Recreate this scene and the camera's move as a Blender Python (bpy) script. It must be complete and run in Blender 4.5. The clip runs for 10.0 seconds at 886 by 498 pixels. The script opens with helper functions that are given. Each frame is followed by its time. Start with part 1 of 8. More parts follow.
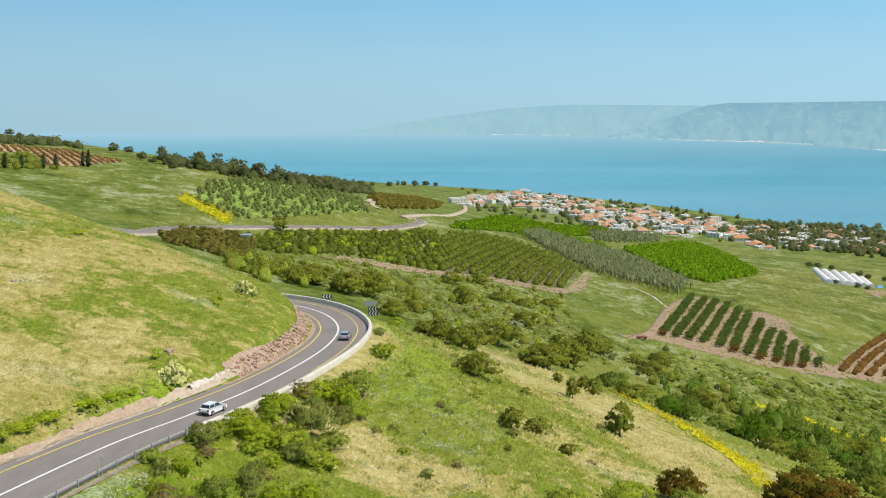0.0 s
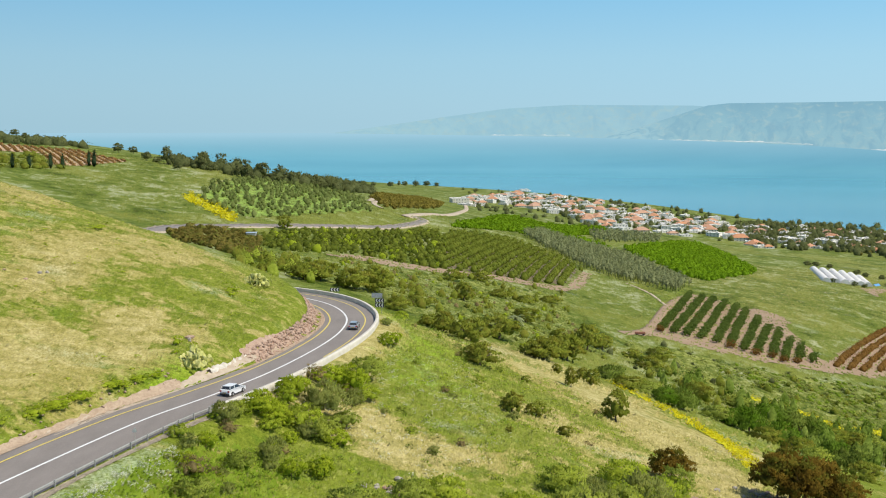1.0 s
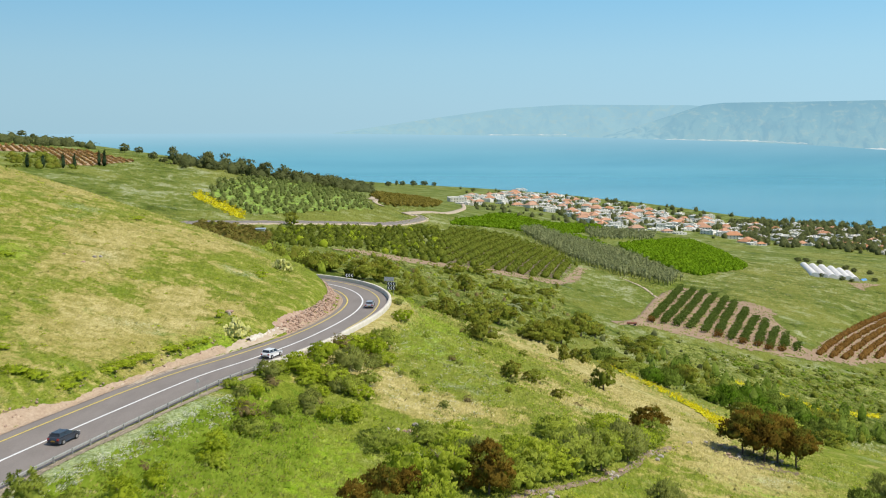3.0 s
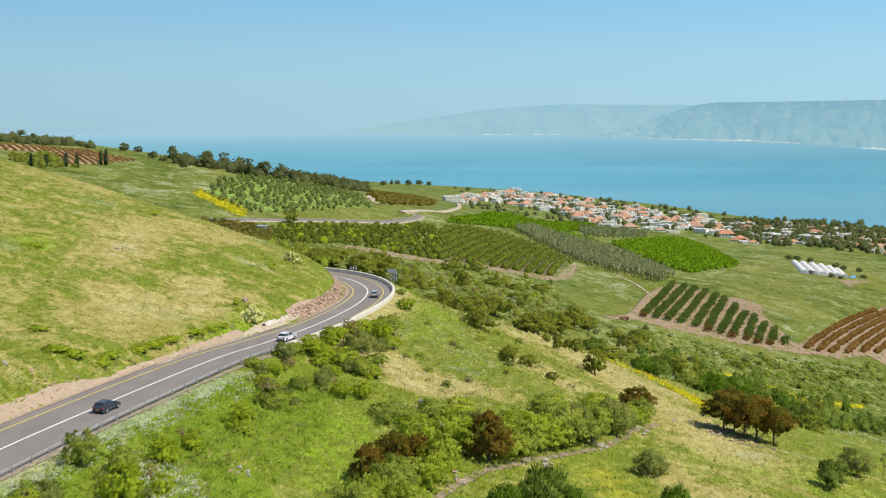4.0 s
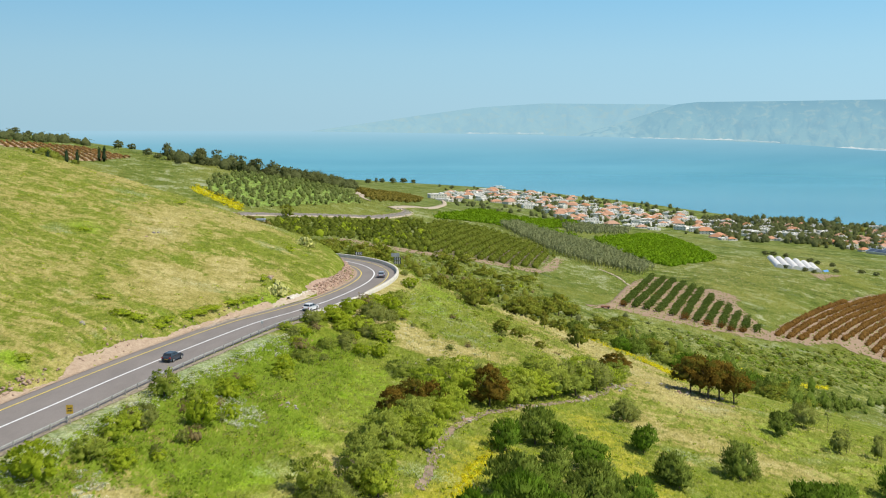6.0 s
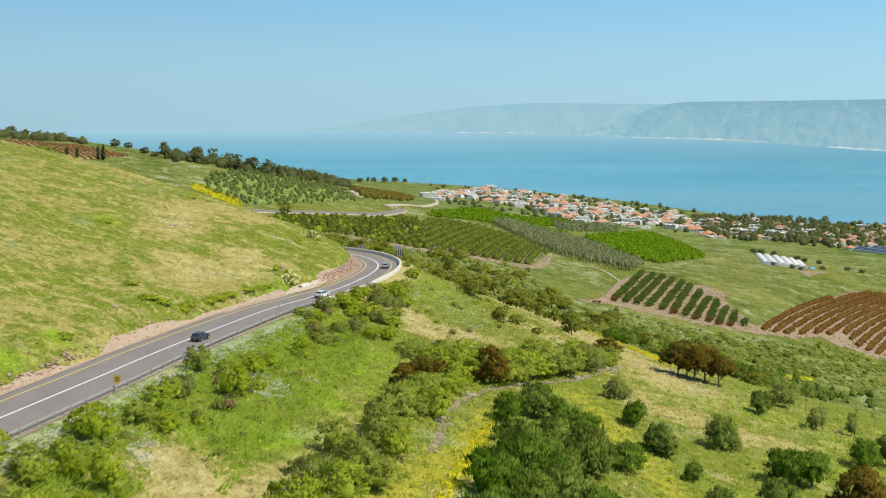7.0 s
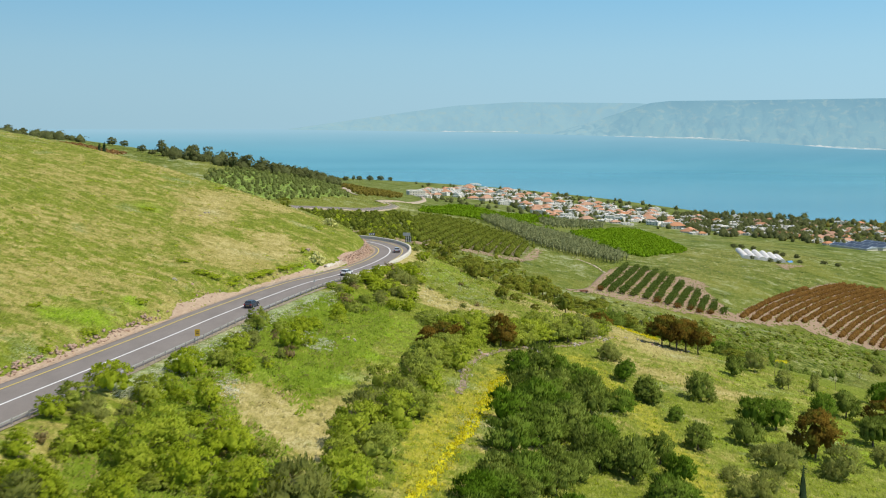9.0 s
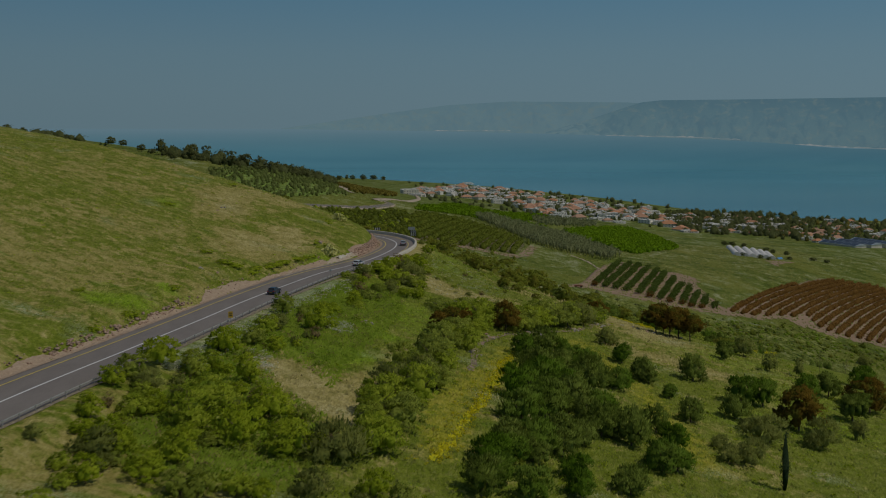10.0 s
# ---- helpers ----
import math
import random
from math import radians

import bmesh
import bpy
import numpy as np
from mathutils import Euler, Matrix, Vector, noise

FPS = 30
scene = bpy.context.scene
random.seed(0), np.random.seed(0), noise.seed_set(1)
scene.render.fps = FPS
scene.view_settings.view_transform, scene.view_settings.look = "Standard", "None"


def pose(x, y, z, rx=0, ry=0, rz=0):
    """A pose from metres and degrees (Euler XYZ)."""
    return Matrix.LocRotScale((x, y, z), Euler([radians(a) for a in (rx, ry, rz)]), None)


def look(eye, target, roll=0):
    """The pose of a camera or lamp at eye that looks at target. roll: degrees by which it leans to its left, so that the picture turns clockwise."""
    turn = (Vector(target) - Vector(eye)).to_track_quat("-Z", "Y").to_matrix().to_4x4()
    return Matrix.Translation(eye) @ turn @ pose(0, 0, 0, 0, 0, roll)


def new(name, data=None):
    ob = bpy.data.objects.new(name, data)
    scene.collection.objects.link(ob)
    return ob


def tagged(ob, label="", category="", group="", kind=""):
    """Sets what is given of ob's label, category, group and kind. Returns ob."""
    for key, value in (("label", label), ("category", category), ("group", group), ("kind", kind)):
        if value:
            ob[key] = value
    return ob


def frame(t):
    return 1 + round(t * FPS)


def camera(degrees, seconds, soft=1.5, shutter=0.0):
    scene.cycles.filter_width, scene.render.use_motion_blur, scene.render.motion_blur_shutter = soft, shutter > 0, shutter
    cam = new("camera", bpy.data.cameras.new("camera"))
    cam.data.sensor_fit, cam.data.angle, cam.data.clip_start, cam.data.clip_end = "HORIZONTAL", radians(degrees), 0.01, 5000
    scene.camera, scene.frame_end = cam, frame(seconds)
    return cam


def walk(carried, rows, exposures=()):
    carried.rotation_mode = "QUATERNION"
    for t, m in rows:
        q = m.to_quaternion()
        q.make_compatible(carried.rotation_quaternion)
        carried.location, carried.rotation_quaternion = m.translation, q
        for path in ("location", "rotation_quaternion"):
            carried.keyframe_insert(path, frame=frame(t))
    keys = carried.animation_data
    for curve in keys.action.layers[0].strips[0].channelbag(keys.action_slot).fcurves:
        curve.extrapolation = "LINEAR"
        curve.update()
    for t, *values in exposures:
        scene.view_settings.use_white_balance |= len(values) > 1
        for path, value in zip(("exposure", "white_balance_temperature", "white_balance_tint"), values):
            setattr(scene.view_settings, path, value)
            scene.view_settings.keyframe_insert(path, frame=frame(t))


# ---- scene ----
cam = camera(46, 10.0, soft=1.05, shutter=0.7)
PATH = [
    (0.0, pose(0.02, -0.24, 225.06, 83.025, 0, -0.002) @ pose(0, 0, 0, 0, 0, 0.014)),
    (0.5, pose(-0.32, -5.15, 224.97, 83.034, 0, 0.012) @ pose(0, 0, 0, 0, 0, 0.019)),
    (1.0, pose(-0.70, -10.81, 224.94, 83.042, 0, 0.032) @ pose(0, 0, 0, 0, 0, -0.007)),
    (1.5, pose(-1.12, -17.07, 224.97, 83.048, 0, 0.038) @ pose(0, 0, 0, 0, 0, -0.047)),
    (2.0, pose(-1.61, -23.80, 225.02, 83.050, 0, 0.018) @ pose(0, 0, 0, 0, 0, -0.089)),
    (2.5, pose(-2.18, -30.91, 225.10, 83.048, 0, -0.039) @ pose(0, 0, 0, 0, 0, -0.122)),
    (3.0, pose(-2.84, -38.30, 225.19, 83.042, 0, -0.134) @ pose(0, 0, 0, 0, 0, -0.143)),
    (3.5, pose(-3.60, -45.89, 225.27, 83.032, 0, -0.270) @ pose(0, 0, 0, 0, 0, -0.147)),
    (4.0, pose(-4.49, -53.63, 225.34, 83.017, 0, -0.443) @ pose(0, 0, 0, 0, 0, -0.136)),
    (4.5, pose(-5.51, -61.46, 225.39, 83.000, 0, -0.649) @ pose(0, 0, 0, 0, 0, -0.110)),
    (5.0, pose(-6.67, -69.34, 225.42, 82.982, 0, -0.881) @ pose(0, 0, 0, 0, 0, -0.074)),
    (5.5, pose(-7.99, -77.27, 225.42, 82.962, 0, -1.132) @ pose(0, 0, 0, 0, 0, -0.032)),
    (6.0, pose(-9.47, -85.20, 225.39, 82.943, 0, -1.393) @ pose(0, 0, 0, 0, 0, 0.012)),
    (6.5, pose(-11.12, -93.15, 225.34, 82.925, 0, -1.657) @ pose(0, 0, 0, 0, 0, 0.052)),
    (7.0, pose(-12.94, -101.11, 225.26, 82.909, 0, -1.917) @ pose(0, 0, 0, 0, 0, 0.084)),
    (7.5, pose(-14.91, -109.09, 225.17, 82.895, 0, -2.169) @ pose(0, 0, 0, 0, 0, 0.105)),
    (8.0, pose(-17.05, -117.11, 225.07, 82.883, 0, -2.409) @ pose(0, 0, 0, 0, 0, 0.112)),
    (8.5, pose(-19.32, -125.18, 224.96, 82.872, 0, -2.638) @ pose(0, 0, 0, 0, 0, 0.104)),
    (9.0, pose(-21.73, -133.34, 224.87, 82.861, 0, -2.859) @ pose(0, 0, 0, 0, 0, 0.086)),
    (9.5, pose(-24.24, -141.60, 224.80, 82.848, 0, -3.079) @ pose(0, 0, 0, 0, 0, 0.060)),
    (10.0, pose(-26.82, -150.00, 224.77, 82.830, 0, -3.312) @ pose(0, 0, 0, 0, 0, 0.035)),
]


# ---------------------------------------------------------------- light
EXPOSURES = [(0.0, 0.0), (8.7, 0.0), (9.0, -0.1), (9.2, -0.3), (9.5, -0.82), (9.8, -1.45), (10.0, -1.85)]
walk(cam, PATH, EXPOSURES)

SUN_DIR = Vector((0.52, -0.22, 0.83)).normalized()      # towards the sun
world = bpy.data.worlds.new("daylight")
scene.world = world
world.use_nodes = True
wn = world.node_tree
sky = wn.nodes.new("ShaderNodeTexSky")
sky.sky_type = "NISHITA"
sky.sun_disc = False
sky.sun_elevation = math.asin(SUN_DIR.z)
sky.sun_rotation = math.atan2(SUN_DIR.x, SUN_DIR.y)
sky.altitude = 0
sky.air_density = 1.0
sky.dust_density = 1.0
sky.ozone_density = 1.0
bg = wn.nodes["Background"]
wn.links.new(sky.outputs[0], bg.inputs[0])
bg.inputs[1].default_value = 0.15
# haze over the lake: the low sky is a pale even blue
place = wn.nodes.new("ShaderNodeTexCoord")
split = wn.nodes.new("ShaderNodeSeparateXYZ")
wn.links.new(place.outputs["Generated"], split.inputs[0])
tone = wn.nodes.new("ShaderNodeValToRGB")
for k, (p, c) in enumerate([(0.0, (0.385, 0.635, 0.775)), (0.06, (0.335, 0.61, 0.79)), (0.13, (0.215, 0.53, 0.8)), (0.3, (0.14, 0.4, 0.72))]):
    e = tone.color_ramp.elements[k] if k < 2 else tone.color_ramp.elements.new(p)
    e.position, e.color = p, (*c, 1)
wn.links.new(split.outputs[2], tone.inputs[0])
haze = wn.nodes.new("ShaderNodeBackground")
wn.links.new(tone.outputs[0], haze.inputs[0])
lean = wn.nodes.new("ShaderNodeMath")
lean.operation = "MULTIPLY_ADD"
wn.links.new(split.outputs[0], lean.inputs[0])
lean.inputs[1].default_value, lean.inputs[2].default_value = 0.21, 0.995
wn.links.new(lean.outputs[0], haze.inputs[1])
share = wn.nodes.new("ShaderNodeValToRGB")
share.color_ramp.elements[0].position, share.color_ramp.elements[0].color = 0.2, (0.92, 0.92, 0.92, 1)
share.color_ramp.elements[1].position, share.color_ramp.elements[1].color = 0.7, (0.0, 0.0, 0.0, 1)
wn.links.new(split.outputs[2], share.inputs[0])
both = wn.nodes.new("ShaderNodeMixShader")
wn.links.new(share.outputs[0], both.inputs[0])
wn.links.new(bg.outputs[0], both.inputs[1])
wn.links.new(haze.outputs[0], both.inputs[2])
wn.links.new(both.outputs[0], wn.nodes["World Output"].inputs[0])
sun_data = bpy.data.lights.new("sun", "SUN")
sun_data.energy, sun_data.angle, sun_data.color = 3.9, radians(0.55), (1.0, 0.93, 0.79)
sun = new("sun", sun_data)
sun.matrix_world = look((0, 0, 400), Vector((0, 0, 400)) - SUN_DIR)

# ---------------------------------------------------------------- materials


class Nodes:
    """A short way to write node materials."""

    def __init__(self, name):
        self.mat = bpy.data.materials.new(name)
        self.mat.use_nodes = True
        self.tree = self.mat.node_tree
        self.bsdf = self.tree.nodes["Principled BSDF"]
        self.geo = None

    def add(self, kind, **inputs):
        node = self.tree.nodes.new(kind)
        for key, value in inputs.items():
            self.put(node.inputs[key], value)
        return node

    def put(self, socket, value):
        if isinstance(value, bpy.types.NodeSocket):
            self.tree.links.new(value, socket)
        else:
            socket.default_value = value

    def position(self):
        if self.geo is None:
            self.geo = self.tree.nodes.new("ShaderNodeNewGeometry")
        return self.geo.outputs["Position"]

    def noise(self, scale, detail=4.0, rough=0.6, stretch=None, distort=0.0):
        place = self.position()
        if stretch:
            m = self.tree.nodes.new("ShaderNodeMapping")
            m.inputs["Scale"].default_value = stretch[:3]
            m.inputs["Rotation"].default_value = (0, 0, radians(stretch[3]) if len(stretch) > 3 else 0)
            self.put(m.inputs["Vector"], place)
            place = m.outputs[0]
        n = self.add("ShaderNodeTexNoise", Vector=place, Scale=scale, Detail=detail, Roughness=rough, Distortion=distort)
        return n.outputs[0]

    def ramp(self, fac, *stops):
        r = self.tree.nodes.new("ShaderNodeValToRGB")
        e = r.color_ramp.elements
        while len(e) < len(stops):
            e.new(0.5)
        for k, (p, c) in enumerate(stops):
            e[k].position = p
            e[k].color = (*c, 1) if not isinstance(c, (int, float)) else (c, c, c, 1)
        self.put(r.inputs[0], fac)
        return r.outputs[0]

    def mix(self, fac, a, b, mode="MIX"):
        m = self.tree.nodes.new("ShaderNodeMix")
        m.data_type, m.blend_type = "RGBA", mode
        for socket, value in ((m.inputs[0], fac), (m.inputs[6], a), (m.inputs[7], b)):
            if isinstance(value, tuple) and len(value) == 3:
                value = (*value, 1)
            self.put(socket, value)
        return m.outputs[2]

    def maths(self, op, a, b=0.0, clamp=False):
        m = self.tree.nodes.new("ShaderNodeMath")
        m.operation, m.use_clamp = op, clamp
        self.put(m.inputs[0], a)
        self.put(m.inputs[1], b)
        return m.outputs[0]

    def random(self):
        return self.tree.nodes.new("ShaderNodeObjectInfo").outputs["Random"]

    def island(self):
        if self.geo is None:
            self.position()
        return self.geo.outputs["Random Per Island"]

    def done(self, color, rough=0.9, bump=None, strength=0.3, distance=0.1, metal=0.0, spec=0.2):
        b = self.bsdf
        self.put(b.inputs["Base Color"], color if not isinstance(color, tuple) or len(color) == 4 else (*color, 1))
        self.put(b.inputs["Roughness"], rough)
        b.inputs["Metallic"].default_value = metal
        b.inputs["Specular IOR Level"].default_value = spec
        if bump is not None:
            n = self.add("ShaderNodeBump", Strength=strength, Distance=distance, Height=bump)
            self.tree.links.new(n.outputs[0], b.inputs["Normal"])
        return self.mat


def plain(name, color, rough=0.6, metal=0.0, grain=0.25, scale=3.0):
    n = Nodes(name)
    a = n.noise(scale, 5)
    dark = tuple(c * (1 - grain) for c in color)
    lite = tuple(min(1, c * (1 + grain)) for c in color)
    return n.done(n.ramp(a, (0.3, dark), (0.7, lite)), rough, a, 0.15, 0.02, metal, 0.4)


def foliage(name, dark, mid, lite, rough=0.75, trans=0.48, other=None, kin=None):
    """Leaves: each sprig, clump and plant a little different, letting some light through; kin is the colouring of every second plant."""
    n = Nodes(name)
    clump = n.noise(0.7, 4, 0.6)
    mottle = n.maths("ADD", n.maths("MULTIPLY", n.island(), 0.22), n.maths("MULTIPLY", n.ramp(clump, (0.3, 0.0), (0.7, 1.0)), 0.78))
    col = n.ramp(mottle, (0.0, dark), (0.5, mid), (1.0, lite))
    if kin:
        col = n.mix(n.ramp(n.random(), (0.4, 0.0), (0.55, 0.9)), col, n.ramp(mottle, (0.0, tuple(c * 0.6 for c in kin)), (0.5, kin), (1.0, tuple(c * 1.45 for c in kin))))
    col = n.mix(n.maths("MULTIPLY", n.random(), 0.34), col, tuple(0.45 * a + 0.4 * b for a, b in zip(dark, mid)))
    col = n.mix(n.ramp(n.noise(0.09, 3), (0.4, 0.0), (0.7, 0.4)), col, lite)
    if other:
        col = n.mix(n.ramp(n.noise(0.3, 3), (0.48, 0.0), (0.6, 0.8)), col, other)
    mat = n.done(col, rough, n.noise(3.2, 3, 0.6), 0.5, 0.25, spec=0.04)
    t = n.add("ShaderNodeBsdfTranslucent", Color=col)
    mx = n.tree.nodes.new("ShaderNodeMixShader")
    mx.inputs[0].default_value = trans
    out = n.tree.nodes["Material Output"]
    n.tree.links.new(n.bsdf.outputs[0], mx.inputs[1])
    n.tree.links.new(t.outputs[0], mx.inputs[2])
    n.tree.links.new(mx.outputs[0], out.inputs[0])
    return mat


def grass_material(name="grass_slope", blade=0.0):
    """The open slopes: fresh green, straw-dry swathes, lush spots and pale flower drifts; the hill by the road is the driest."""
    n = Nodes(name)
    apart = n.tree.nodes.new("ShaderNodeSeparateXYZ")
    n.put(apart.inputs[0], n.position())

    def grown(kind):
        a = n.tree.nodes.new("ShaderNodeAttribute")
        a.attribute_name = kind
        return a.outputs["Fac"]

    def ragged(kind, edge, low, high, top):
        return n.ramp(n.maths("ADD", grown(kind), n.maths("MULTIPLY", n.maths("SUBTRACT", edge, 0.5), 2.6)), (low, 0.0), (high, top))

    north = n.maths("MULTIPLY", apart.outputs[1], 0.001)
    hill = n.maths("MULTIPLY", n.ramp(north, (0.27, 1.0), (0.34, 0.0)), n.ramp(n.maths("MULTIPLY", apart.outputs[0], -0.005), (0.14, 0.0), (0.3, 1.0)))
    big = n.noise(0.021, 3, 0.5)
    mid = n.noise(0.062, 4, 0.58, (1.0, 1.5, 1.0, 20), 1.4)
    edge = n.noise(0.24, 5, 0.7, (1.0, 1.2, 1.0, 35), 1.0)
    fine = n.mix(0.5, n.noise(0.5, 5, 0.7, (1.0, 0.8, 1.0, 35)), n.noise(1.6, 4, 0.75, (1.0, 0.5, 1.0, -10)))
    tuft = n.noise(2.6, 3, 0.7)
    green = n.ramp(n.mix(0.35, fine, edge), (0.34, (0.088, 0.128, 0.012)), (0.5, (0.195, 0.238, 0.025)), (0.66, (0.355, 0.385, 0.072)))
    straw = n.ramp(n.mix(0.35, fine, edge), (0.34, (0.19, 0.18, 0.037)), (0.5, (0.375, 0.325, 0.095)), (0.66, (0.61, 0.51, 0.225)))
    sway = n.maths("ADD", n.maths("ADD", n.maths("MULTIPLY", mid, 0.36), n.maths("MULTIPLY", big, 0.16)), n.maths("MULTIPLY", edge, 0.48))
    sway = n.maths("ADD", sway, n.maths("ADD", n.maths("SUBTRACT", n.maths("MULTIPLY", hill, n.ramp(north, (0.1, 0.062), (0.19, 0.034))), 0.014), n.maths("MULTIPLY", grown("dry"), 0.2)))
    dry = n.ramp(sway, (0.51, 0.0), (0.545, 0.45), (0.585, 0.97))
    col = n.mix(dry, green, straw)
    dark = n.ramp(n.noise(0.16, 4, 0.6, (1.0, 1.6, 1.0, 60), 0.7), (0.57, 0.0), (0.68, 0.65))
    col = n.mix(dark, col, n.ramp(fine, (0.35, (0.085, 0.15, 0.012)), (0.65, (0.2, 0.29, 0.03))))
    meadow = n.ramp(north, (0.26, 0.0), (0.36, 1.0))
    soft = n.mix(0.5, n.noise(0.025, 5, 0.65, (1.0, 0.7, 1.0, 8), 1.0), n.noise(0.13, 5, 0.72, (1.0, 0.6, 1.0, -6), 0.5))
    field = n.ramp(n.mix(0.12, soft, fine), (0.4, (0.035, 0.062, 0.01)), (0.46, (0.1, 0.142, 0.022)), (0.53, (0.18, 0.215, 0.046)), (0.6, (0.4, 0.42, 0.25)))
    field = n.mix(n.ramp(n.noise(0.012, 3, 0.5, (1.0, 0.5, 1.0, 30), 0.8), (0.5, 0.0), (0.62, 0.55)), field, n.ramp(fine, (0.35, (0.17, 0.185, 0.028)), (0.65, (0.31, 0.315, 0.075))))
    col = n.mix(n.maths("MULTIPLY", meadow, 0.85), col, field)
    col = n.mix(ragged("dry", edge, 0.4, 1.0, 0.8), col, n.ramp(n.mix(0.35, fine, edge), (0.34, (0.27, 0.235, 0.075)), (0.5, (0.49, 0.415, 0.165)), (0.66, (0.7, 0.59, 0.3))))
    col = n.mix(ragged("gold", edge, 0.35, 0.7, 0.85), col, n.ramp(fine, (0.32, (0.17, 0.21, 0.018)), (0.5, (0.37, 0.36, 0.03)), (0.68, (0.54, 0.46, 0.075))))
    col = n.mix(ragged("lush", edge, 0.4, 0.9, 0.85), col, n.ramp(n.mix(0.4, fine, tuft), (0.35, (0.13, 0.25, 0.006)), (0.5, (0.22, 0.355, 0.014)), (0.65, (0.36, 0.48, 0.035))))
    pale = n.maths("MULTIPLY", n.ramp(n.noise(0.05, 3, 0.5, (1.0, 1.4, 1.0, 75)), (0.6, 0.0), (0.72, 0.5)), n.ramp(tuft, (0.45, 0.0), (0.62, 1.0)))
    pale = n.maths("MAXIMUM", pale, n.maths("MULTIPLY", ragged("pale", edge, 0.5, 1.0, 0.5), n.ramp(tuft, (0.35, 0.25), (0.6, 1.0))))
    col = n.mix(pale, col, (0.5, 0.56, 0.42))
    # multiplied darker where the tuft noise, part of the bump height, is low
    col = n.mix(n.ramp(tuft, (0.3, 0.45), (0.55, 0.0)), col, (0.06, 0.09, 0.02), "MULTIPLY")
    h = n.maths("ADD", n.maths("MULTIPLY", tuft, 0.35), fine)
    if blade:
        col = n.mix(n.maths("MULTIPLY", n.island(), blade), col, (0.6, 0.56, 0.24))
        return n.done(col, 0.9, spec=0.05)
    return n.done(col, 0.95, h, 0.8, 0.5, spec=0.05)


MAT = {
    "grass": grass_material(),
    "asphalt": None,
}
n = Nodes("asphalt")
a, b = n.noise(0.3, 4, 0.6, (1, 0.35, 1, 14)), n.noise(6, 3)
MAT["asphalt"] = n.done(n.mix(0.5, n.ramp(a, (0.3, (0.2, 0.173, 0.152)), (0.7, (0.29, 0.252, 0.224))), n.ramp(b, (0.3, (0.19, 0.166, 0.147)), (0.7, (0.29, 0.256, 0.227)))), 0.88, b, 0.2, 0.02)
MAT["white_paint"] = plain("white_road_paint", (0.74, 0.73, 0.7), 0.7, 0, 0.12, 2)
MAT["yellow_paint"] = plain("yellow_road_paint", (0.68, 0.54, 0.12), 0.7, 0, 0.2, 2)
n = Nodes("red_soil")
a, b = n.noise(0.12, 5), n.noise(1.4, 4)
MAT["soil"] = n.done(n.mix(0.5, n.ramp(a, (0.3, (0.28, 0.19, 0.12)), (0.7, (0.4, 0.29, 0.195))), n.ramp(b, (0.3, (0.24, 0.16, 0.1)), (0.7, (0.43, 0.32, 0.225)))), 0.95, b, 0.5, 0.15, spec=0.05)

n = Nodes("lake_water")
a = n.noise(0.0022, 4, 0.55, (0.35, 1.0, 1.0, 8))
b = n.noise(0.02, 3, 0.6, (0.4, 1.0, 1.0, 8))
MAT["water"] = n.done(n.ramp(n.mix(0.25, a, b), (0.35, (0.07, 0.27, 0.355)), (0.65, (0.115, 0.345, 0.43))), 0.18, n.noise(0.15, 4, 0.6, (0.5, 1, 1, 10)), 0.12, 0.4, spec=0.5)

# ---------------------------------------------------------------- the lie of the land
STATIONS = np.array([-60, 0, 50, 100, 150, 200, 250, 300, 380, 500, 650, 850, 1150, 1600, 2200, 3000, 4200], float)
COLUMNS = np.linspace(-0.65, 0.65, 11)
# ground heights over the lake, a row for each station away from the viewer, a value for each column from west to east
NEAR_HEIGHTS = [
    [186.9, 183.7, 180.6, 176.3, 170.1, 163.9, 159.9, 158.1, 158.1, 159.3, 161.0],
    [201.7, 194.2, 187.5, 181.4, 176.4, 168.0, 161.2, 156.5, 153.2, 150.3, 147.3],
    [213.9, 203.5, 193.1, 183.7, 181.4, 172.9, 162.8, 155.4, 149.2, 142.5, 135.4],
    [225.0, 214.8, 204.3, 190.3, 181.0, 170.2, 161.6, 153.9, 144.7, 133.9, 122.4],
    [234.2, 226.1, 216.8, 197.0, 183.0, 174.5, 162.7, 151.6, 138.5, 123.6, 108.2],
    [240.5, 231.3, 220.6, 202.0, 193.5, 173.7, 153.1, 143.5, 128.2, 110.8, 93.5],
    [244.0, 232.1, 217.5, 216.5, 198.5, 172.8, 145.1, 129.3, 113.0, 96.1, 79.1],
    [246.5, 235.1, 226.5, 213.0, 170.0, 158.7, 139.2, 115.7, 98.0, 82.0, 66.1],
]
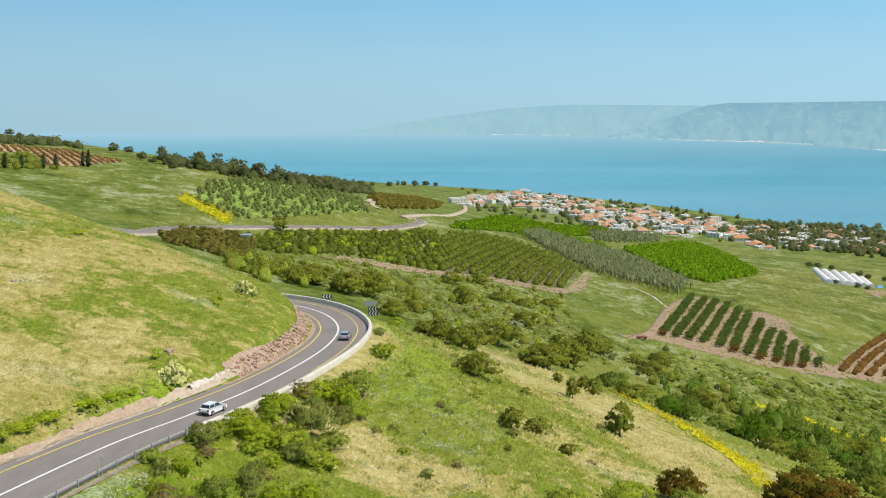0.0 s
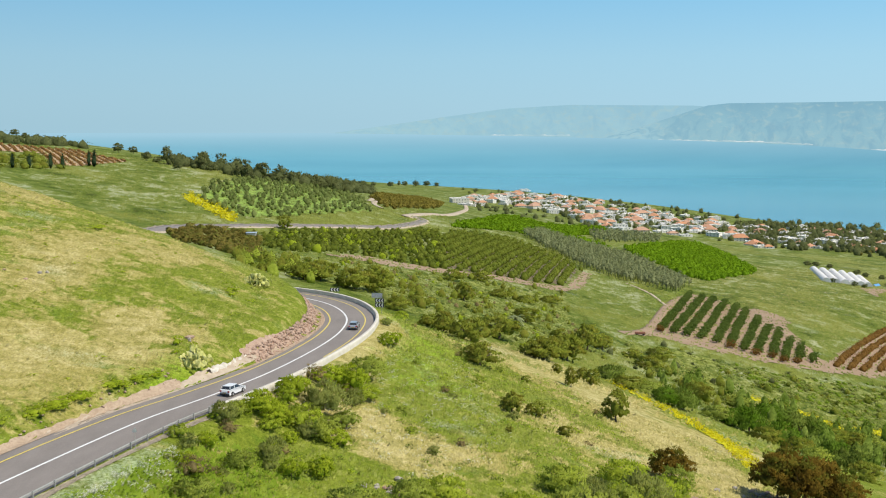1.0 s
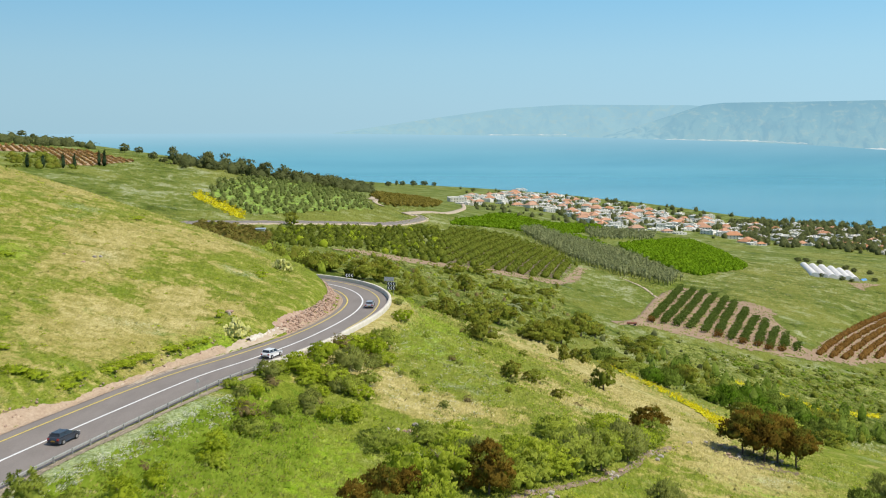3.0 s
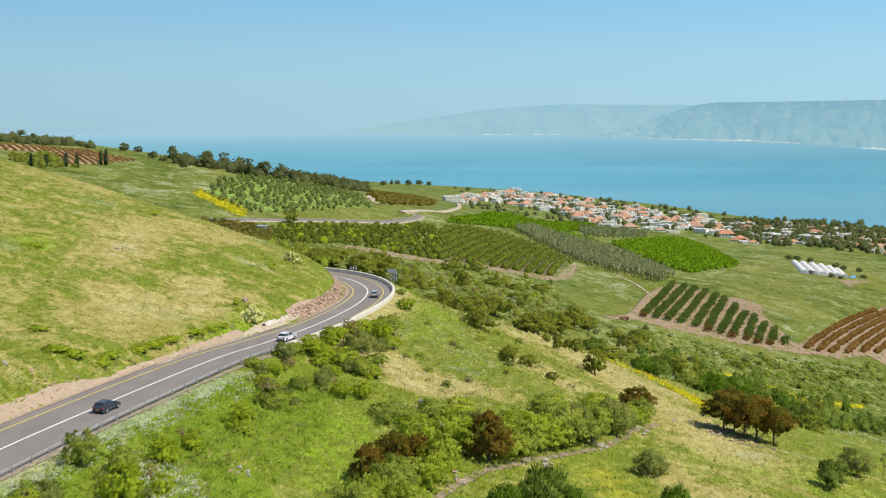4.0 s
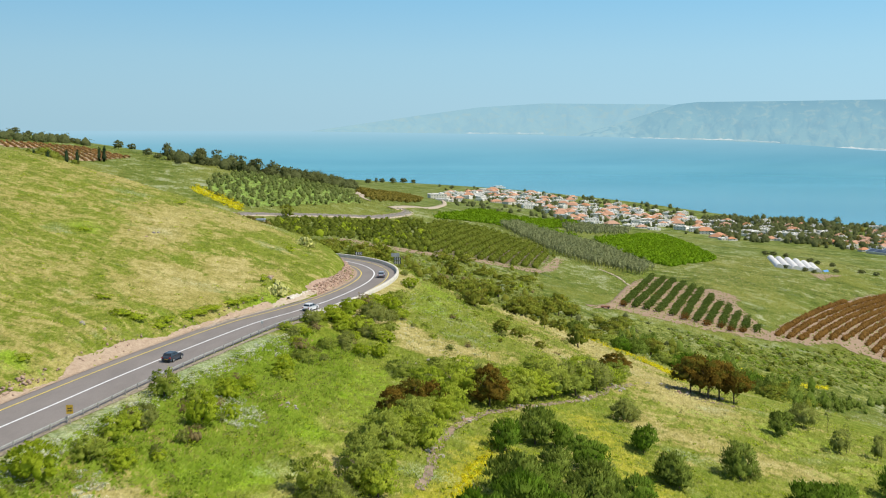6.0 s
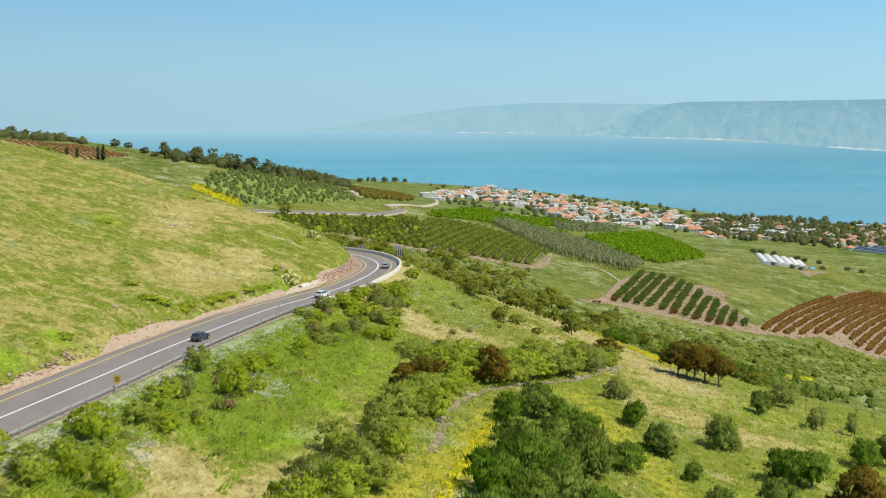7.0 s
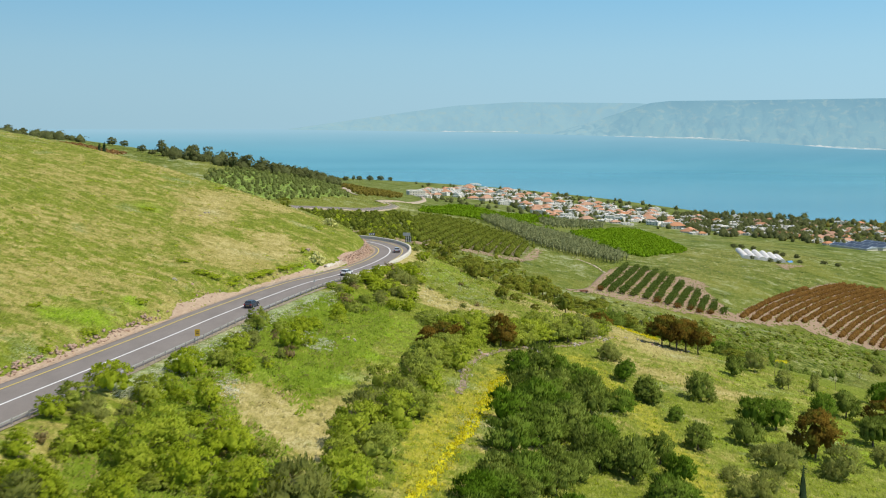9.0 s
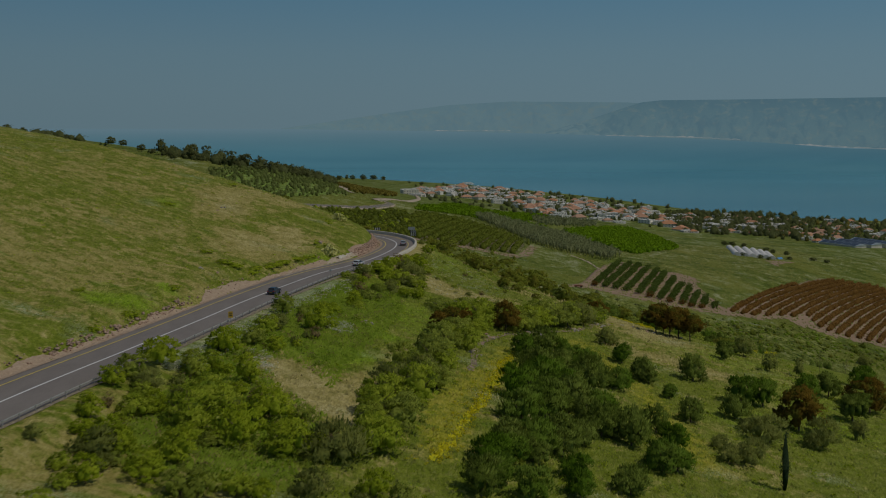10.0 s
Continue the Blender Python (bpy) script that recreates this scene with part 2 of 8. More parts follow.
FAR_HEIGHTS = [
    [251.6, 236.6, 222.1, 202.1, 168.0, 160.7, 124.9, 93.0, 78.1, 62.9, 47.6],
    [258.8, 233.0, 203.7, 174.9, 163.4, 141.4, 109.1, 94.4, 68.1, 47.4, 29.9],
    [263.5, 232.8, 201.7, 175.7, 158.6, 132.5, 106.8, 102.1, 68.9, 42.0, 19.1],
    [265.9, 236.8, 209.7, 190.1, 172.8, 138.5, 92.3, 94.1, 72.6, 41.7, 14.8],
    [266.5, 241.1, 217.6, 197.3, 168.3, 123.1, 79.5, 67.6, 52.3, 32.4, 13.1],
    [263.2, 238.5, 212.3, 180.9, 140.8, 94.7, 54.6, 23.8, 16.3, 14.5, 7.3],
    [251.9, 221.4, 187.2, 144.9, 99.8, 56.5, 23.3, 2.8, -1.1, -4.8, -10.1],
    [229.1, 186.0, 140.8, 93.2, 50.1, 19.1, 3.6, -12.0, -25.3, -34.0, -41.1],
    [190.5, 128.1, 68.8, 19.2, -12.6, -21.8, -26.0, -41.6, -59.5, -75.7, -90.1],
]
HEIGHTS = np.array(NEAR_HEIGHTS + FAR_HEIGHTS)


def spline_weights(x, count):
    x = np.clip(x, 0, count - 1 - 1e-6)
    i = np.floor(x).astype(int)
    t = x - i
    w = np.stack([(1 - t) ** 3, 3 * t ** 3 - 6 * t ** 2 + 4, -3 * t ** 3 + 3 * t ** 2 + 3 * t + 1, t ** 3], -1) / 6
    return np.clip(i[..., None] + np.arange(-1, 3), 0, count - 1), w


def relief(x, y):
    """The smooth lie of the land without the road."""
    v = np.interp(y, STATIONS, np.arange(len(STATIONS)))
    u = (x / (np.clip(y, STATIONS[0], STATIONS[-1]) + 220) - COLUMNS[0]) / (COLUMNS[1] - COLUMNS[0])
    iv, wv = spline_weights(v, len(STATIONS))
    iu, wu = spline_weights(u, len(COLUMNS))
    z = np.zeros(np.shape(x))
    for p in range(4):
        for q in range(4):
            z += HEIGHTS[iv[..., p], iu[..., q]] * wv[..., p] * wu[..., q]
    return z


def smooth_line(points, step):
    """A Catmull-Rom curve through the points, at even steps."""
    pts = np.array(points, float)
    pts = np.vstack([2 * pts[0] - pts[1], pts, 2 * pts[-1] - pts[-2]])
    out = []
    for k in range(1, len(pts) - 2):
        p0, p1, p2, p3 = pts[k - 1:k + 3]
        for t in np.linspace(0, 1, 24, endpoint=False):
            out.append(0.5 * (2 * p1 + (p2 - p0) * t + (2 * p0 - 5 * p1 + 4 * p2 - p3) * t * t + (3 * p1 - p0 - 3 * p2 + p3) * t ** 3))
    out.append(pts[-2])
    out = np.array(out)
    s = np.r_[0, np.cumsum(np.hypot(*np.diff(out[:, :2], axis=0).T))]
    even = np.linspace(0, s[-1], max(2, int(s[-1] / step)))
    return np.stack([np.interp(even, s, out[:, j]) for j in range(out.shape[1])], 1)


# the mountain road: its white centre line (x, y)
ROAD = smooth_line([(-118, -170), (-102, -105), (-88, -45), (-78.4, 0), (-70.4, 32), (-63.1, 62), (-58, 84), (-51, 110), (-44, 133), (-37.2, 148.5), (-30.6, 166), (-25, 188),
                    (-22.4, 206), (-22.8, 223), (-27.6, 240), (-36.6, 253.5), (-50, 263.5), (-70, 273), (-95, 280), (-125, 290)], 1.5)


def road_level(y):
    return 184.5 - 0.022 * (y - 50)


def along(line, x, y):
    """For places (x, y): the nearest step of the line, and how far to its right they lie."""
    x, y = np.asarray(x, float), np.asarray(y, float)
    tx, ty = np.gradient(line[:, 0]), np.gradient(line[:, 1])
    ln = np.hypot(tx, ty)
    best, off = np.full(x.shape, 1e9), np.zeros(x.shape)
    near = np.zeros(x.shape, int)
    for k in range(len(line)):
        dx, dy = x - line[k, 0], y - line[k, 1]
        d = dx * dx + dy * dy
        m = d < best
        best[m], near[m] = d[m], k
        off[m] = ((dx * ty[k] - dy * tx[k]) / ln[k])[m]
    return near, np.sqrt(best), off


def road_left(y):
    return np.interp(y, [0, 120, 175, 300], [7.6, 7.6, 5.6, 5.2])


def road_right(y):
    return np.interp(y, [0, 60, 130, 180, 225, 300], [7.0, 7.0, 6.2, 5.8, 6.6, 6.6])


def land(x, y):
    """The height of the ground, with the road's bed cut into the hill."""
    x, y = np.asarray(x, float), np.asarray(y, float)
    z = relief(x, y)
    m = (y > -230) & (y < 340) & (x > -190) & (x < 60)
    if m.any():
        xs, ys, zs = x[m], y[m], z[m]
        near, dist, off = along(ROAD, xs, ys)
        ry = ROAD[near, 1]
        level = road_level(ry)
        half = np.where(off < 0, road_left(ry) + 0.8, road_right(ry) + 0.7)
        beyond = np.clip(dist - half, 0, None)
        # a steep bank on the hill side, a longer fill on the valley side
        reach = np.where(off < 0, 4.0 + 3.0 * np.clip((170 - ry) / 60, 0, 1), 9.0)
        w = np.clip(beyond / reach, 0, 1)
        w = np.where(off < 0, w ** 0.75, w * w * (3 - 2 * w))
        zs = np.where(dist < 40, (level - 0.12) * (1 - w) + zs * w, zs)
        z = z.copy()
        z[m] = zs
    return z


def bumps(x, y, amount=1.0):
    """Small unevenness of the open ground."""
    a = np.sin(x * 0.21 + 1.7 * np.sin(y * 0.13)) * np.sin(y * 0.19 + 1.3 * np.sin(x * 0.17))
    b = np.sin(x * 0.83 + 2.1 * np.sin(y * 0.57)) * np.sin(y * 0.71 + 1.9 * np.sin(x * 0.63))
    return amount * (0.28 * a + 0.12 * b)


# what grows where on the open slopes: kind, reach in metres, weight, a line on the plan
GROWTH = [
    ("dry", 13, 0.9, [(16, 309), (31, 309), (45, 286), (43, 229), (57, 236), (70, 225)]),
    ("dry", 9, 1.0, [(14, 245), (30, 267), (42, 226), (47, 199), (55, 176), (53, 146)]),
    ("dry", 9, 0.7, [(20, 190), (33, 175), (40, 168)]),
    ("dry", 6, 0.9, [(-15, 154), (-6, 143), (1, 147)]),
    ("dry", 4, 1.0, [(-25, 153), (-13, 156)]),
    ("dry", 5.5, 0.95, [(-45, 34), (-39, 21), (-33, 15), (-31, 27)]),
    ("dry", 3, 0.9, [(-22, 164), (-17, 187), (-14, 206), (-14, 225)]),
    ("dry", 3, 0.7, [(-33, 20), (-27, 42), (-21, 58)]),
    ("dry", 9, 0.6, [(-105, 252), (-115, 300)]),
    ("dry", 7, 0.7, [(-77, 183), (-80, 216)]),
    ("dry", 6, 0.8, [(-54, 158), (-56, 176)]),
    ("dry", 7, 0.8, [(-66, 156), (-65, 144)]),
    ("dry", 8, 0.6, [(-72, 225), (-63, 222)]),
    ("dry", 5, 0.7, [(38, 120), (52, 112), (66, 108)]),
    ("lush", 5, 1.0, [(-83, 60), (-78, 64)]),
    ("lush", 3, 0.9, [(-74, 79)]),
    ("lush", 5, 0.8, [(-94, 179)]),
    ("lush", 5, 1.1, [(-40, 45), (-33, 48)]),
    ("lush", 4, 1.0, [(-31, 77), (-26, 69)]),
    ("lush", 7, 0.6, [(-26, 97), (-17, 84), (-21, 114)]),
    ("lush", 5, 0.6, [(-27, 38), (-24, 52)]),
    ("lush", 7, 0.6, [(-10, 226), (-3, 220), (-7, 186), (2, 186)]),
    ("lush", 5, 0.8, [(-46, 152), (-43, 158)]),
    ("lush", 13, 0.5, [(58, 140), (85, 125), (78, 75), (48, 62)]),
    ("lush", 7, 0.42, [(-66, 0), (-60, 25), (-54, 45), (-46, 78), (-37, 112)]),
    ("lush", 7, 0.45, [(-54, 0), (-52, 18)]),
    ("pale", 4, 0.5, [(-9, 201), (-3, 190), (1, 179)]),
    ("pale", 3.2, 1.1, [(-38, 119), (-44, 101), (-49, 84), (-51, 74), (-57, 45), (-62, 22)]),
    ("pale", 3.2, 1.0, [(-39, 75), (-36, 69)]),
    ("pale", 2.2, 0.6, [(-50, 40), (-47, 30)]),
    ("dry", 45, 0.33, [(225, 680), (262, 800), (320, 880), (345, 790)]),
    ("dry", 55, 0.33, [(190, 860), (330, 960), (480, 1150), (540, 1450), (400, 1500)]),
    ("lush", 20, 0.35, [(150, 640), (170, 780)]),
    ("pale", 13, 0.6, [(262, 1080), (290, 980), (345, 900)]),
    ("pale", 9, 0.5, [(140, 600), (120, 680), (132, 790)]),
    ("gold", 4.0, 0.75, [(4, 86), (-5, 58), (-13, 38), (-19, 8)]),
    ("gold", 4.5, 0.7, [(24, 115), (27, 95), (30, 70), (31, 45), (31, 28)]),
]


def growth(kind, x, y):
    """How strongly a kind of growth covers the ground at the places, from 0 to 1."""
    best = np.zeros(np.shape(x))
    for what, reach, weight, line in GROWTH:
        if what != kind:
            continue
        ends = zip(line, line[1:]) if len(line) > 1 else [(line[0], line[0])]
        for (x0, y0), (x1, y1) in ends:
            dx, dy = x1 - x0, y1 - y0
            f = np.clip(((x - x0) * dx + (y - y0) * dy) / max(dx * dx + dy * dy, 1e-6), 0, 1)
            d2 = (x - x0 - f * dx) ** 2 + (y - y0 - f * dy) ** 2
            best = np.maximum(best, weight * np.exp(-d2 / (1.6 * reach * reach)))
    return np.clip(best, 0, 1)


def with_growth(me):
    """Writes the growth of each kind onto the points of a mesh."""
    co = np.empty(len(me.vertices) * 3, np.float32)
    me.vertices.foreach_get("co", co)
    co = co.reshape(-1, 3)
    for kind in ("dry", "lush", "pale", "gold"):
        me.attributes.new(kind, "FLOAT", "POINT").data.foreach_set("value", growth(kind, co[:, 0], co[:, 1]).astype(np.float32))


def mesh_object(name, verts, faces, material, parent=None, smooth=False):
    me = bpy.data.meshes.new(name)
    me.from_pydata([tuple(v) for v in verts], [], [tuple(f) for f in faces])
    me.materials.append(material)
    if smooth:
        me.shade_smooth()
    ob = new(name, me)
    if parent:
        ob.parent = parent
    return ob


def grid_object(name, xs, ys, zs, material, smooth=True):
    """A sheet from arrays of rows and columns."""
    r, c = xs.shape
    k = np.arange(r * c).reshape(r, c)
    quads = np.stack([k[:-1, :-1], k[:-1, 1:], k[1:, 1:], k[1:, :-1]], -1).reshape(-1, 4)
    me = bpy.data.meshes.new(name)
    me.vertices.add(r * c)
    me.vertices.foreach_set("co", np.stack([xs, ys, zs], -1).astype(np.float32).ravel())
    me.loops.add(quads.size)
    me.loops.foreach_set("vertex_index", quads.ravel().astype(np.int32))
    me.polygons.add(len(quads))
    me.polygons.foreach_set("loop_start", np.arange(0, quads.size, 4, dtype=np.int32))
    me.update(calc_edges=True)
    me.validate()
    me.materials.append(material)
    if smooth:
        me.shade_smooth()
    return new(name, me)


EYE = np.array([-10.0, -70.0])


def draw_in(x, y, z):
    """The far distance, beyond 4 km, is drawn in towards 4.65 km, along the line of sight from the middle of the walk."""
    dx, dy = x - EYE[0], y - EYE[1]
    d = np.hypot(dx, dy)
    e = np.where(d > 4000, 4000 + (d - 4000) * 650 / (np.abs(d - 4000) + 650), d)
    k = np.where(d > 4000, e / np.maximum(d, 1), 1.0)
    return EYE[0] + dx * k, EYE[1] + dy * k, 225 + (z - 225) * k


# ground sheet: fine near the walk, coarse far off and to the sides
ys = np.r_[np.linspace(-420, -70, 30), -160 + np.geomspace(95, 4500, 430)]
us = np.r_[-np.geomspace(4.0, 0.68, 24), np.linspace(-0.66, 0.66, 360), np.geomspace(0.68, 4.0, 24)]
gy, gu = np.meshgrid(ys, us, indexing="ij")
gx = gu * (np.clip(gy, -60, 4300) + 220)
gz = land(gx, gy)
near_road = along(ROAD, gx[gy < 340], gy[gy < 340])
calm = np.ones(gx.shape)
calm[gy < 340] = np.clip((near_road[1] - 9) / 6, 0, 1)
gz = gz + bumps(gx, gy) * calm * np.clip(1.6 - gy / 900, 0.0, 1)
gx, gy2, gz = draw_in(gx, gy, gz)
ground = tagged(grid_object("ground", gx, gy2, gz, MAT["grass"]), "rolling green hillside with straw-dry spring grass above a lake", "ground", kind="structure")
with_growth(ground.data)

# lake sheet
az = np.linspace(-1.25, 1.25, 160)
dist = np.geomspace(1500, 26000, 160)
ld, la = np.meshgrid(dist, az, indexing="ij")
shore_far = np.interp(la, [-0.6, -0.12, 0.05, 0.2, 0.33, 0.42, 0.7], [24000, 21000, 17000, 13600, 10600, 8300, 6500])
ld = np.minimum(ld, shore_far)
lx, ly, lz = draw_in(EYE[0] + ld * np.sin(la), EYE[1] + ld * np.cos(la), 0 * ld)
far_rows = int(np.argmax(dist > 4600))
# haze over the far water, put in as a glow that grows with distance
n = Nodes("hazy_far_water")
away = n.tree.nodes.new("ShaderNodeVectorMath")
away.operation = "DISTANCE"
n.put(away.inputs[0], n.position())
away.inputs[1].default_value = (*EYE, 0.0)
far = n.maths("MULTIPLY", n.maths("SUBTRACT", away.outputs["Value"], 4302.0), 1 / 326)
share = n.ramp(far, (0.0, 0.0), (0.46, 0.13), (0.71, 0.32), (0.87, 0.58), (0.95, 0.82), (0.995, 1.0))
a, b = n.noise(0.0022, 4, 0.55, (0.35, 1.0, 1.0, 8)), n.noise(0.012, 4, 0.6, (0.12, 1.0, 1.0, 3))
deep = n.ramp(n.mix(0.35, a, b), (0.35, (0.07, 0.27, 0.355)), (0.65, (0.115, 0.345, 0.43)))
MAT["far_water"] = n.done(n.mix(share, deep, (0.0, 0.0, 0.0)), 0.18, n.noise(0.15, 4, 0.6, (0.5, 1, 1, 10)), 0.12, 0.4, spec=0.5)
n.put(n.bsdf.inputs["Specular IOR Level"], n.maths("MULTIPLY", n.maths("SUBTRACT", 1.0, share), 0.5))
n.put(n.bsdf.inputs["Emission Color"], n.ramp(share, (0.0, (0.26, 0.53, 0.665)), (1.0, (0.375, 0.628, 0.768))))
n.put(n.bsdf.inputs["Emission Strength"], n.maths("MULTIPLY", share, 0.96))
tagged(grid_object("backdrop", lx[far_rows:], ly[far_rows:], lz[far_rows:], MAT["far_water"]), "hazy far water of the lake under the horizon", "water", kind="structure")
lx, ly, lz = lx[:far_rows + 1], ly[:far_rows + 1], lz[:far_rows + 1]
lake = tagged(grid_object("water", lx, ly, lz, MAT["water"]), "wide turquoise lake, calm under a hazy sky", "water", kind="structure")

# ---------------------------------------------------------------- road


def ribbon(name, line, left, right, lift, material, levels, parent=None, cross=2):
    """A strip along a line, from left to right of it (metres, arrays or numbers), at the given heights."""
    tx, ty = np.gradient(line[:, 0]), np.gradient(line[:, 1])
    ln = np.hypot(tx, ty)
    nx, ny = ty / ln, -tx / ln
    f = np.linspace(0, 1, cross)[:, None]
    off = left + (right - left) * f
    xs, ys_ = line[:, 0] + nx * off, line[:, 1] + ny * off
    zs = np.broadcast_to(levels, xs.shape) + lift
    ob = grid_object(name, xs, ys_, zs, material, False)
    if parent:
        ob.parent = parent
    return ob


lv = road_level(ROAD[:, 1])
road = tagged(ribbon("road", ROAD, -road_left(ROAD[:, 1]), road_right(ROAD[:, 1]), 0.0, MAT["asphalt"], lv, cross=5), "grey asphalt mountain road bending round a hill spur", "road", kind="structure")
white_line = ribbon("white_line", ROAD, -0.2, 0.2, 0.04, MAT["white_paint"], lv, road)
yl = np.interp(ROAD[:, 1], [0, 120, 180, 300], [5.5, 5.4, 3.8, 3.7])
yellow_line = ribbon("yellow_line", ROAD, -yl - 0.15, -yl + 0.15, 0.04, MAT["yellow_paint"], lv, road)
k0 = int(np.argmin(np.hypot(ROAD[:, 0] + 27, ROAD[:, 1] - 180)))
yellow_line_2 = ribbon("yellow_line", ROAD[k0:], 4.0, 4.25, 0.04, MAT["yellow_paint"], lv[k0:], road)

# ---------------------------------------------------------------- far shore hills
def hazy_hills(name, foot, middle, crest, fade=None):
    """Hills seen through much haze, densest at the foot: the air's light is put into their emission."""
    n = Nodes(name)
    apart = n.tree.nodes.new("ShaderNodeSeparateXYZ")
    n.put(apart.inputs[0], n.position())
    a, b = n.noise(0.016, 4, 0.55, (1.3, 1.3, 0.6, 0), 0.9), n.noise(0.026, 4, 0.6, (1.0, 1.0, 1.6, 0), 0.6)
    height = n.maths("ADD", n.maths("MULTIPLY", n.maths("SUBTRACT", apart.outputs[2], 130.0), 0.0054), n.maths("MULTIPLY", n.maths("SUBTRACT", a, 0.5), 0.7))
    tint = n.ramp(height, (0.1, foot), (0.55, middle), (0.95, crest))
    # towards the west the emission colour fades into the haze tone
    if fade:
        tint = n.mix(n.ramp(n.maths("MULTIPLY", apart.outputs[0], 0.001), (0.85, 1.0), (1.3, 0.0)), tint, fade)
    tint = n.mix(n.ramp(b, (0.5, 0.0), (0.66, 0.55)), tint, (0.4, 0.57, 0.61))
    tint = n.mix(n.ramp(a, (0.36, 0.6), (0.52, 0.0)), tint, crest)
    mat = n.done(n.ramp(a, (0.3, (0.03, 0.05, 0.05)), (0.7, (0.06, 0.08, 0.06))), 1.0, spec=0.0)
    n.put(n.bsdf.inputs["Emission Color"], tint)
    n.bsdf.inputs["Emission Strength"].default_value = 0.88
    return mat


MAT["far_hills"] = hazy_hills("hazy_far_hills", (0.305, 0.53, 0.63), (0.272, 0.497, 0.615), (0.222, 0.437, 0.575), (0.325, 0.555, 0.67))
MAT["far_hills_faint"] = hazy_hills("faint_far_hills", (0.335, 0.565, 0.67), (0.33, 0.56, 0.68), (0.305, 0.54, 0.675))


def far_range(name, label, columns, foot, crest, depth, seed, tone="far_hills", start=4640):
    """A range of hills on the far shore; foot and crest are slopes of sight (rise over run) at the columns (sines of bearing)."""
    a = np.linspace(columns[0], columns[-1], 260)
    lo, hi = np.interp(a, columns, foot), np.interp(a, columns, crest)
    rows = []
    for f in np.linspace(0, 1, 14):
        g = f ** 0.85
        d = start + depth * f + 6 * np.sin(a * 90 + seed + 3 * f) * f
        ripple = (hi - lo) * 0.05 * (np.sin(a * 61 + seed + 2.2 * np.sin(a * 47)) + 0.6 * np.sin(a * 143 + seed * 2 + 3 * np.sin(a * 31))) * math.sin(math.pi * min(1, f * 1.05))
        s = lo + (hi - lo) * g + ripple
        rows.append((EYE[0] + d * a, EYE[1] + d * np.sqrt(1 - np.clip(a, -0.95, 0.95) ** 2), 225 + d * s))
    r = np.array(rows)
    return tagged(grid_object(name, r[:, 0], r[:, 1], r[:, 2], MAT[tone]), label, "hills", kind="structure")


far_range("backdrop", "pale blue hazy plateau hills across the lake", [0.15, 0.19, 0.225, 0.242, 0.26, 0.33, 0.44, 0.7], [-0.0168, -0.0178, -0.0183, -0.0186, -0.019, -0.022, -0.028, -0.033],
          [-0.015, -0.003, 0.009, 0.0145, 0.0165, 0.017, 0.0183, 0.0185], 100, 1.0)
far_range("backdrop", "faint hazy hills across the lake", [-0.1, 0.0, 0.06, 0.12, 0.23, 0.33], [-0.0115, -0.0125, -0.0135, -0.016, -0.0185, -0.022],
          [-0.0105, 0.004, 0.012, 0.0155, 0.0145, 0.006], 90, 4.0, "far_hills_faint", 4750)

# pale strips of fields and roofs along the far shore
n = Nodes("pale_far_shore")
a = n.noise(0.02, 5, 0.7)
MAT["far_strip"] = n.done((0.1, 0.1, 0.1), 1.0, spec=0.0)
# no lamps: their hazy daylight is put in as emission over a dark base
n.put(n.bsdf.inputs["Emission Color"], n.ramp(a, (0.38, (0.3, 0.5, 0.58)), (0.5, (0.46, 0.61, 0.64)), (0.62, (0.72, 0.78, 0.78))))
n.bsdf.inputs["Emission Strength"].default_value = 0.9
for b0, b1, s0, s1, thick in ((0.045, 0.12, -0.0128, -0.0128, 0.0012), (0.2, 0.29, -0.0172, -0.0185, 0.0022), (0.29, 0.33, -0.0185, -0.0208, 0.0022), (0.375, 0.46, -0.0245, -0.0285, 0.002), (0.17, 0.46, -0.0172, -0.0285, 0.0007)):
    a = np.linspace(b0, b1, 30)
    lo = np.interp(a, [b0, b1], [s0, s1])
    hi = lo + thick * 0.75 * (0.25 + 0.75 * np.abs(np.sin(a * 150) * np.sin(a * 410)))
    d = 4636
    xs = np.array([EYE[0] + d * a, EYE[0] + (d + 3) * a])
    ys_ = np.array([EYE[1] + d * np.sqrt(1 - a * a), EYE[1] + (d + 3) * np.sqrt(1 - a * a)])
    tagged(grid_object("backdrop", xs, ys_, np.array([225 + d * lo, 225 + d * hi]), MAT["far_strip"]), "pale strip of fields and roofs on the far shore", "shore", kind="structure")

# ---------------------------------------------------------------- fields, tracks and soil


def inside(poly, x, y):
    """Which of the places lie inside the outline."""
    p = np.array(poly, float)
    q = np.roll(p, -1, axis=0)
    hit = np.zeros(np.shape(x), bool)
    for (x0, y0), (x1, y1) in zip(p, q):
        if y0 != y1:
            hit ^= ((y0 > y) != (y1 > y)) & (x < (x1 - x0) * (y - y0) / (y1 - y0) + x0)
    return hit


def surface(x, y):
    """The height of the ground sheet."""
    x, y = np.asarray(x, float), np.asarray(y, float)
    _, d, _ = along(ROAD, x, y)
    return land(x, y) + bumps(x, y) * np.clip((d - 9) / 6, 0, 1) * np.clip(1.6 - y / 900, 0, 1)


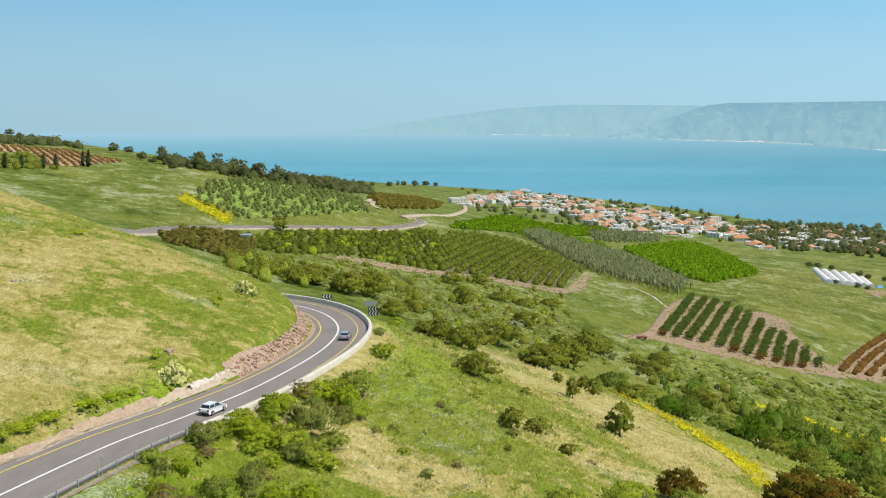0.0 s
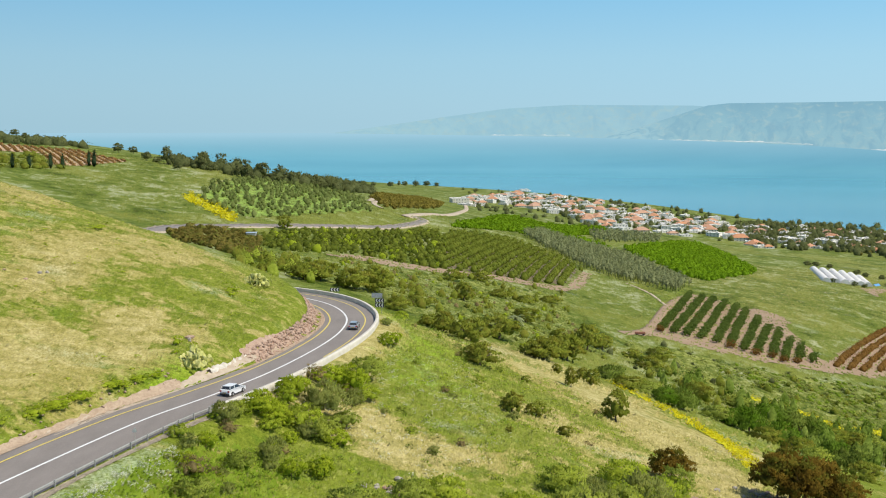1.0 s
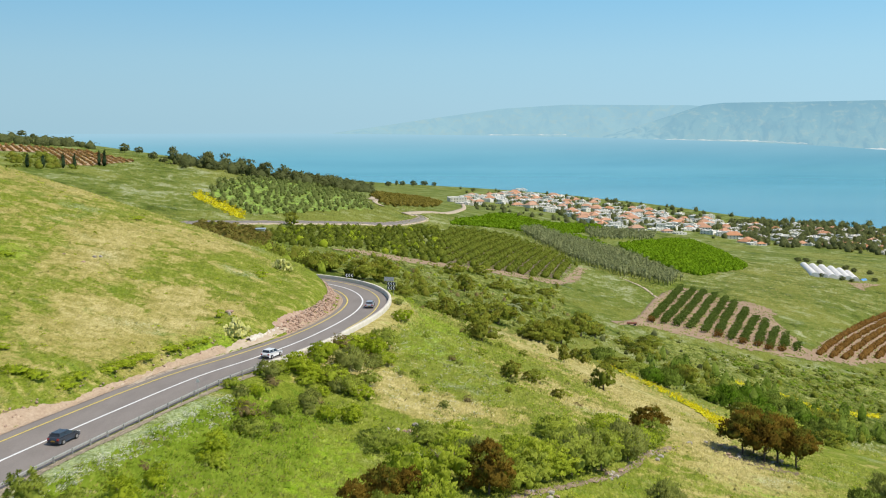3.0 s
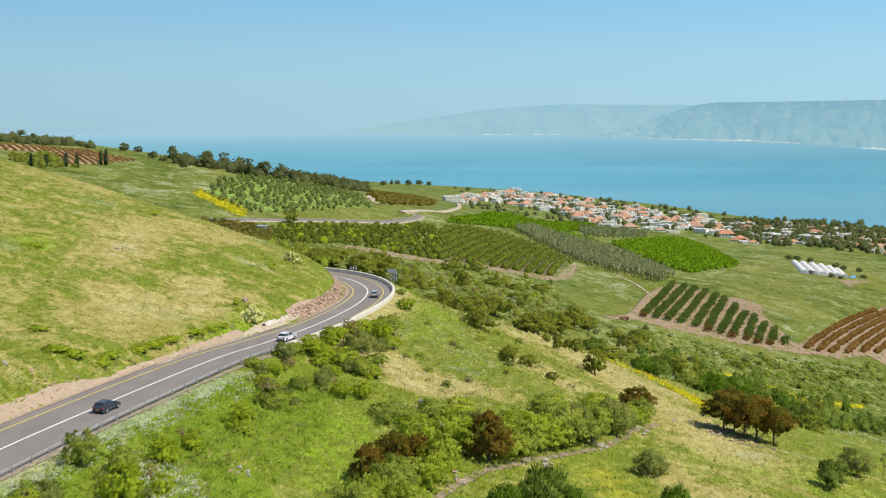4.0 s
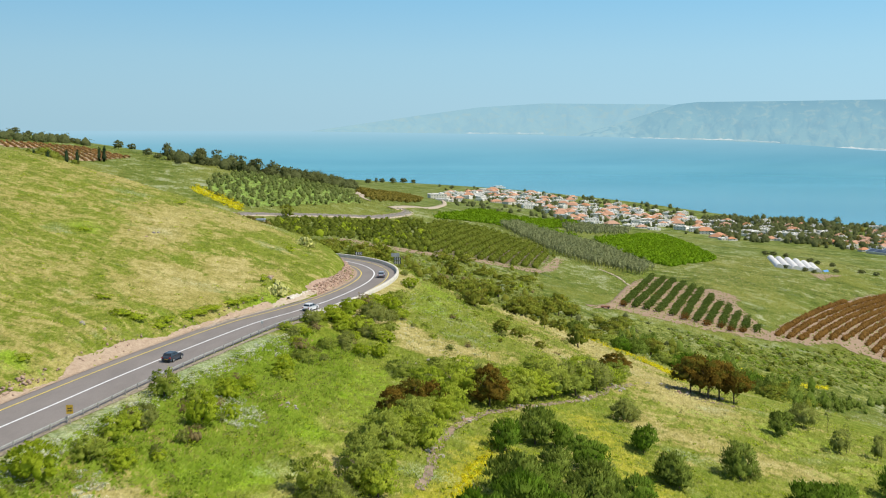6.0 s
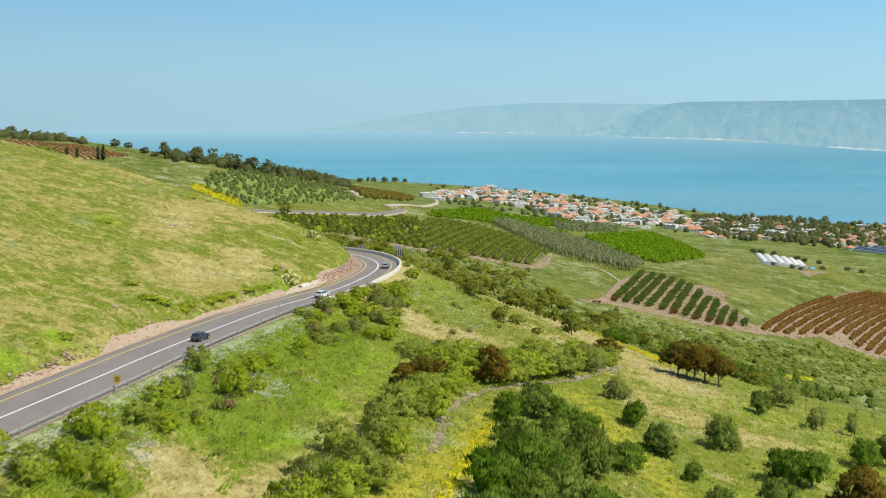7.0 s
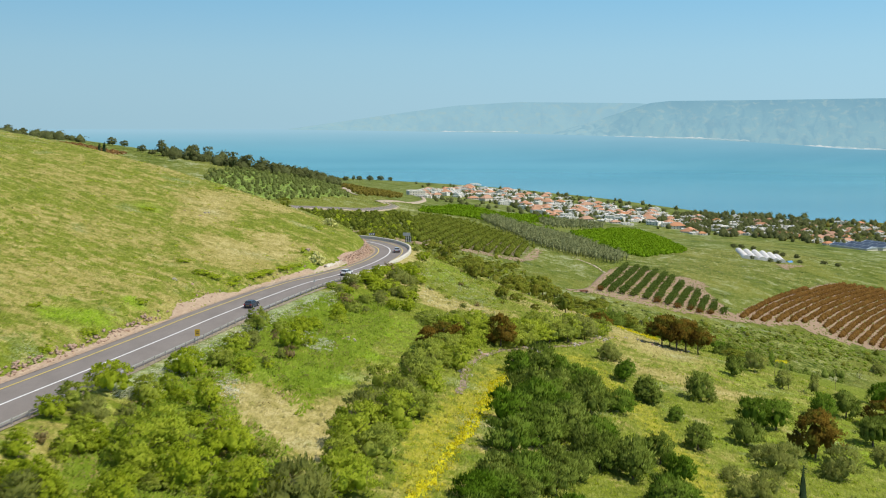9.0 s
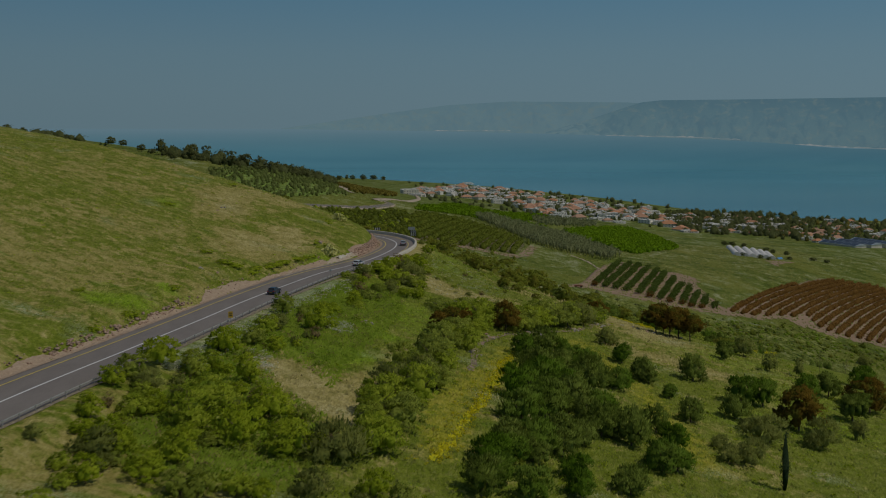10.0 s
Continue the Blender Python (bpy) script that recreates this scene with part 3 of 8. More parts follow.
def patch(name, outline, material, label, step=2.0, lift=0.12, ragged=2.0, category="field"):
    """A thin layer of soil or bloom lying on the ground inside an outline, with a ragged edge."""
    p = np.array(outline, float)
    (x0, y0), (x1, y1) = p.min(0) - 3, p.max(0) + 3
    nx, ny = int((x1 - x0) / step) + 2, int((y1 - y0) / (step * 1.5)) + 2
    yy, xx = np.meshgrid(np.linspace(y0, y1, ny), np.linspace(x0, x1, nx), indexing="ij")
    wob = ragged * (np.sin(xx * 0.31 + 1.1 * np.sin(yy * 0.23)) + 0.6 * np.sin(yy * 0.9 + xx * 0.7))
    keep = inside(outline, xx + wob, yy + wob * 1.5)
    zz = surface(xx, yy) + lift
    k = np.arange(nx * ny).reshape(ny, nx)
    cell = keep[:-1, :-1] & keep[1:, :-1] & keep[:-1, 1:] & keep[1:, 1:]
    quads = np.stack([k[:-1, :-1], k[:-1, 1:], k[1:, 1:], k[1:, :-1]], -1)[cell]
    used, back = np.unique(quads, return_inverse=True)
    co = np.stack([xx.ravel(), yy.ravel(), zz.ravel()], -1)[used]
    ob = mesh_object(name, co, back.reshape(-1, 4).tolist(), material, smooth=True)
    return tagged(ob, label, category, kind="structure")


n = Nodes("yellow_bloom")
a = n.noise(1.1, 4, 0.7)
MAT["bloom"] = n.done(n.ramp(a, (0.35, (0.24, 0.3, 0.02)), (0.5, (0.52, 0.48, 0.02)), (0.68, (0.76, 0.64, 0.025))), 0.95, a, 0.8, 0.4, spec=0.05)
n = Nodes("pale_dirt")
a = n.noise(0.5, 5)
MAT["dirt"] = n.done(n.ramp(a, (0.3, (0.4, 0.31, 0.22)), (0.7, (0.55, 0.46, 0.35))), 0.95, a, 0.4, 0.1, spec=0.05)

MAT["ridge_soil"] = plain("ridge_soil", (0.46, 0.31, 0.18), 0.95, 0, 0.3, 0.4)
MAT["gully_soil"] = plain("gully_soil", (0.27, 0.2, 0.14), 0.95, 0, 0.5, 0.9)
MAT["grove_grass"] = plain("grove_grass", (0.2, 0.29, 0.04), 0.95, 0, 0.45, 0.12)
SOIL_EAST = [(95.5, 534.3), (108.3, 559.5), (124.6, 588.8), (164.5, 714.8), (179.5, 753.6), (192.5, 736.5), (197.9, 698.0), (203.1, 691.7), (219.1, 662.2), (215.2, 625.4), (213.3, 588.6), (211.6, 557.3), (233.1, 589.0), (291.5, 674.1), (236.9, 544.8), (212.2, 534.7), (191.2, 526.1), (156.3, 526.9), (114.5, 544.5)]
SOIL_FAR_EAST = [(200.0, 538.0), (213.0, 561.0), (234.0, 594.2), (303.5, 700.4), (394.9, 826.5), (435.3, 840.6), (462.6, 840.3), (478.8, 800.5), (378.9, 574.9), (345.0, 552.0), (314.0, 551.0), (300.0, 549.0), (281.0, 547.0), (268.0, 553.0), (258.0, 563.0), (246.0, 555.0), (230.0, 543.5), (209.0, 534.0)]
SOIL_EDGE = [(-67.8, 545.6), (-53.5, 587.5), (-28.3, 601.5), (-1.8, 623.8), (30.8, 659.7), (81.1, 684.3), (110.3, 818.6), (117.8, 807.7), (96.6, 700.3), (79.9, 658.2), (29.6, 634.0), (-1.8, 597.4), (-26.9, 570.7), (-51.0, 558.9)]
patch("soil", SOIL_EAST, MAT["soil"], "bare reddish soil between the orchard rows", 2.0, 0.15, 1.2)
patch("soil", SOIL_FAR_EAST, MAT["soil"], "bare reddish soil under young rust-coloured rows", 2.5, 0.25, 1.5)
patch("soil", SOIL_EDGE, MAT["soil"], "strip of bare soil along the orchard edge", 2.0, 0.2, 1.0)
ORCHARD_B = [(-3.5, 620.2), (30.7, 656.8), (81.1, 684.3), (109.2, 816.5), (106.5, 881.2), (79.8, 938.9), (54.9, 954.1), (7.2, 877.3), (-4.4, 783.1)]
# shade between the orchard rows is put into this darker soil colour
MAT["shaded_soil"] = plain("shaded_soil", (0.17, 0.125, 0.08), 0.95, 0, 0.3, 0.3)
patch("soil", ORCHARD_B, MAT["shaded_soil"], "brown soil under a dense dark orchard, darkened for shade between rows", 3.0, 0.15, 1.0)
patch("grass", [(-174.0, 723.8), (-189.5, 822.2), (-175.4, 962.6), (-126.6, 1033.7), (-82.1, 1039.5), (-61.5, 865.0), (-79.9, 789.2), (-109.9, 703.8), (-130.0, 658.6), (-149.9, 684.4)], MAT["grove_grass"], "fresh green grass under the olive grove", 5.0, 0.25, 3.0, "grass")
patch("bloom", [(-186.5, 728.2), (-185.9, 751.8), (-174.0, 732.4), (-154.8, 707.5), (-134.0, 666.4), (-129.0, 630.2), (-135.5, 633.2), (-155.2, 666.8), (-172.4, 692.9)], MAT["bloom"], "strip of bright yellow wild mustard in bloom", 2.0, 0.2, 1.5, "flowers")
MUSTARD = [(50.5, 320.0), (56.5, 318.5), (68.6, 301.0), (71.8, 262.0), (72.8, 232.0), (67.6, 201.0), (62.7, 204.0), (66.6, 234.0), (65.4, 261.0), (61.6, 296.0)]
patch("bloom", MUSTARD, MAT["bloom"], "long band of bright yellow wild mustard below the spur", 1.0, 0.2, 0.9, "flowers")
patch("bloom", [(129.9, 439.6), (147.5, 441.0), (171.3, 426.6), (207.7, 447.0), (203.1, 435.7), (166.0, 411.5), (141.1, 419.3)], MAT["bloom"], "thin band of yellow bloom in the valley", 1.2, 0.2, 1.0, "flowers")
patch("bloom", [(-1.1, 74.9), (3.4, 83.3), (-3.6, 53.0), (-8.4, 34.3), (-13.1, 17.5), (-17.5, 2.7), (-20.2, 1.3), (-14.4, 19.7), (-7.5, 46.1)], MAT["bloom"], "drift of yellow wild mustard beside the pines", 0.4, 0.12, 0.7, "flowers")
GULLY = smooth_line([(43.0, 158.0), (34.0, 144.5), (27.5, 131.2), (19.0, 121.6), (10.0, 112.4), (3.0, 103.6), (-2.8, 91.6), (-6.2, 80.0), (-7.6, 68.0), (-9.6, 55.0)], 2.0)
sway = 0.55 + 0.45 * np.abs(np.sin(np.arange(len(GULLY)) * 1.9))
patch("track", np.concatenate([GULLY + np.stack([sway, -0.6 * sway], 1), (GULLY - np.stack([sway, -0.6 * sway], 1))[::-1]]).tolist(), MAT["gully_soil"], "stony brown dirt track winding under the bushes", 0.3, 0.12, 0.35, "track")
patch("soil", [(-393.0, 882.3), (-394.1, 919.0), (-379.9, 946.3), (-347.4, 993.4), (-326.1, 962.0), (-285.5, 931.1), (-282.4, 909.1), (-283.4, 819.8), (-298.9, 789.2), (-342.3, 877.3), (-358.6, 834.5), (-361.1, 809.0)], MAT["ridge_soil"], "red-brown ploughed soil on the far ridge", 2.5, 0.3, 1.5)
patch("soil", [(199.4, 689.3), (212.6, 692.2), (227.2, 666.6), (222.5, 644.0), (210.8, 644.5), (200.8, 665.3)], MAT["soil"], "bare pale earth bank beside the orchard", 2.0, 0.35, 1.5)
# leaf litter, darkened further by tree shade put into the colour
patch("soil", [(54.5, 175.5), (62.1, 175.5), (68.0, 167.7), (71.3, 163.3), (65.6, 156.0), (55.5, 156.1), (50.8, 163.2)], MAT["shaded_soil"], "dark litter and stones with tree shade in their colour, under rust-coloured trees", 1.0, 0.1, 0.8)
patch("yard", [(368.0, 868.0), (371.0, 900.0), (374.0, 925.0), (396.0, 938.0), (424.0, 954.0), (414.0, 934.0), (392.0, 908.0), (376.0, 880.0), (368.0, 850.0)], MAT["soil"], "pale gravel yard beside the plastic tunnels", 2.5, 0.4, 0.9, "yard")


def track(name, points, width, material, label, lift=0.4):
    line = smooth_line(points, 3.0)
    tx, ty = np.gradient(line[:, 0]), np.gradient(line[:, 1])
    ln = np.hypot(tx, ty) + 1e-9
    off = np.array([-0.5, -0.49, -0.2, 0.2, 0.49, 0.5])[:, None] * width
    xs, ys_ = line[:, 0] + ty / ln * off, line[:, 1] - tx / ln * off
    zs = surface(xs, ys_) + lift
    zs[[0, -1]] -= lift + 0.5                                     # the edges run down into the ground
    return tagged(grid_object(name, xs, ys_, zs, material), label, "road", kind="structure")


LOWER_ROAD = [(-118.0, 372.0), (-124.0, 400.0), (-131.0, 436.0), (-136.7, 470.6), (-144.6, 531.1), (-140.7, 575.3), (-128.3, 606.9), (-116.3, 632.5), (-100.3, 664.3), (-85.6, 693.2), (-66.0, 728.7), (-44.4, 771.1), (-28.6, 829.3), (-18.4, 907.6), (-24.1, 939.4), (-34.6, 902.9)]
track("road", LOWER_ROAD, 10.5, MAT["dirt"], "pale gravel shoulder of the lower road", 0.45)
lower = track("road", LOWER_ROAD, 6.5, MAT["asphalt"], "grey asphalt road winding through the lower hills", 0.6)
track("road", [(-34.6, 902.9), (-14.3, 1052.1), (13.9, 1266.7), (35.2, 1649.3), (39.8, 1959.4)], 7.0, MAT["dirt"], "pale road leading to the lakeside village", 1.0)
track("track", [(-72.4, 998.4), (-77.8, 1162.4), (-69.5, 1090.1), (-66.6, 976.5), (-57.5, 932.2)], 5.0, MAT["dirt"], "pale dirt track bend on the far hillside", 0.8)
track("street", [(390.9, 2518.3), (384.3, 2350.5), (370.8, 2158.2), (375.6, 1994.8)], 9.0, MAT["dirt"], "pale street climbing through the village", 1.2)
track("track", [(94.0, 533.5), (114.8, 567.1), (144.4, 659.8), (168.3, 720.5)], 6.0, MAT["soil"], "reddish dirt track at the orchard corner", 0.3)
track("track", [(146.0, 664.6), (146.1, 724.8), (139.3, 779.0)], 2.0, MAT["dirt"], "narrow footpath across a meadow", 0.3)

# ---------------------------------------------------------------- plants


def cards(centers, normals, length, width, rng, axis=None):
    """Leaf sprigs: small folded diamonds, one for each centre. Gives vertices and triangles."""
    m = len(centers)
    nrm = normals / (np.linalg.norm(normals, axis=1, keepdims=True) + 1e-9)
    t1 = np.cross(nrm, rng.normal(size=(m, 3))) if axis is None else axis
    t1 = t1 / (np.linalg.norm(t1, axis=1, keepdims=True) + 1e-9)
    t2 = np.cross(nrm, t1)
    t2 /= np.linalg.norm(t2, axis=1, keepdims=True) + 1e-9
    ln = length * rng.uniform(0.6, 1.4, (m, 1))
    wd = width * rng.uniform(0.6, 1.4, (m, 1))
    v = np.stack([centers - t1 * ln / 2, centers + t2 * wd / 2 + nrm * wd * 0.2, centers + t1 * ln / 2, centers - t2 * wd / 2 + nrm * wd * 0.2], 1)
    k = np.arange(m)[:, None] * 4
    tri = np.concatenate([k + [0, 2, 1], k + [0, 3, 2]], 1).reshape(-1, 3)
    return v.reshape(-1, 3), tri


def soft_normals(points, foot, height):
    """Leaves catch the light as the rounded mass of their crown does."""
    d = points - np.array([foot[0], foot[1], foot[2] + height * 0.25])
    d /= np.linalg.norm(d, axis=1, keepdims=True) + 1e-9
    return d + [0, 0, 0.35]


def mesh_from(name, verts, tris, material):
    me = bpy.data.meshes.new(name)
    me.vertices.add(len(verts))
    me.vertices.foreach_set("co", np.asarray(verts, np.float32).ravel())
    me.loops.add(tris.size)
    me.loops.foreach_set("vertex_index", tris.ravel().astype(np.int32))
    me.polygons.add(len(tris))
    me.polygons.foreach_set("loop_start", np.arange(0, tris.size, tris.shape[1], dtype=np.int32))
    me.update(calc_edges=True)
    me.materials.append(material)
    return me


def girth(shape, h):
    """How wide a crown of unit width is at the share h of its height."""
    if shape == "round":
        return 0.37 * math.sqrt(max(0.02, 1 - (2 * h - 1) ** 2 * 0.85))
    if shape == "dome":
        return 0.41 * math.sqrt(max(0.03, 1 - (h * 0.96) ** 2.2))
    if shape == "spire":
        return 0.26 * math.sin(math.pi * min(1, 0.12 + h * 0.86)) + 0.05
    return 0.40 * math.sqrt(max(0.05, h)) * (1 if h < 0.9 else 0.8)


def crown_points(rng, clumps, leaves, shape, low, spread):
    """Leaf places of a crown of unit width and height, standing on z = 0: clumps on an uneven hull, leaves on the clumps."""
    pts, nrm = [], []
    for c in range(clumps):
        a, h = rng.uniform(0, 2 * math.pi), rng.uniform(0, 1) ** 0.8
        r = girth(shape, h) * rng.uniform(0.6, 1.12)
        size = spread * rng.uniform(0.65, 1.3) * (0.7 if h > 0.85 else 1.0)
        center = np.array([r * math.cos(a), r * math.sin(a), low + (1 - low - size * 0.5) * h])
        d = rng.normal(size=(leaves, 3))
        d /= np.linalg.norm(d, axis=1, keepdims=True)
        d[:, 2] = np.where(d[:, 2] < -0.4, -d[:, 2], d[:, 2])
        pts.append(center + d * size * rng.uniform(0.55, 1.1, (leaves, 1)))
        nrm.append(d + 0.5 * rng.normal(size=(leaves, 3)) + [0, 0, 0.45])
    p, q = np.concatenate(pts), np.concatenate(nrm)
    p[:, 2] = np.maximum(p[:, 2], 0.01)
    return p, q


def crown_heart(rng, shape, low, rings, sides, fill=0.86):
    """The dense, lumpy inner mass of a crown of unit size: twigs and shaded leaves."""
    v, f = [], []
    lumps = [(rng.uniform(0, 6.283), rng.uniform(0, 1), rng.uniform(0.7, 1.25)) for k in range(max(6, sides))]
    for k in range(rings):
        h = k / (rings - 1)
        for j in range(sides):
            a = 2 * math.pi * (j + 0.5 * (k % 2)) / sides
            lump = sum(w * math.exp(-(2.2 * (1 - math.cos(a - p)) + 9 * (h - q) ** 2) * 2.2) for p, q, w in lumps)
            r = fill * girth(shape, h) * (0.74 + 0.34 * min(1.2, lump)) * rng.uniform(0.92, 1.08) * (0.4 if k == rings - 1 else 1)
            v.append((r * math.cos(a), r * math.sin(a), low + (0.93 - low) * h * rng.uniform(0.96, 1.04)))
    for k in range(rings - 1):
        for j in range(sides):
            a, b = k * sides + j, k * sides + (j + 1) % sides
            f += [(a, b, b + sides), (a, b + sides, a + sides)]
    top = len(v)
    v.append((0, 0, 0.95))
    f += [((rings - 1) * sides + j, (rings - 1) * sides + (j + 1) % sides, top) for j in range(sides)]
    return np.array(v), np.array(f)


def lobes_of(shape, rng):
    """A crown of unit width and height as a few overlapping masses: centre, radius, half height."""
    out = []
    if shape == "umbrella":
        for k in range(13):
            a = 6.283 * (k + rng.uniform(0, 0.8)) / 8
            r = rng.uniform(0.2, 0.36) if k < 8 else 0.1
            out.append((r * math.cos(a), r * math.sin(a), rng.uniform(0.36, 0.56) if k < 8 else rng.uniform(0.58, 0.74), rng.uniform(0.17, 0.25), rng.uniform(0.18, 0.26)))
    else:
        out.append((0.0, 0.0, 0.46, 0.33, 0.46))
        count = int(rng.integers(5, 8))
        for k in range(count):
            a = 6.283 * (k + rng.uniform(0, 0.8)) / count
            r, top = rng.uniform(0.14, 0.29), rng.uniform(0.5, 0.97) if shape == "brush" else rng.uniform(0.45, 0.92)
            out.append((r * math.cos(a), r * math.sin(a), top * 0.5, rng.uniform(0.17, 0.25), top * 0.5))
    return out


def sprigs(rng, shape, clumps, leaves, spread):
    """Leaf places on the masses of a crown, with the way each sprig points and the way it faces, and the shaded inner mass."""
    lobes = lobes_of(shape, rng)
    share = np.array([l[3] * (l[3] + l[4]) for l in lobes])
    pts, axes, face = [], [], []
    tries = 0
    while len(pts) < clumps and tries < clumps * 6:
        tries += 1
        k = rng.choice(len(lobes), p=share / share.sum())
        cx, cy, cz, r, hz = lobes[k]
        d = rng.normal(size=3)
        d /= np.linalg.norm(d)
        if d[2] < -0.45:
            d[2] = -d[2]
        c = np.array([cx, cy, cz]) + d * [r, r, hz] * rng.uniform(0.8, 1.08)
        if any(j != k and ((c[0] - l[0]) / l[3]) ** 2 + ((c[1] - l[1]) / l[3]) ** 2 + ((c[2] - l[2]) / l[4]) ** 2 < 0.55 for j, l in enumerate(lobes)):
            continue
        size = spread * rng.uniform(0.6, 1.4)
        e = rng.normal(size=(leaves, 3))
        e /= np.linalg.norm(e, axis=1, keepdims=True)
        e[:, 2] = np.where(e[:, 2] < -0.3, -e[:, 2], e[:, 2])
        pts.append(c + e * size * rng.uniform(0.3, 1.0, (leaves, 1)))
        axes.append(0.5 * d + 0.6 * e + [0, 0, 1.1 if shape == "brush" else 0.55] + 0.4 * rng.normal(size=(leaves, 3)))
        face.append(1.0 * d + 0.28 * e + [0, 0, 0.4] + 0.12 * rng.normal(size=(leaves, 3)))
    p = np.concatenate(pts)
    p[:, 2] = np.maximum(p[:, 2], 0.01)
    hv, hf, hn, base = [], [], [], 0
    for cx, cy, cz, r, hz in lobes:
        rings, sides = 4, 7
        for i in range(rings):
            u = math.pi * (i + 0.6) / (rings + 0.2)
            for j in range(sides):
                w = 6.283 * (j + 0.5 * (i % 2)) / sides
                d = np.array([math.sin(u) * math.cos(w), math.sin(u) * math.sin(w), math.cos(u)])
                hv.append(np.array([cx, cy, cz]) + d * [r, r, hz] * 0.45 * rng.uniform(0.85, 1.12))
                hn.append(d + [0, 0, 0.2])
        for i in range(rings - 1):
            for j in range(sides):
                a, b = base + i * sides + j, base + i * sides + (j + 1) % sides
                hf += [(a, b + sides, b), (a, a + sides, b + sides)]
        hf += [(base, base + j, base + j + 1) for j in range(1, sides - 1)]
        base += rings * sides
    return p, np.concatenate(axes), np.concatenate(face), np.array(hv), np.array(hf), np.array(hn)


def tube(path, radii, sides=6):
    """A tapered limb along a path."""
    path = np.array(path, float)
    v, f = [], []
    for k, (p, r) in enumerate(zip(path, radii)):
        d = path[min(k + 1, len(path) - 1)] - path[max(k - 1, 0)]
        d /= np.linalg.norm(d) + 1e-9
        s = np.cross(d, [0.3, 0.9, 0.1])
        s /= np.linalg.norm(s) + 1e-9
        u = np.cross(d, s)
        for j in range(sides):
            w = 2 * math.pi * j / sides
            v.append(p + r * (s * math.cos(w) + u * math.sin(w)))
    for k in range(len(path) - 1):
        for j in range(sides):
            a, b = k * sides + j, k * sides + (j + 1) % sides
            f += [(a, b, b + sides), (a, b + sides, a + sides)]
    return np.array(v), np.array(f)


def trunk_mesh(rng, height, width, radius, limbs, material, top=0.75):
    v, f = tube([(0, 0, -0.6), (0.02 * width, 0, height * 0.25), (-0.03 * width, 0.03 * width, height * 0.5), (0.02 * width, 0, height * top)], [radius * 1.25, radius, radius * 0.7, radius * 0.25])
    vs, fs, base = [v], [f], len(v)
    for k in range(limbs):
        a = rng.uniform(0, 2 * math.pi)
        h0 = height * rng.uniform(0.15, 0.45)
        reach = width * rng.uniform(0.22, 0.38)
        q = np.array([math.cos(a), math.sin(a), 0])
        v, f = tube([(0, 0, h0), q * reach * 0.5 + [0, 0, h0 + height * 0.16], q * reach + [0, 0, h0 + height * rng.uniform(0.28, 0.42)]], [radius * 0.55, radius * 0.35, radius * 0.1], 5)
        vs.append(v)
        fs.append(f + base)
        base += len(v)
    return mesh_from("trunk", np.concatenate(vs), np.concatenate(fs), material)


MAT["bark"] = plain("bark", (0.16, 0.12, 0.085), 0.95, 0, 0.35, 4)
MAT["leaf_shrub"] = foliage("shrub_leaves", (0.2, 0.285, 0.018), (0.385, 0.48, 0.038), (0.6, 0.65, 0.09), kin=(0.35, 0.405, 0.085))
MAT["leaf_leafy"] = foliage("fresh_leaves", (0.19, 0.275, 0.013), (0.39, 0.485, 0.028), (0.6, 0.66, 0.066))
MAT["leaf_pine"] = foliage("pine_needles", (0.04, 0.07, 0.009), (0.145, 0.21, 0.027), (0.37, 0.45, 0.095), trans=0.4, kin=(0.12, 0.25, 0.009))
MAT["leaf_grey"] = foliage("grey_green_leaves", (0.19, 0.225, 0.05), (0.29, 0.33, 0.075), (0.4, 0.42, 0.12))
MAT["leaf_rust"] = foliage("rusty_leaves", (0.07, 0.045, 0.008), (0.19, 0.125, 0.018), (0.37, 0.25, 0.04), other=(0.17, 0.19, 0.026))
MAT["leaf_olive"] = foliage("olive_leaves", (0.11, 0.148, 0.017), (0.265, 0.315, 0.036), (0.45, 0.48, 0.085), other=(0.265, 0.25, 0.038))
MAT["leaf_dark"] = foliage("dark_cypress", (0.020, 0.043, 0.020), (0.043, 0.080, 0.035), (0.080, 0.123, 0.051))
MAT["leaf_mango"] = foliage("orchard_leaves", (0.06, 0.09, 0.01), (0.14, 0.175, 0.02), (0.26, 0.285, 0.042), trans=0.3)
MAT["leaf_row"] = foliage("orchard_row_leaves", (0.06, 0.105, 0.016), (0.145, 0.21, 0.036), (0.28, 0.34, 0.075), trans=0.35)
MAT["leaf_citrus"] = foliage("bright_orchard_leaves", (0.1, 0.19, 0.006), (0.18, 0.32, 0.01), (0.28, 0.43, 0.02), trans=0.35)
MAT["leaf_young"] = foliage("young_rusty_leaves", (0.13, 0.07, 0.02), (0.27, 0.145, 0.036), (0.42, 0.24, 0.066))
MAT["leaf_amber"] = foliage("amber_orchard_leaves", (0.131, 0.116, 0.022), (0.290, 0.246, 0.043), (0.464, 0.377, 0.087))
MAT["leaf_umber"] = foliage("brownish_thicket_leaves", (0.16, 0.13, 0.03), (0.27, 0.22, 0.05), (0.37, 0.31, 0.08), other=(0.2, 0.23, 0.04))
MAT["umbel"] = foliage("white_umbels", (0.62, 0.62, 0.46), (0.78, 0.78, 0.63), (0.88, 0.87, 0.76))
MAT["mustard"] = foliage("mustard_bloom", (0.36, 0.38, 0.015), (0.68, 0.6, 0.015), (0.86, 0.74, 0.03))
# far ridge and village trees: haze is put into these greyer leaf colours
MAT["leaf_ridge"] = foliage("ridge_tree_leaves", (0.075, 0.095, 0.034), (0.155, 0.18, 0.062), (0.265, 0.28, 0.11))
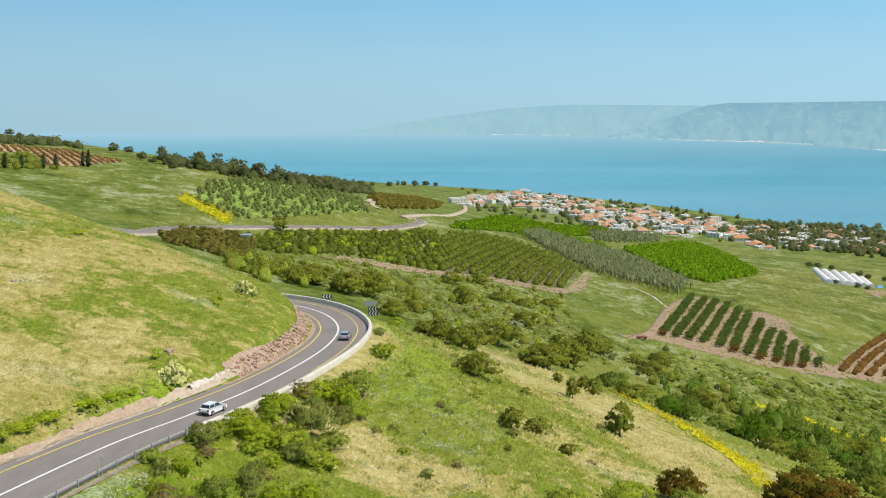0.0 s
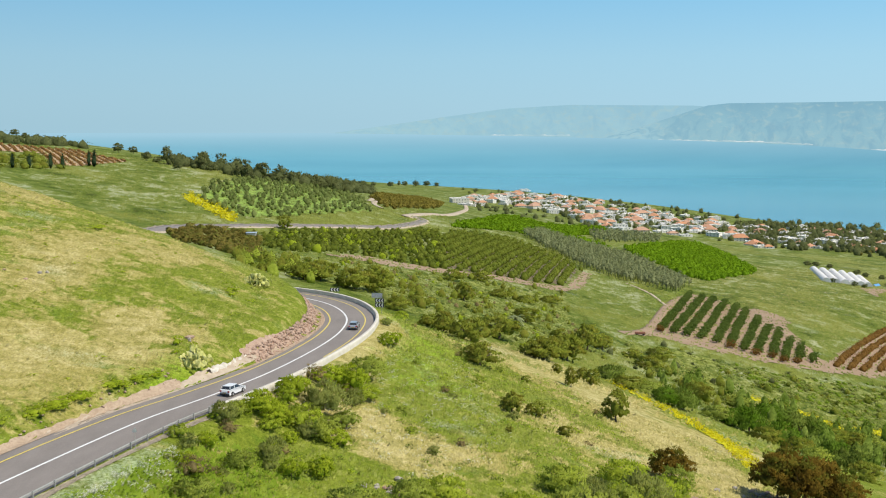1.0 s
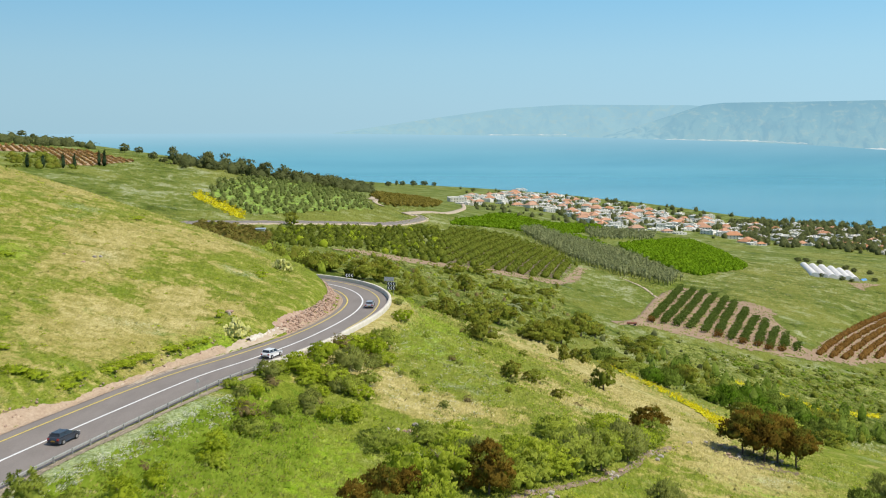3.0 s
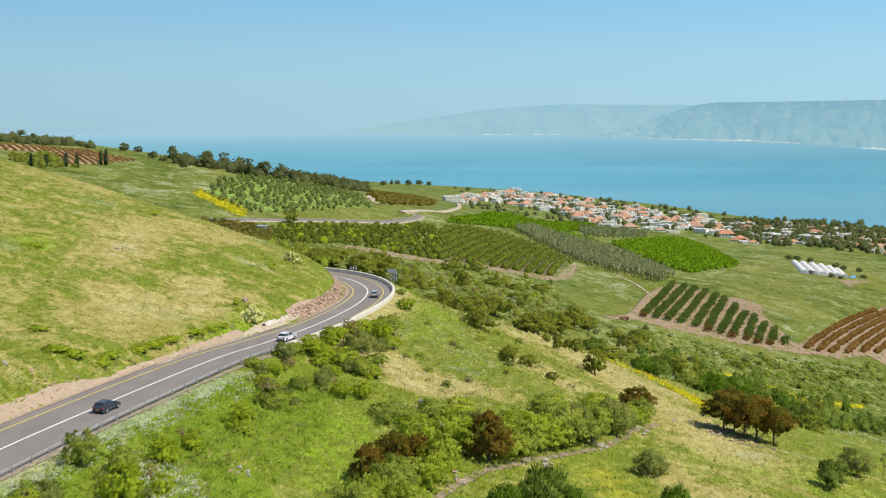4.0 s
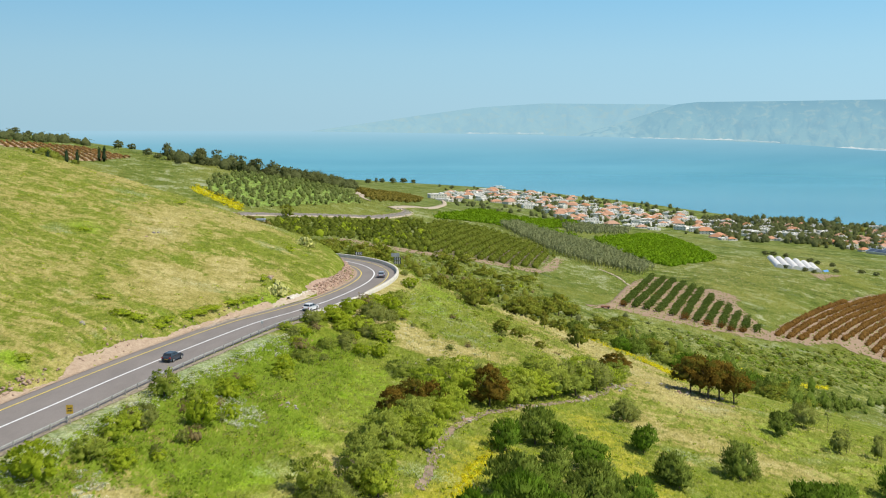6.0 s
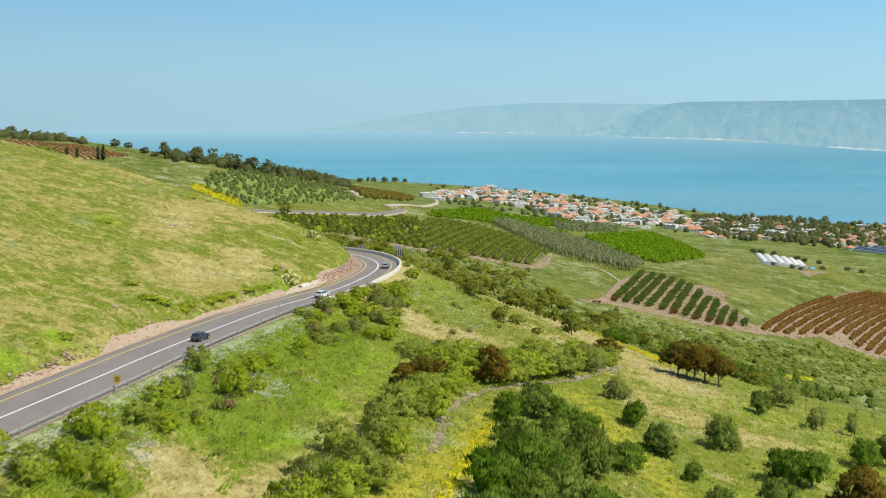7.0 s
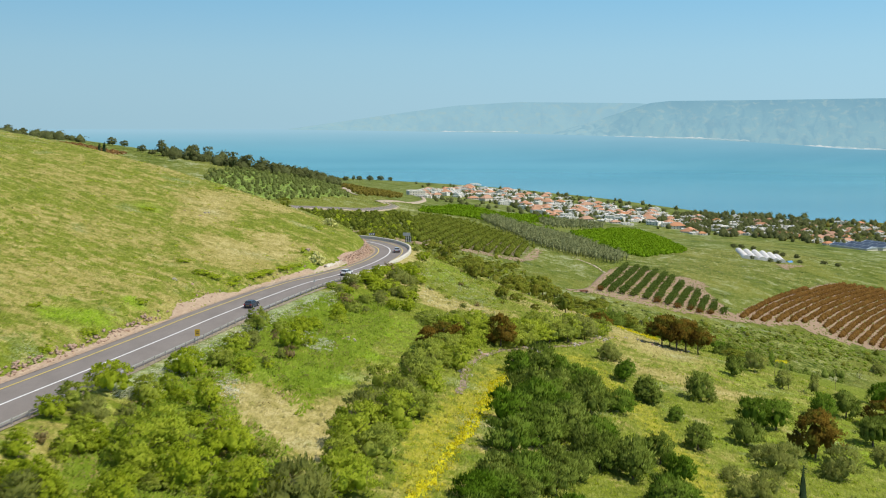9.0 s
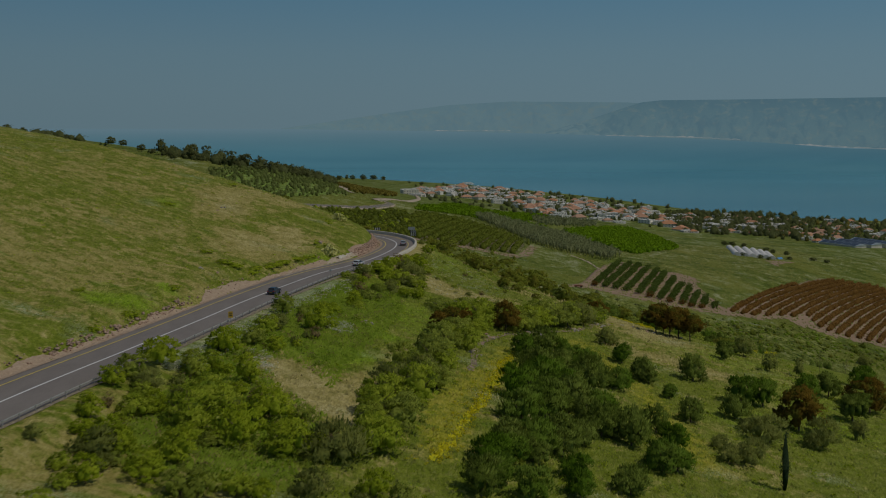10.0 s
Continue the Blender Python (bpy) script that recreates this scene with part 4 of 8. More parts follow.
MAT["leaf_russet"] = foliage("russet_vine_leaves", (0.3, 0.17, 0.06), (0.44, 0.26, 0.09), (0.55, 0.35, 0.14))
MAT["leaf_grove"] = foliage("grey_olive_grove_leaves", (0.12, 0.155, 0.04), (0.22, 0.27, 0.07), (0.34, 0.39, 0.125))
MAT["leaf_dry"] = foliage("dry_brown_weeds", (0.2, 0.15, 0.055), (0.32, 0.25, 0.1), (0.42, 0.35, 0.16))
MAT["meadow_blades"] = grass_material("meadow_blades", 0.1)
MAT["leaf_weed"] = foliage("rank_weed_leaves", (0.17, 0.27, 0.02), (0.28, 0.4, 0.035), (0.42, 0.51, 0.08))
MAT["panel"] = plain("solar_panel_glass", (0.1, 0.135, 0.19), 0.3, 0, 0.15, 0.1)
MAT["metal_roof"] = plain("metal_roof_sheet", (0.5, 0.56, 0.62), 0.45, 0.2, 0.15, 0.2)
MAT["rust_paint"] = plain("rusty_paint", (0.3, 0.12, 0.07), 0.8, 0, 0.4, 2)
MAT["rubber"] = plain("tyre_rubber", (0.03, 0.03, 0.03), 0.9, 0, 0.2, 5)
MAT["grass_blades"] = grass_material("grass_blades", 0.14)
MAT["leaf_silver"] = foliage("grey_palm_leaves", (0.12, 0.145, 0.055), (0.27, 0.305, 0.13), (0.44, 0.47, 0.24), trans=0.35)

# kind: (name, category, leaf material, shape, clumps, leaves a clump, crown foot, clump size, leaf length, leaf width, trunk radius, limbs)
KINDS = {
    "pine": ("pine_tree", "tree", "leaf_pine", "brush", 86, 23, 0.0, 0.12, 0.104, 0.029, 0.16, 4),
    "shrub": ("bush", "bush", "leaf_shrub", "dome", 72, 23, 0.0, 0.095, 0.054, 0.037, 0.12, 5),
    "leafy": ("bush", "bush", "leaf_leafy", "dome", 72, 23, 0.0, 0.095, 0.056, 0.037, 0.1, 5),
    "drybush": ("bush", "bush", "leaf_dry", "dome", 44, 18, 0.0, 0.13, 0.07, 0.026, 0.06, 5),
    "greybush": ("bush", "bush", "leaf_grey", "dome", 54, 24, 0.0, 0.14, 0.11, 0.026, 0.08, 5),
    "olive": ("tree", "tree", "leaf_olive", "dome", 60, 24, 0.03, 0.1, 0.068, 0.046, 0.18, 5),
    "rust": ("tree", "tree", "leaf_rust", "umbrella", 120, 30, 0.3, 0.1, 0.05, 0.036, 0.13, 8),
    "rustbush": ("tree", "tree", "leaf_rust", "dome", 110, 30, 0.0, 0.1, 0.052, 0.036, 0.12, 5),
    "sapling": ("sapling", "tree", "leaf_grey", "spire", 14, 16, 0.2, 0.16, 0.09, 0.05, 0.07, 4),
    "cypress": ("cypress_tree", "tree", "leaf_dark", "spire", 30, 34, 0.02, 0.14, 0.07, 0.02, 0.14, 0),
    "skyline": ("tree", "tree", "leaf_ridge", "dome", 46, 16, 0.04, 0.12, 0.1, 0.06, 0.16, 3),
    "hillbush": ("bush", "bush", "leaf_leafy", "dome", 24, 14, 0.0, 0.14, 0.09, 0.05, 0.05, 3),
}
LABELS = {
    "pine": "dark grey-green young pine with brushy needles on the slope",
    "shrub": "dense dark green wild bush on the slope",
    "leafy": "fresh green wild bush below the mountain road",
    "drybush": "dry brown bush among the weeds of the bank",
    "greybush": "loose grey-green bush standing in dry grass",
    "olive": "olive-green wild tree with an uneven crown",
    "rust": "rust-brown tree with a broad uneven crown",
    "rustbush": "dense rust-brown tree with foliage down to the ground",
    "sapling": "thin sparse sapling standing in dry grass",
    "cypress": "tall narrow dark cypress on the slope",
    "skyline": "dark green tree standing in far grass",
    "hillbush": "low green bush on the grassy hillside",
}
templates = {}


def plant_template(kind, variant, width, height):
    """Meshes of a plant 6 m wide; those of like proportions share them."""
    name, cat, leaf, shape, clumps, leaves, low, spread, ll, lw, radius, limbs = KINDS[kind]
    aspect = min((0.35, 0.55, 0.75, 1.0, 1.35, 2.2, 4.0), key=lambda v: abs(math.log(v * width / height)))
    small = width < 3.4
    key = (kind, variant, aspect, small)
    if key not in templates:
        rng = np.random.default_rng(100 * variant + len(templates))
        scale = np.array([6.0, 6.0, 6.0 * aspect])
        big = (scale[0] * scale[1] * scale[2]) ** (1 / 3)
        if small:
            clumps, leaves, ll, lw = clumps * 3 // 5, leaves * 3 // 5, ll * 1.45, lw * 1.45
        if shape == "spire":
            p, q = crown_points(rng, clumps, leaves, shape, low, spread)
            v, t = cards(p * scale, q, ll * big, lw * big, rng)
            nv = np.repeat(soft_normals(p * scale, (0, 0, 0), scale[2]) + 0.25 * rng.normal(size=p.shape), 4, axis=0)
            if kind != "sapling":
                hv, hf = crown_heart(rng, shape, low, 9, 10, 0.7)
                t, v, nv = np.concatenate([t, hf + len(v)]), np.concatenate([v, hv * scale]), np.concatenate([nv, soft_normals(hv * scale, (0, 0, 0), scale[2])])
        else:
            p, axes, face, hv, hf, hn = sprigs(rng, shape, clumps, leaves, spread)
            v, t = cards(p * scale, face, ll * big, lw * big, rng, axes)
            nv = np.repeat(face, 4, axis=0)
            t, v, nv = np.concatenate([t, hf + len(v)]), np.concatenate([v, hv * scale]), np.concatenate([nv, hn])
        crown = mesh_from("crown", v, t, MAT[leaf])
        crown.normals_split_custom_set_from_vertices(nv.tolist())
        trunk = trunk_mesh(rng, scale[2], scale[0], radius * big / 7, limbs, MAT["bark"], 0.9 if kind == "sapling" else 0.7 if kind == "rust" else 0.5)
        templates[key] = (crown, trunk, scale[0], scale[2])
    return templates[key]


plant_rng = random.Random(5)


def plant(kind, x, y, width, height, group=""):
    name, cat = KINDS[kind][:2]
    crown, trunk, wq, hq = plant_template(kind, plant_rng.randrange(4), width, height)
    ob = new(name)
    k, dist, off = (float(v[0]) for v in along(ROAD, np.array([x]), np.array([y])))
    clear = 7.4 + 0.42 * width if off > 0 else 10.2 + 0.3 * width
    if dist < clear and y < 300:                                # keep clear of the carriageway
        rx, ry = ROAD[int(k)]
        x, y = rx + (x - rx) * clear / max(dist, 0.1), ry + (y - ry) * clear / max(dist, 0.1)
    ob.location = (x, y, float(surface(np.array([x]), np.array([y]))[0]) - 0.15)
    ob.rotation_euler = (plant_rng.uniform(-0.04, 0.04), plant_rng.uniform(-0.04, 0.04), plant_rng.uniform(0, 6.283))
    s = 1.06 * width / wq
    ob.scale = (s, s, 1.05 * height / hq)
    for part_name, me in (("trunk", trunk), ("crown", crown)):
        c = new(part_name, me)
        c.parent = ob
    return tagged(ob, LABELS[kind], cat, group)


n = Nodes("valley_weeds")
a, b = n.noise(0.4, 6, 0.72, (1.0, 0.6, 1.0, -8)), n.noise(0.05, 4, 0.6, None, 0.8)
valley = n.ramp(n.mix(0.5, n.mix(0.3, a, b), n.noise(0.15, 5, 0.7, (1.0, 0.7, 1.0, 20), 0.8)), (0.41, (0.04, 0.07, 0.01)), (0.49, (0.135, 0.165, 0.026)), (0.58, (0.31, 0.325, 0.11)))
valley = n.mix(n.ramp(b, (0.52, 0.0), (0.64, 0.6)), valley, n.ramp(a, (0.35, (0.17, 0.2, 0.03)), (0.65, (0.34, 0.35, 0.07))))
MAT["valley"] = n.done(valley, 0.95, a, 0.9, 0.8, spec=0.05)
patch("weeds", [(91.5, 516.7), (102.0, 503.6), (123.8, 515.5), (161.2, 509.4), (201.5, 513.0), (242.6, 533.4), (299.1, 566.2), (234.7, 429.4), (190.8, 418.9), (163.0, 418.8), (126.6, 416.5), (105.7, 433.3), (84.9, 427.0)], MAT["valley"], "tall grey-green weeds and thistles covering the valley", 1.4, 0.12, 2.0, "weeds")
patch("weeds", [(-80.7, 478.7), (-66.2, 532.4), (-50.7, 555.7), (-1.7, 588.4), (29.2, 625.4), (77.1, 649.7), (69.7, 559.1), (69.0, 486.5), (41.8, 347.9), (27.0, 334.0), (18.3, 348.7), (-5.0, 340.8), (-16.6, 344.9), (-31.4, 388.0), (-48.5, 387.1), (-60.8, 383.4)], MAT["valley"], "mixed green weeds and straw-dry grass in the valley", 1.6, 0.12, 2.0, "weeds")

# x, y, width, height of single plants, by stand
STANDS = {
    "pine_a:pine": [
        (5.0, 83.8, 6.5, 5.3), (11.0, 91.9, 7.4, 6.3), (15.4, 91.7, 5.6, 4.8), (4.6, 61.8, 8.5, 6.7), (-0.6, 42.8, 8.2, 6.4), (-6.5, 12.6, 7.2, 5.5),
        (-2.6, 28.3, 8.8, 6.2), (5.1, 53.6, 9.2, 6.8), (3.6, 36.0, 8.3, 6.1), (9.2, 44.0, 8.8, 6.5), (17.0, 63.2, 9.8, 7.6), (19.1, 84.1, 7.2, 4.9),
        (-10.7, 5.9, 6.4, 4.2), (-2.5, 14.5, 8.9, 5.7), (4.1, 24.4, 6.9, 4.5), (14.3, 40.4, 7.7, 5.3), (-6.9, 8.3, 7.7, 4.6), (32.3, 101.5, 5.9, 4.8),
        (33.2, 86.0, 6.1, 5.2), (24.4, 69.0, 6.5, 5.2), (34.7, 84.4, 4.9, 4.1), (36.2, 71.6, 3.8, 3.2),
    ],
    "pine_b:pine": [
        (49.1, 96.9, 7.2, 6.8), (36.0, 54.9, 6.4, 5.3), (17.8, 30.5, 8.2, 7.0), (25.1, 41.3, 5.9, 5.6), (26.3, 32.9, 5.8, 5.1), (20.6, 19.8, 7.7, 5.5),
        (12.4, 31.1, 7.3, 5.8), (69.5, 134.3, 6.1, 5.5), (55.6, 80.8, 7.4, 7.0), (61.3, 82.5, 7.5, 7.1), (49.3, 66.0, 6.9, 5.5), (80.7, 102.7, 6.7, 6.2),
        (88.3, 107.8, 6.9, 6.6), (83.8, 83.8, 7.8, 6.9), (111.6, 136.9, 7.2, 6.8), (23.7, 21.3, 6.1, 4.2),
    ],
    "greybush_a:greybush": [
        (80.0, 148.6, 6.8, 5.5), (50.8, 50.0, 8.5, 5.9), (63.5, 53.8, 7.8, 6.5), (80.6, 129.0, 4.6, 5.5), (41.0, 34.0, 6.8, 4.8), (31.9, 118.7, 5.6, 4.7),
        (34.5, 120.8, 4.2, 3.4), (52.0, 97.9, 2.9, 2.4), (37.3, 40.8, 4.0, 2.6), (36.6, 32.6, 4.8, 3.4), (61.1, 52.1, 4.4, 3.3), (89.7, 130.6, 3.1, 6.2),
        (77.6, 66.9, 4.8, 4.8), (274.1, 473.4, 11.0, 5.8), (48.7, 55.3, 6.5, 3.3),
    ],
    "sapling_a:sapling": [
        (87.4, 152.7, 2.7, 5.6), (82.9, 130.8, 2.8, 8.5), (90.9, 131.7, 2.8, 6.5), (105.0, 152.1, 2.7, 7.1), (238.3, 422.5, 4.7, 10.0), (270.3, 472.8, 4.4, 10.9),
    ],
    "cypress_a:cypress": [
        (43.2, 22.5, 2.6, 11.0),
    ],
    "rust_a:rust": [
        (58.6, 167.5, 9.5, 9.2), (62.4, 165.0, 9.0, 9.6), (66.2, 168.5, 10.0, 10.0), (61.8, 171.0, 9.5, 9.8), (69.0, 165.5, 8.4, 8.8), (38.8, 164.7, 7.5, 5.6),
    ],
    "rustbush_a:rustbush": [
        (63.5, 66.5, 12.0, 9.4), (95.6, 100.0, 11.5, 9.0), (-14.1, 88.5, 5.8, 5.6), (-10.8, 95.7, 6.6, 5.8), (-6.9, 98.0, 5.5, 5.6), (4.1, 109.5, 9.0, 7.8),
    ],
    "shrub_a:shrub": [
        (-12.2, 78.1, 5.8, 5.0), (-8.1, 76.0, 7.2, 5.5), (-14.6, 68.4, 4.6, 3.9), (-4.1, 95.1, 7.3, 6.2), (-7.8, 107.8, 7.7, 5.9), (-2.3, 110.6, 9.0, 6.8),
        (11.8, 120.0, 8.4, 6.6), (18.2, 125.2, 9.8, 8.1), (24.0, 130.2, 7.9, 7.4), (30.1, 140.0, 8.3, 6.4), (37.6, 154.2, 6.4, 5.2), (8.4, 112.4, 6.9, 4.7),
        (-0.6, 127.9, 8.1, 3.8), (-12.1, 119.8, 9.2, 3.1), (17.1, 141.1, 8.0, 4.6), (28.0, 150.7, 9.7, 4.8), (1.9, 116.0, 6.0, 6.0), (-5.2, 124.6, 7.4, 3.6),
        (-22.9, 45.7, 7.0, 5.3), (-26.4, 22.7, 9.5, 5.2), (-21.0, 25.3, 8.6, 7.6), (-27.7, 14.8, 8.3, 5.9),
    ],
    "shrub_b:shrub": [
        (-24.9, 10.4, 8.6, 5.8), (-28.7, -1.2, 9.3, 6.0), (-33.3, -5.9, 10.4, 5.8), (-27.2, 1.0, 7.3, 5.2), (-51.8, 38.7, 1.5, 1.1), (-15.4, 68.5, 8.7, 6.3),
        (-10.9, 81.1, 8.4, 5.8), (-17.2, 51.8, 8.0, 5.8), (-14.8, 49.3, 6.5, 4.9), (-20.0, 37.2, 7.4, 5.5), (-17.2, 35.6, 6.4, 4.9), (-19.3, 35.6, 7.3, 5.5),
        (54.6, 327.8, 12.1, 3.7), (58.5, 318.5, 11.8, 4.1), (66.1, 325.9, 12.1, 4.4), (70.0, 312.8, 10.1, 4.9), (75.5, 313.8, 11.7, 5.3), (92.9, 362.8, 14.0, 8.4),
        (86.9, 315.8, 11.9, 5.4), (92.6, 316.9, 12.0, 5.4), (97.0, 313.5, 11.9, 6.3), (95.6, 292.0, 11.2, 5.1),
    ],
    "shrub_c:shrub": [
        (104.1, 302.3, 11.6, 6.1), (103.8, 286.9, 11.1, 5.0), (98.0, 257.7, 10.0, 5.3), (108.2, 272.5, 10.7, 6.4), (111.3, 268.6, 10.6, 5.6), (106.7, 246.5, 9.8, 5.2),
        (116.3, 401.6, 15.1, 4.9), (127.5, 393.6, 15.0, 5.4), (140.4, 391.9, 15.1, 5.5), (152.8, 389.1, 15.1, 5.5), (169.3, 396.6, 15.6, 5.7), (134.0, 392.9, 12.5, 4.9),
        (144.4, 384.5, 12.4, 5.4), (162.3, 390.5, 12.7, 6.1),
    ],
    "hedge_a:shrub": [
        (10.5, 116.0, 8.5, 6.0), (14.5, 121.5, 9.0, 6.4), (19.5, 129.5, 9.0, 6.0), (24.5, 134.5, 8.6, 5.6), (28.5, 140.0, 8.2, 5.2), (33.0, 146.5, 7.6, 4.6),
        (36.5, 153.0, 6.4, 3.6), (5.5, 116.5, 8.0, 5.4), (1.0, 121.0, 7.6, 4.0), (22.0, 142.0, 7.8, 3.6), (9.5, 126.5, 8.4, 4.2), (-9.6, 88.0, 7.2, 5.0),
        (-6.0, 90.5, 6.4, 4.8), (-13.4, 71.5, 7.0, 4.6), (-17.6, 58.0, 7.2, 4.8), (-21.8, 42.0, 7.4, 4.8), (-25.0, 30.0, 7.8, 5.0),
    ],
    "leafy_a:leafy": [
        (-63.3, 19.1, 6.7, 5.0), (-65.4, 9.7, 5.7, 4.0), (-62.8, 7.5, 4.9, 3.8), (-67.2, 4.8, 4.9, 3.3), (-58.1, 20.4, 5.5, 4.8), (-55.1, 35.4, 6.7, 5.2),
        (-49.3, 21.6, 5.3, 5.3), (-48.4, 72.0, 5.6, 4.7), (-40.9, 63.0, 6.4, 5.3), (-47.8, 58.3, 4.4, 3.8), (-54.2, -3.2, 8.9, 6.1), (-47.5, -5.9, 9.2, 5.9),
        (-40.6, -7.4, 8.3, 5.8), (-53.1, 5.6, 10.0, 5.7), (-44.1, 4.9, 7.7, 5.6), (-63.0, -15.0, 5.4, 4.2), (-62.7, -3.1, 5.3, 3.8), (-67.0, -8.6, 4.5, 3.2),
        (-60.2, 0.5, 4.7, 3.8), (-56.2, 26.2, 4.4, 3.5), (-53.9, -15.8, 7.3, 4.6), (-29.4, 143.2, 6.7, 3.4),
    ],
    "leafy_b:leafy": [
        (-26.2, 142.3, 5.8, 3.0), (-22.3, 144.9, 6.7, 3.7), (-19.9, 153.3, 8.0, 4.9), (-16.6, 165.3, 7.6, 4.8), (-14.5, 174.3, 7.0, 4.3), (-20.1, 162.9, 6.6, 3.3),
        (-33.1, 127.4, 3.5, 2.2), (-16.0, 148.9, 5.2, 2.8), (-17.7, 128.4, 4.5, 3.3), (-24.8, 130.3, 4.6, 3.3), (-28.2, 124.8, 4.5, 2.7), (-34.1, 119.9, 3.6, 2.1),
        (-11.8, 197.9, 5.3, 3.0), (-14.5, 319.5, 6.3, 3.3), (-25.1, 151.9, 6.0, 3.5), (-31.0, 155.6, 5.3, 2.8), (-13.9, 163.6, 5.5, 2.6), (-16.5, 140.0, 4.7, 2.5),
        (-21.3, 126.1, 4.3, 2.6),
    ],
    "olive_a:olive": [
        (7.7, 222.3, 10.3, 5.5), (12.5, 184.6, 5.8, 4.0), (37.3, 213.6, 6.7, 7.3), (31.4, 246.1, 3.6, 5.3), (41.9, 281.5, 5.0, 5.3), (41.9, 302.1, 5.0, 4.0),
        (7.8, 304.6, 15.4, 8.1), (18.3, 340.5, 17.2, 8.1), (31.7, 321.0, 14.9, 7.4), (41.5, 339.5, 15.8, 8.7), (-0.7, 313.0, 9.0, 6.9), (-5.0, 319.4, 8.8, 4.2),
        (8.9, 464.8, 11.7, 8.6), (-27.1, 387.9, 15.4, 10.6), (-34.8, 381.9, 17.3, 8.4), (-48.6, 391.4, 17.3, 7.8), (-53.7, 381.1, 12.7, 6.8), (28.5, 319.3, 8.8, 5.6),
        (31.8, 283.8, 4.1, 3.3), (-16.6, 344.9, 11.4, 4.6), (-9.6, 374.5, 12.3, 4.6), (18.1, 222.5, 3.0, 1.8),
    ],
    "olive_b:olive": [
        (21.8, 177.1, 3.4, 2.1), (17.5, 188.0, 5.3, 3.0), (10.8, 167.5, 1.9, 1.3), (5.9, 197.4, 2.2, 1.2), (59.6, 419.3, 14.4, 10.8), (69.4, 443.1, 11.3, 7.5),
        (4.6, 573.8, 15.7, 6.5), (21.8, 611.1, 15.4, 6.4), (30.5, 552.3, 15.1, 4.8), (44.7, 557.8, 13.5, 4.4), (61.6, 586.8, 14.8, 4.6), (36.6, 455.1, 15.0, 6.8),
        (46.9, 410.8, 9.1, 5.4), (87.3, 428.0, 14.4, 5.7), (84.1, 449.7, 10.0, 4.4), (102.8, 478.7, 16.1, 5.1),
    ],
    "skyline_a:skyline": [
        (-258.6, 964.1, 13.0, 16.3), (-229.0, 980.3, 14.2, 16.4), (-225.2, 1044.4, 13.9, 15.7), (-247.5, 1001.7, 9.0, 9.0), (-187.6, 958.3, 15.9, 15.9), (-175.1, 990.9, 16.4, 15.3),
        (-163.9, 1039.1, 19.5, 14.9), (-146.0, 1012.3, 17.8, 13.4), (-131.9, 1031.0, 18.1, 13.6), (-118.0, 1057.4, 18.5, 11.6), (-118.1, 1256.0, 15.1, 11.0), (-339.0, 1078.5, 12.3, 9.8),
        (-334.1, 1114.8, 11.4, 7.6), (-284.8, 990.2, 12.3, 7.8), (-238.2, 922.6, 10.4, 6.2), (-209.7, 1015.8, 13.5, 9.0), (-217.7, 965.2, 10.8, 7.5), (-177.7, 946.6, 10.5, 7.3),
        (-162.4, 978.3, 13.0, 7.6), (-138.0, 1014.3, 13.4, 8.9), (-124.0, 1035.2, 13.6, 9.1), (-116.3, 1156.0, 15.2, 8.8),
    ],
    "skyline_b:skyline": [
        (-271.1, 979.2, 11.1, 5.5), (-250.4, 3193.0, 31.3, 17.4), (-222.3, 3289.4, 21.5, 14.3), (-171.1, 3334.5, 25.3, 16.3), (-131.7, 3490.8, 22.7, 17.0), (-95.3, 3545.5, 26.9, 19.2),
        (-57.7, 3593.5, 27.3, 17.5), (-24.3, 3566.0, 19.3, 15.5), (-511.2, 1236.1, 11.6, 7.3), (-450.1, 1116.8, 11.8, 6.5), (-427.1, 1088.4, 11.4, 6.4), (-419.8, 1100.1, 11.5, 6.4),
        (-412.7, 1113.1, 11.6, 5.2), (-391.2, 1086.3, 11.3, 5.0), (-372.0, 1064.6, 9.8, 4.9), (-268.2, 3117.4, 13.6, 20.4), (-152.5, 3533.9, 13.4, 17.3),
    ],
    "hillbush_a:hillbush": [
        (-46.5, 163.9, 1.7, 0.9), (-45.1, 204.2, 3.0, 1.0), (-41.1, 204.3, 2.3, 0.7), (-52.5, 138.2, 5.0, 0.9), (-49.6, 144.0, 6.0, 0.9), (-47.0, 149.4, 5.2, 0.8),
        (-56.0, 129.0, 4.7, 1.4), (-81.0, 228.2, 5.3, 1.0), (-46.4, 153.2, 3.6, 0.8), (-67.1, 115.6, 5.3, 1.4), (-64.4, 116.7, 5.3, 1.4), (-60.1, 122.8, 4.3, 1.3),
        (-52.8, 137.7, 4.6, 1.2), (-55.2, 133.5, 4.5, 1.1), (-48.7, 145.6, 3.6, 1.0), (-73.0, 124.5, 4.4, 1.1), (-92.6, 176.3, 4.2, 1.0), (-45.5, 209.0, 3.0, 1.1),
        (-79.3, 41.3, 4.0, 1.1), (-75.2, 55.1, 4.2, 1.4), (-73.0, 80.3, 3.6, 1.4), (-88.4, 62.3, 3.4, 0.9),
    ],
    "hillbush_b:hillbush": [
        (-60.4, 118.8, 5.5, 1.3), (-55.5, 134.2, 5.8, 1.2), (-47.4, 168.3, 2.6, 1.9), (-44.6, 168.9, 2.0, 1.2), (-46.2, 206.5, 2.0, 1.3),
    ],
}
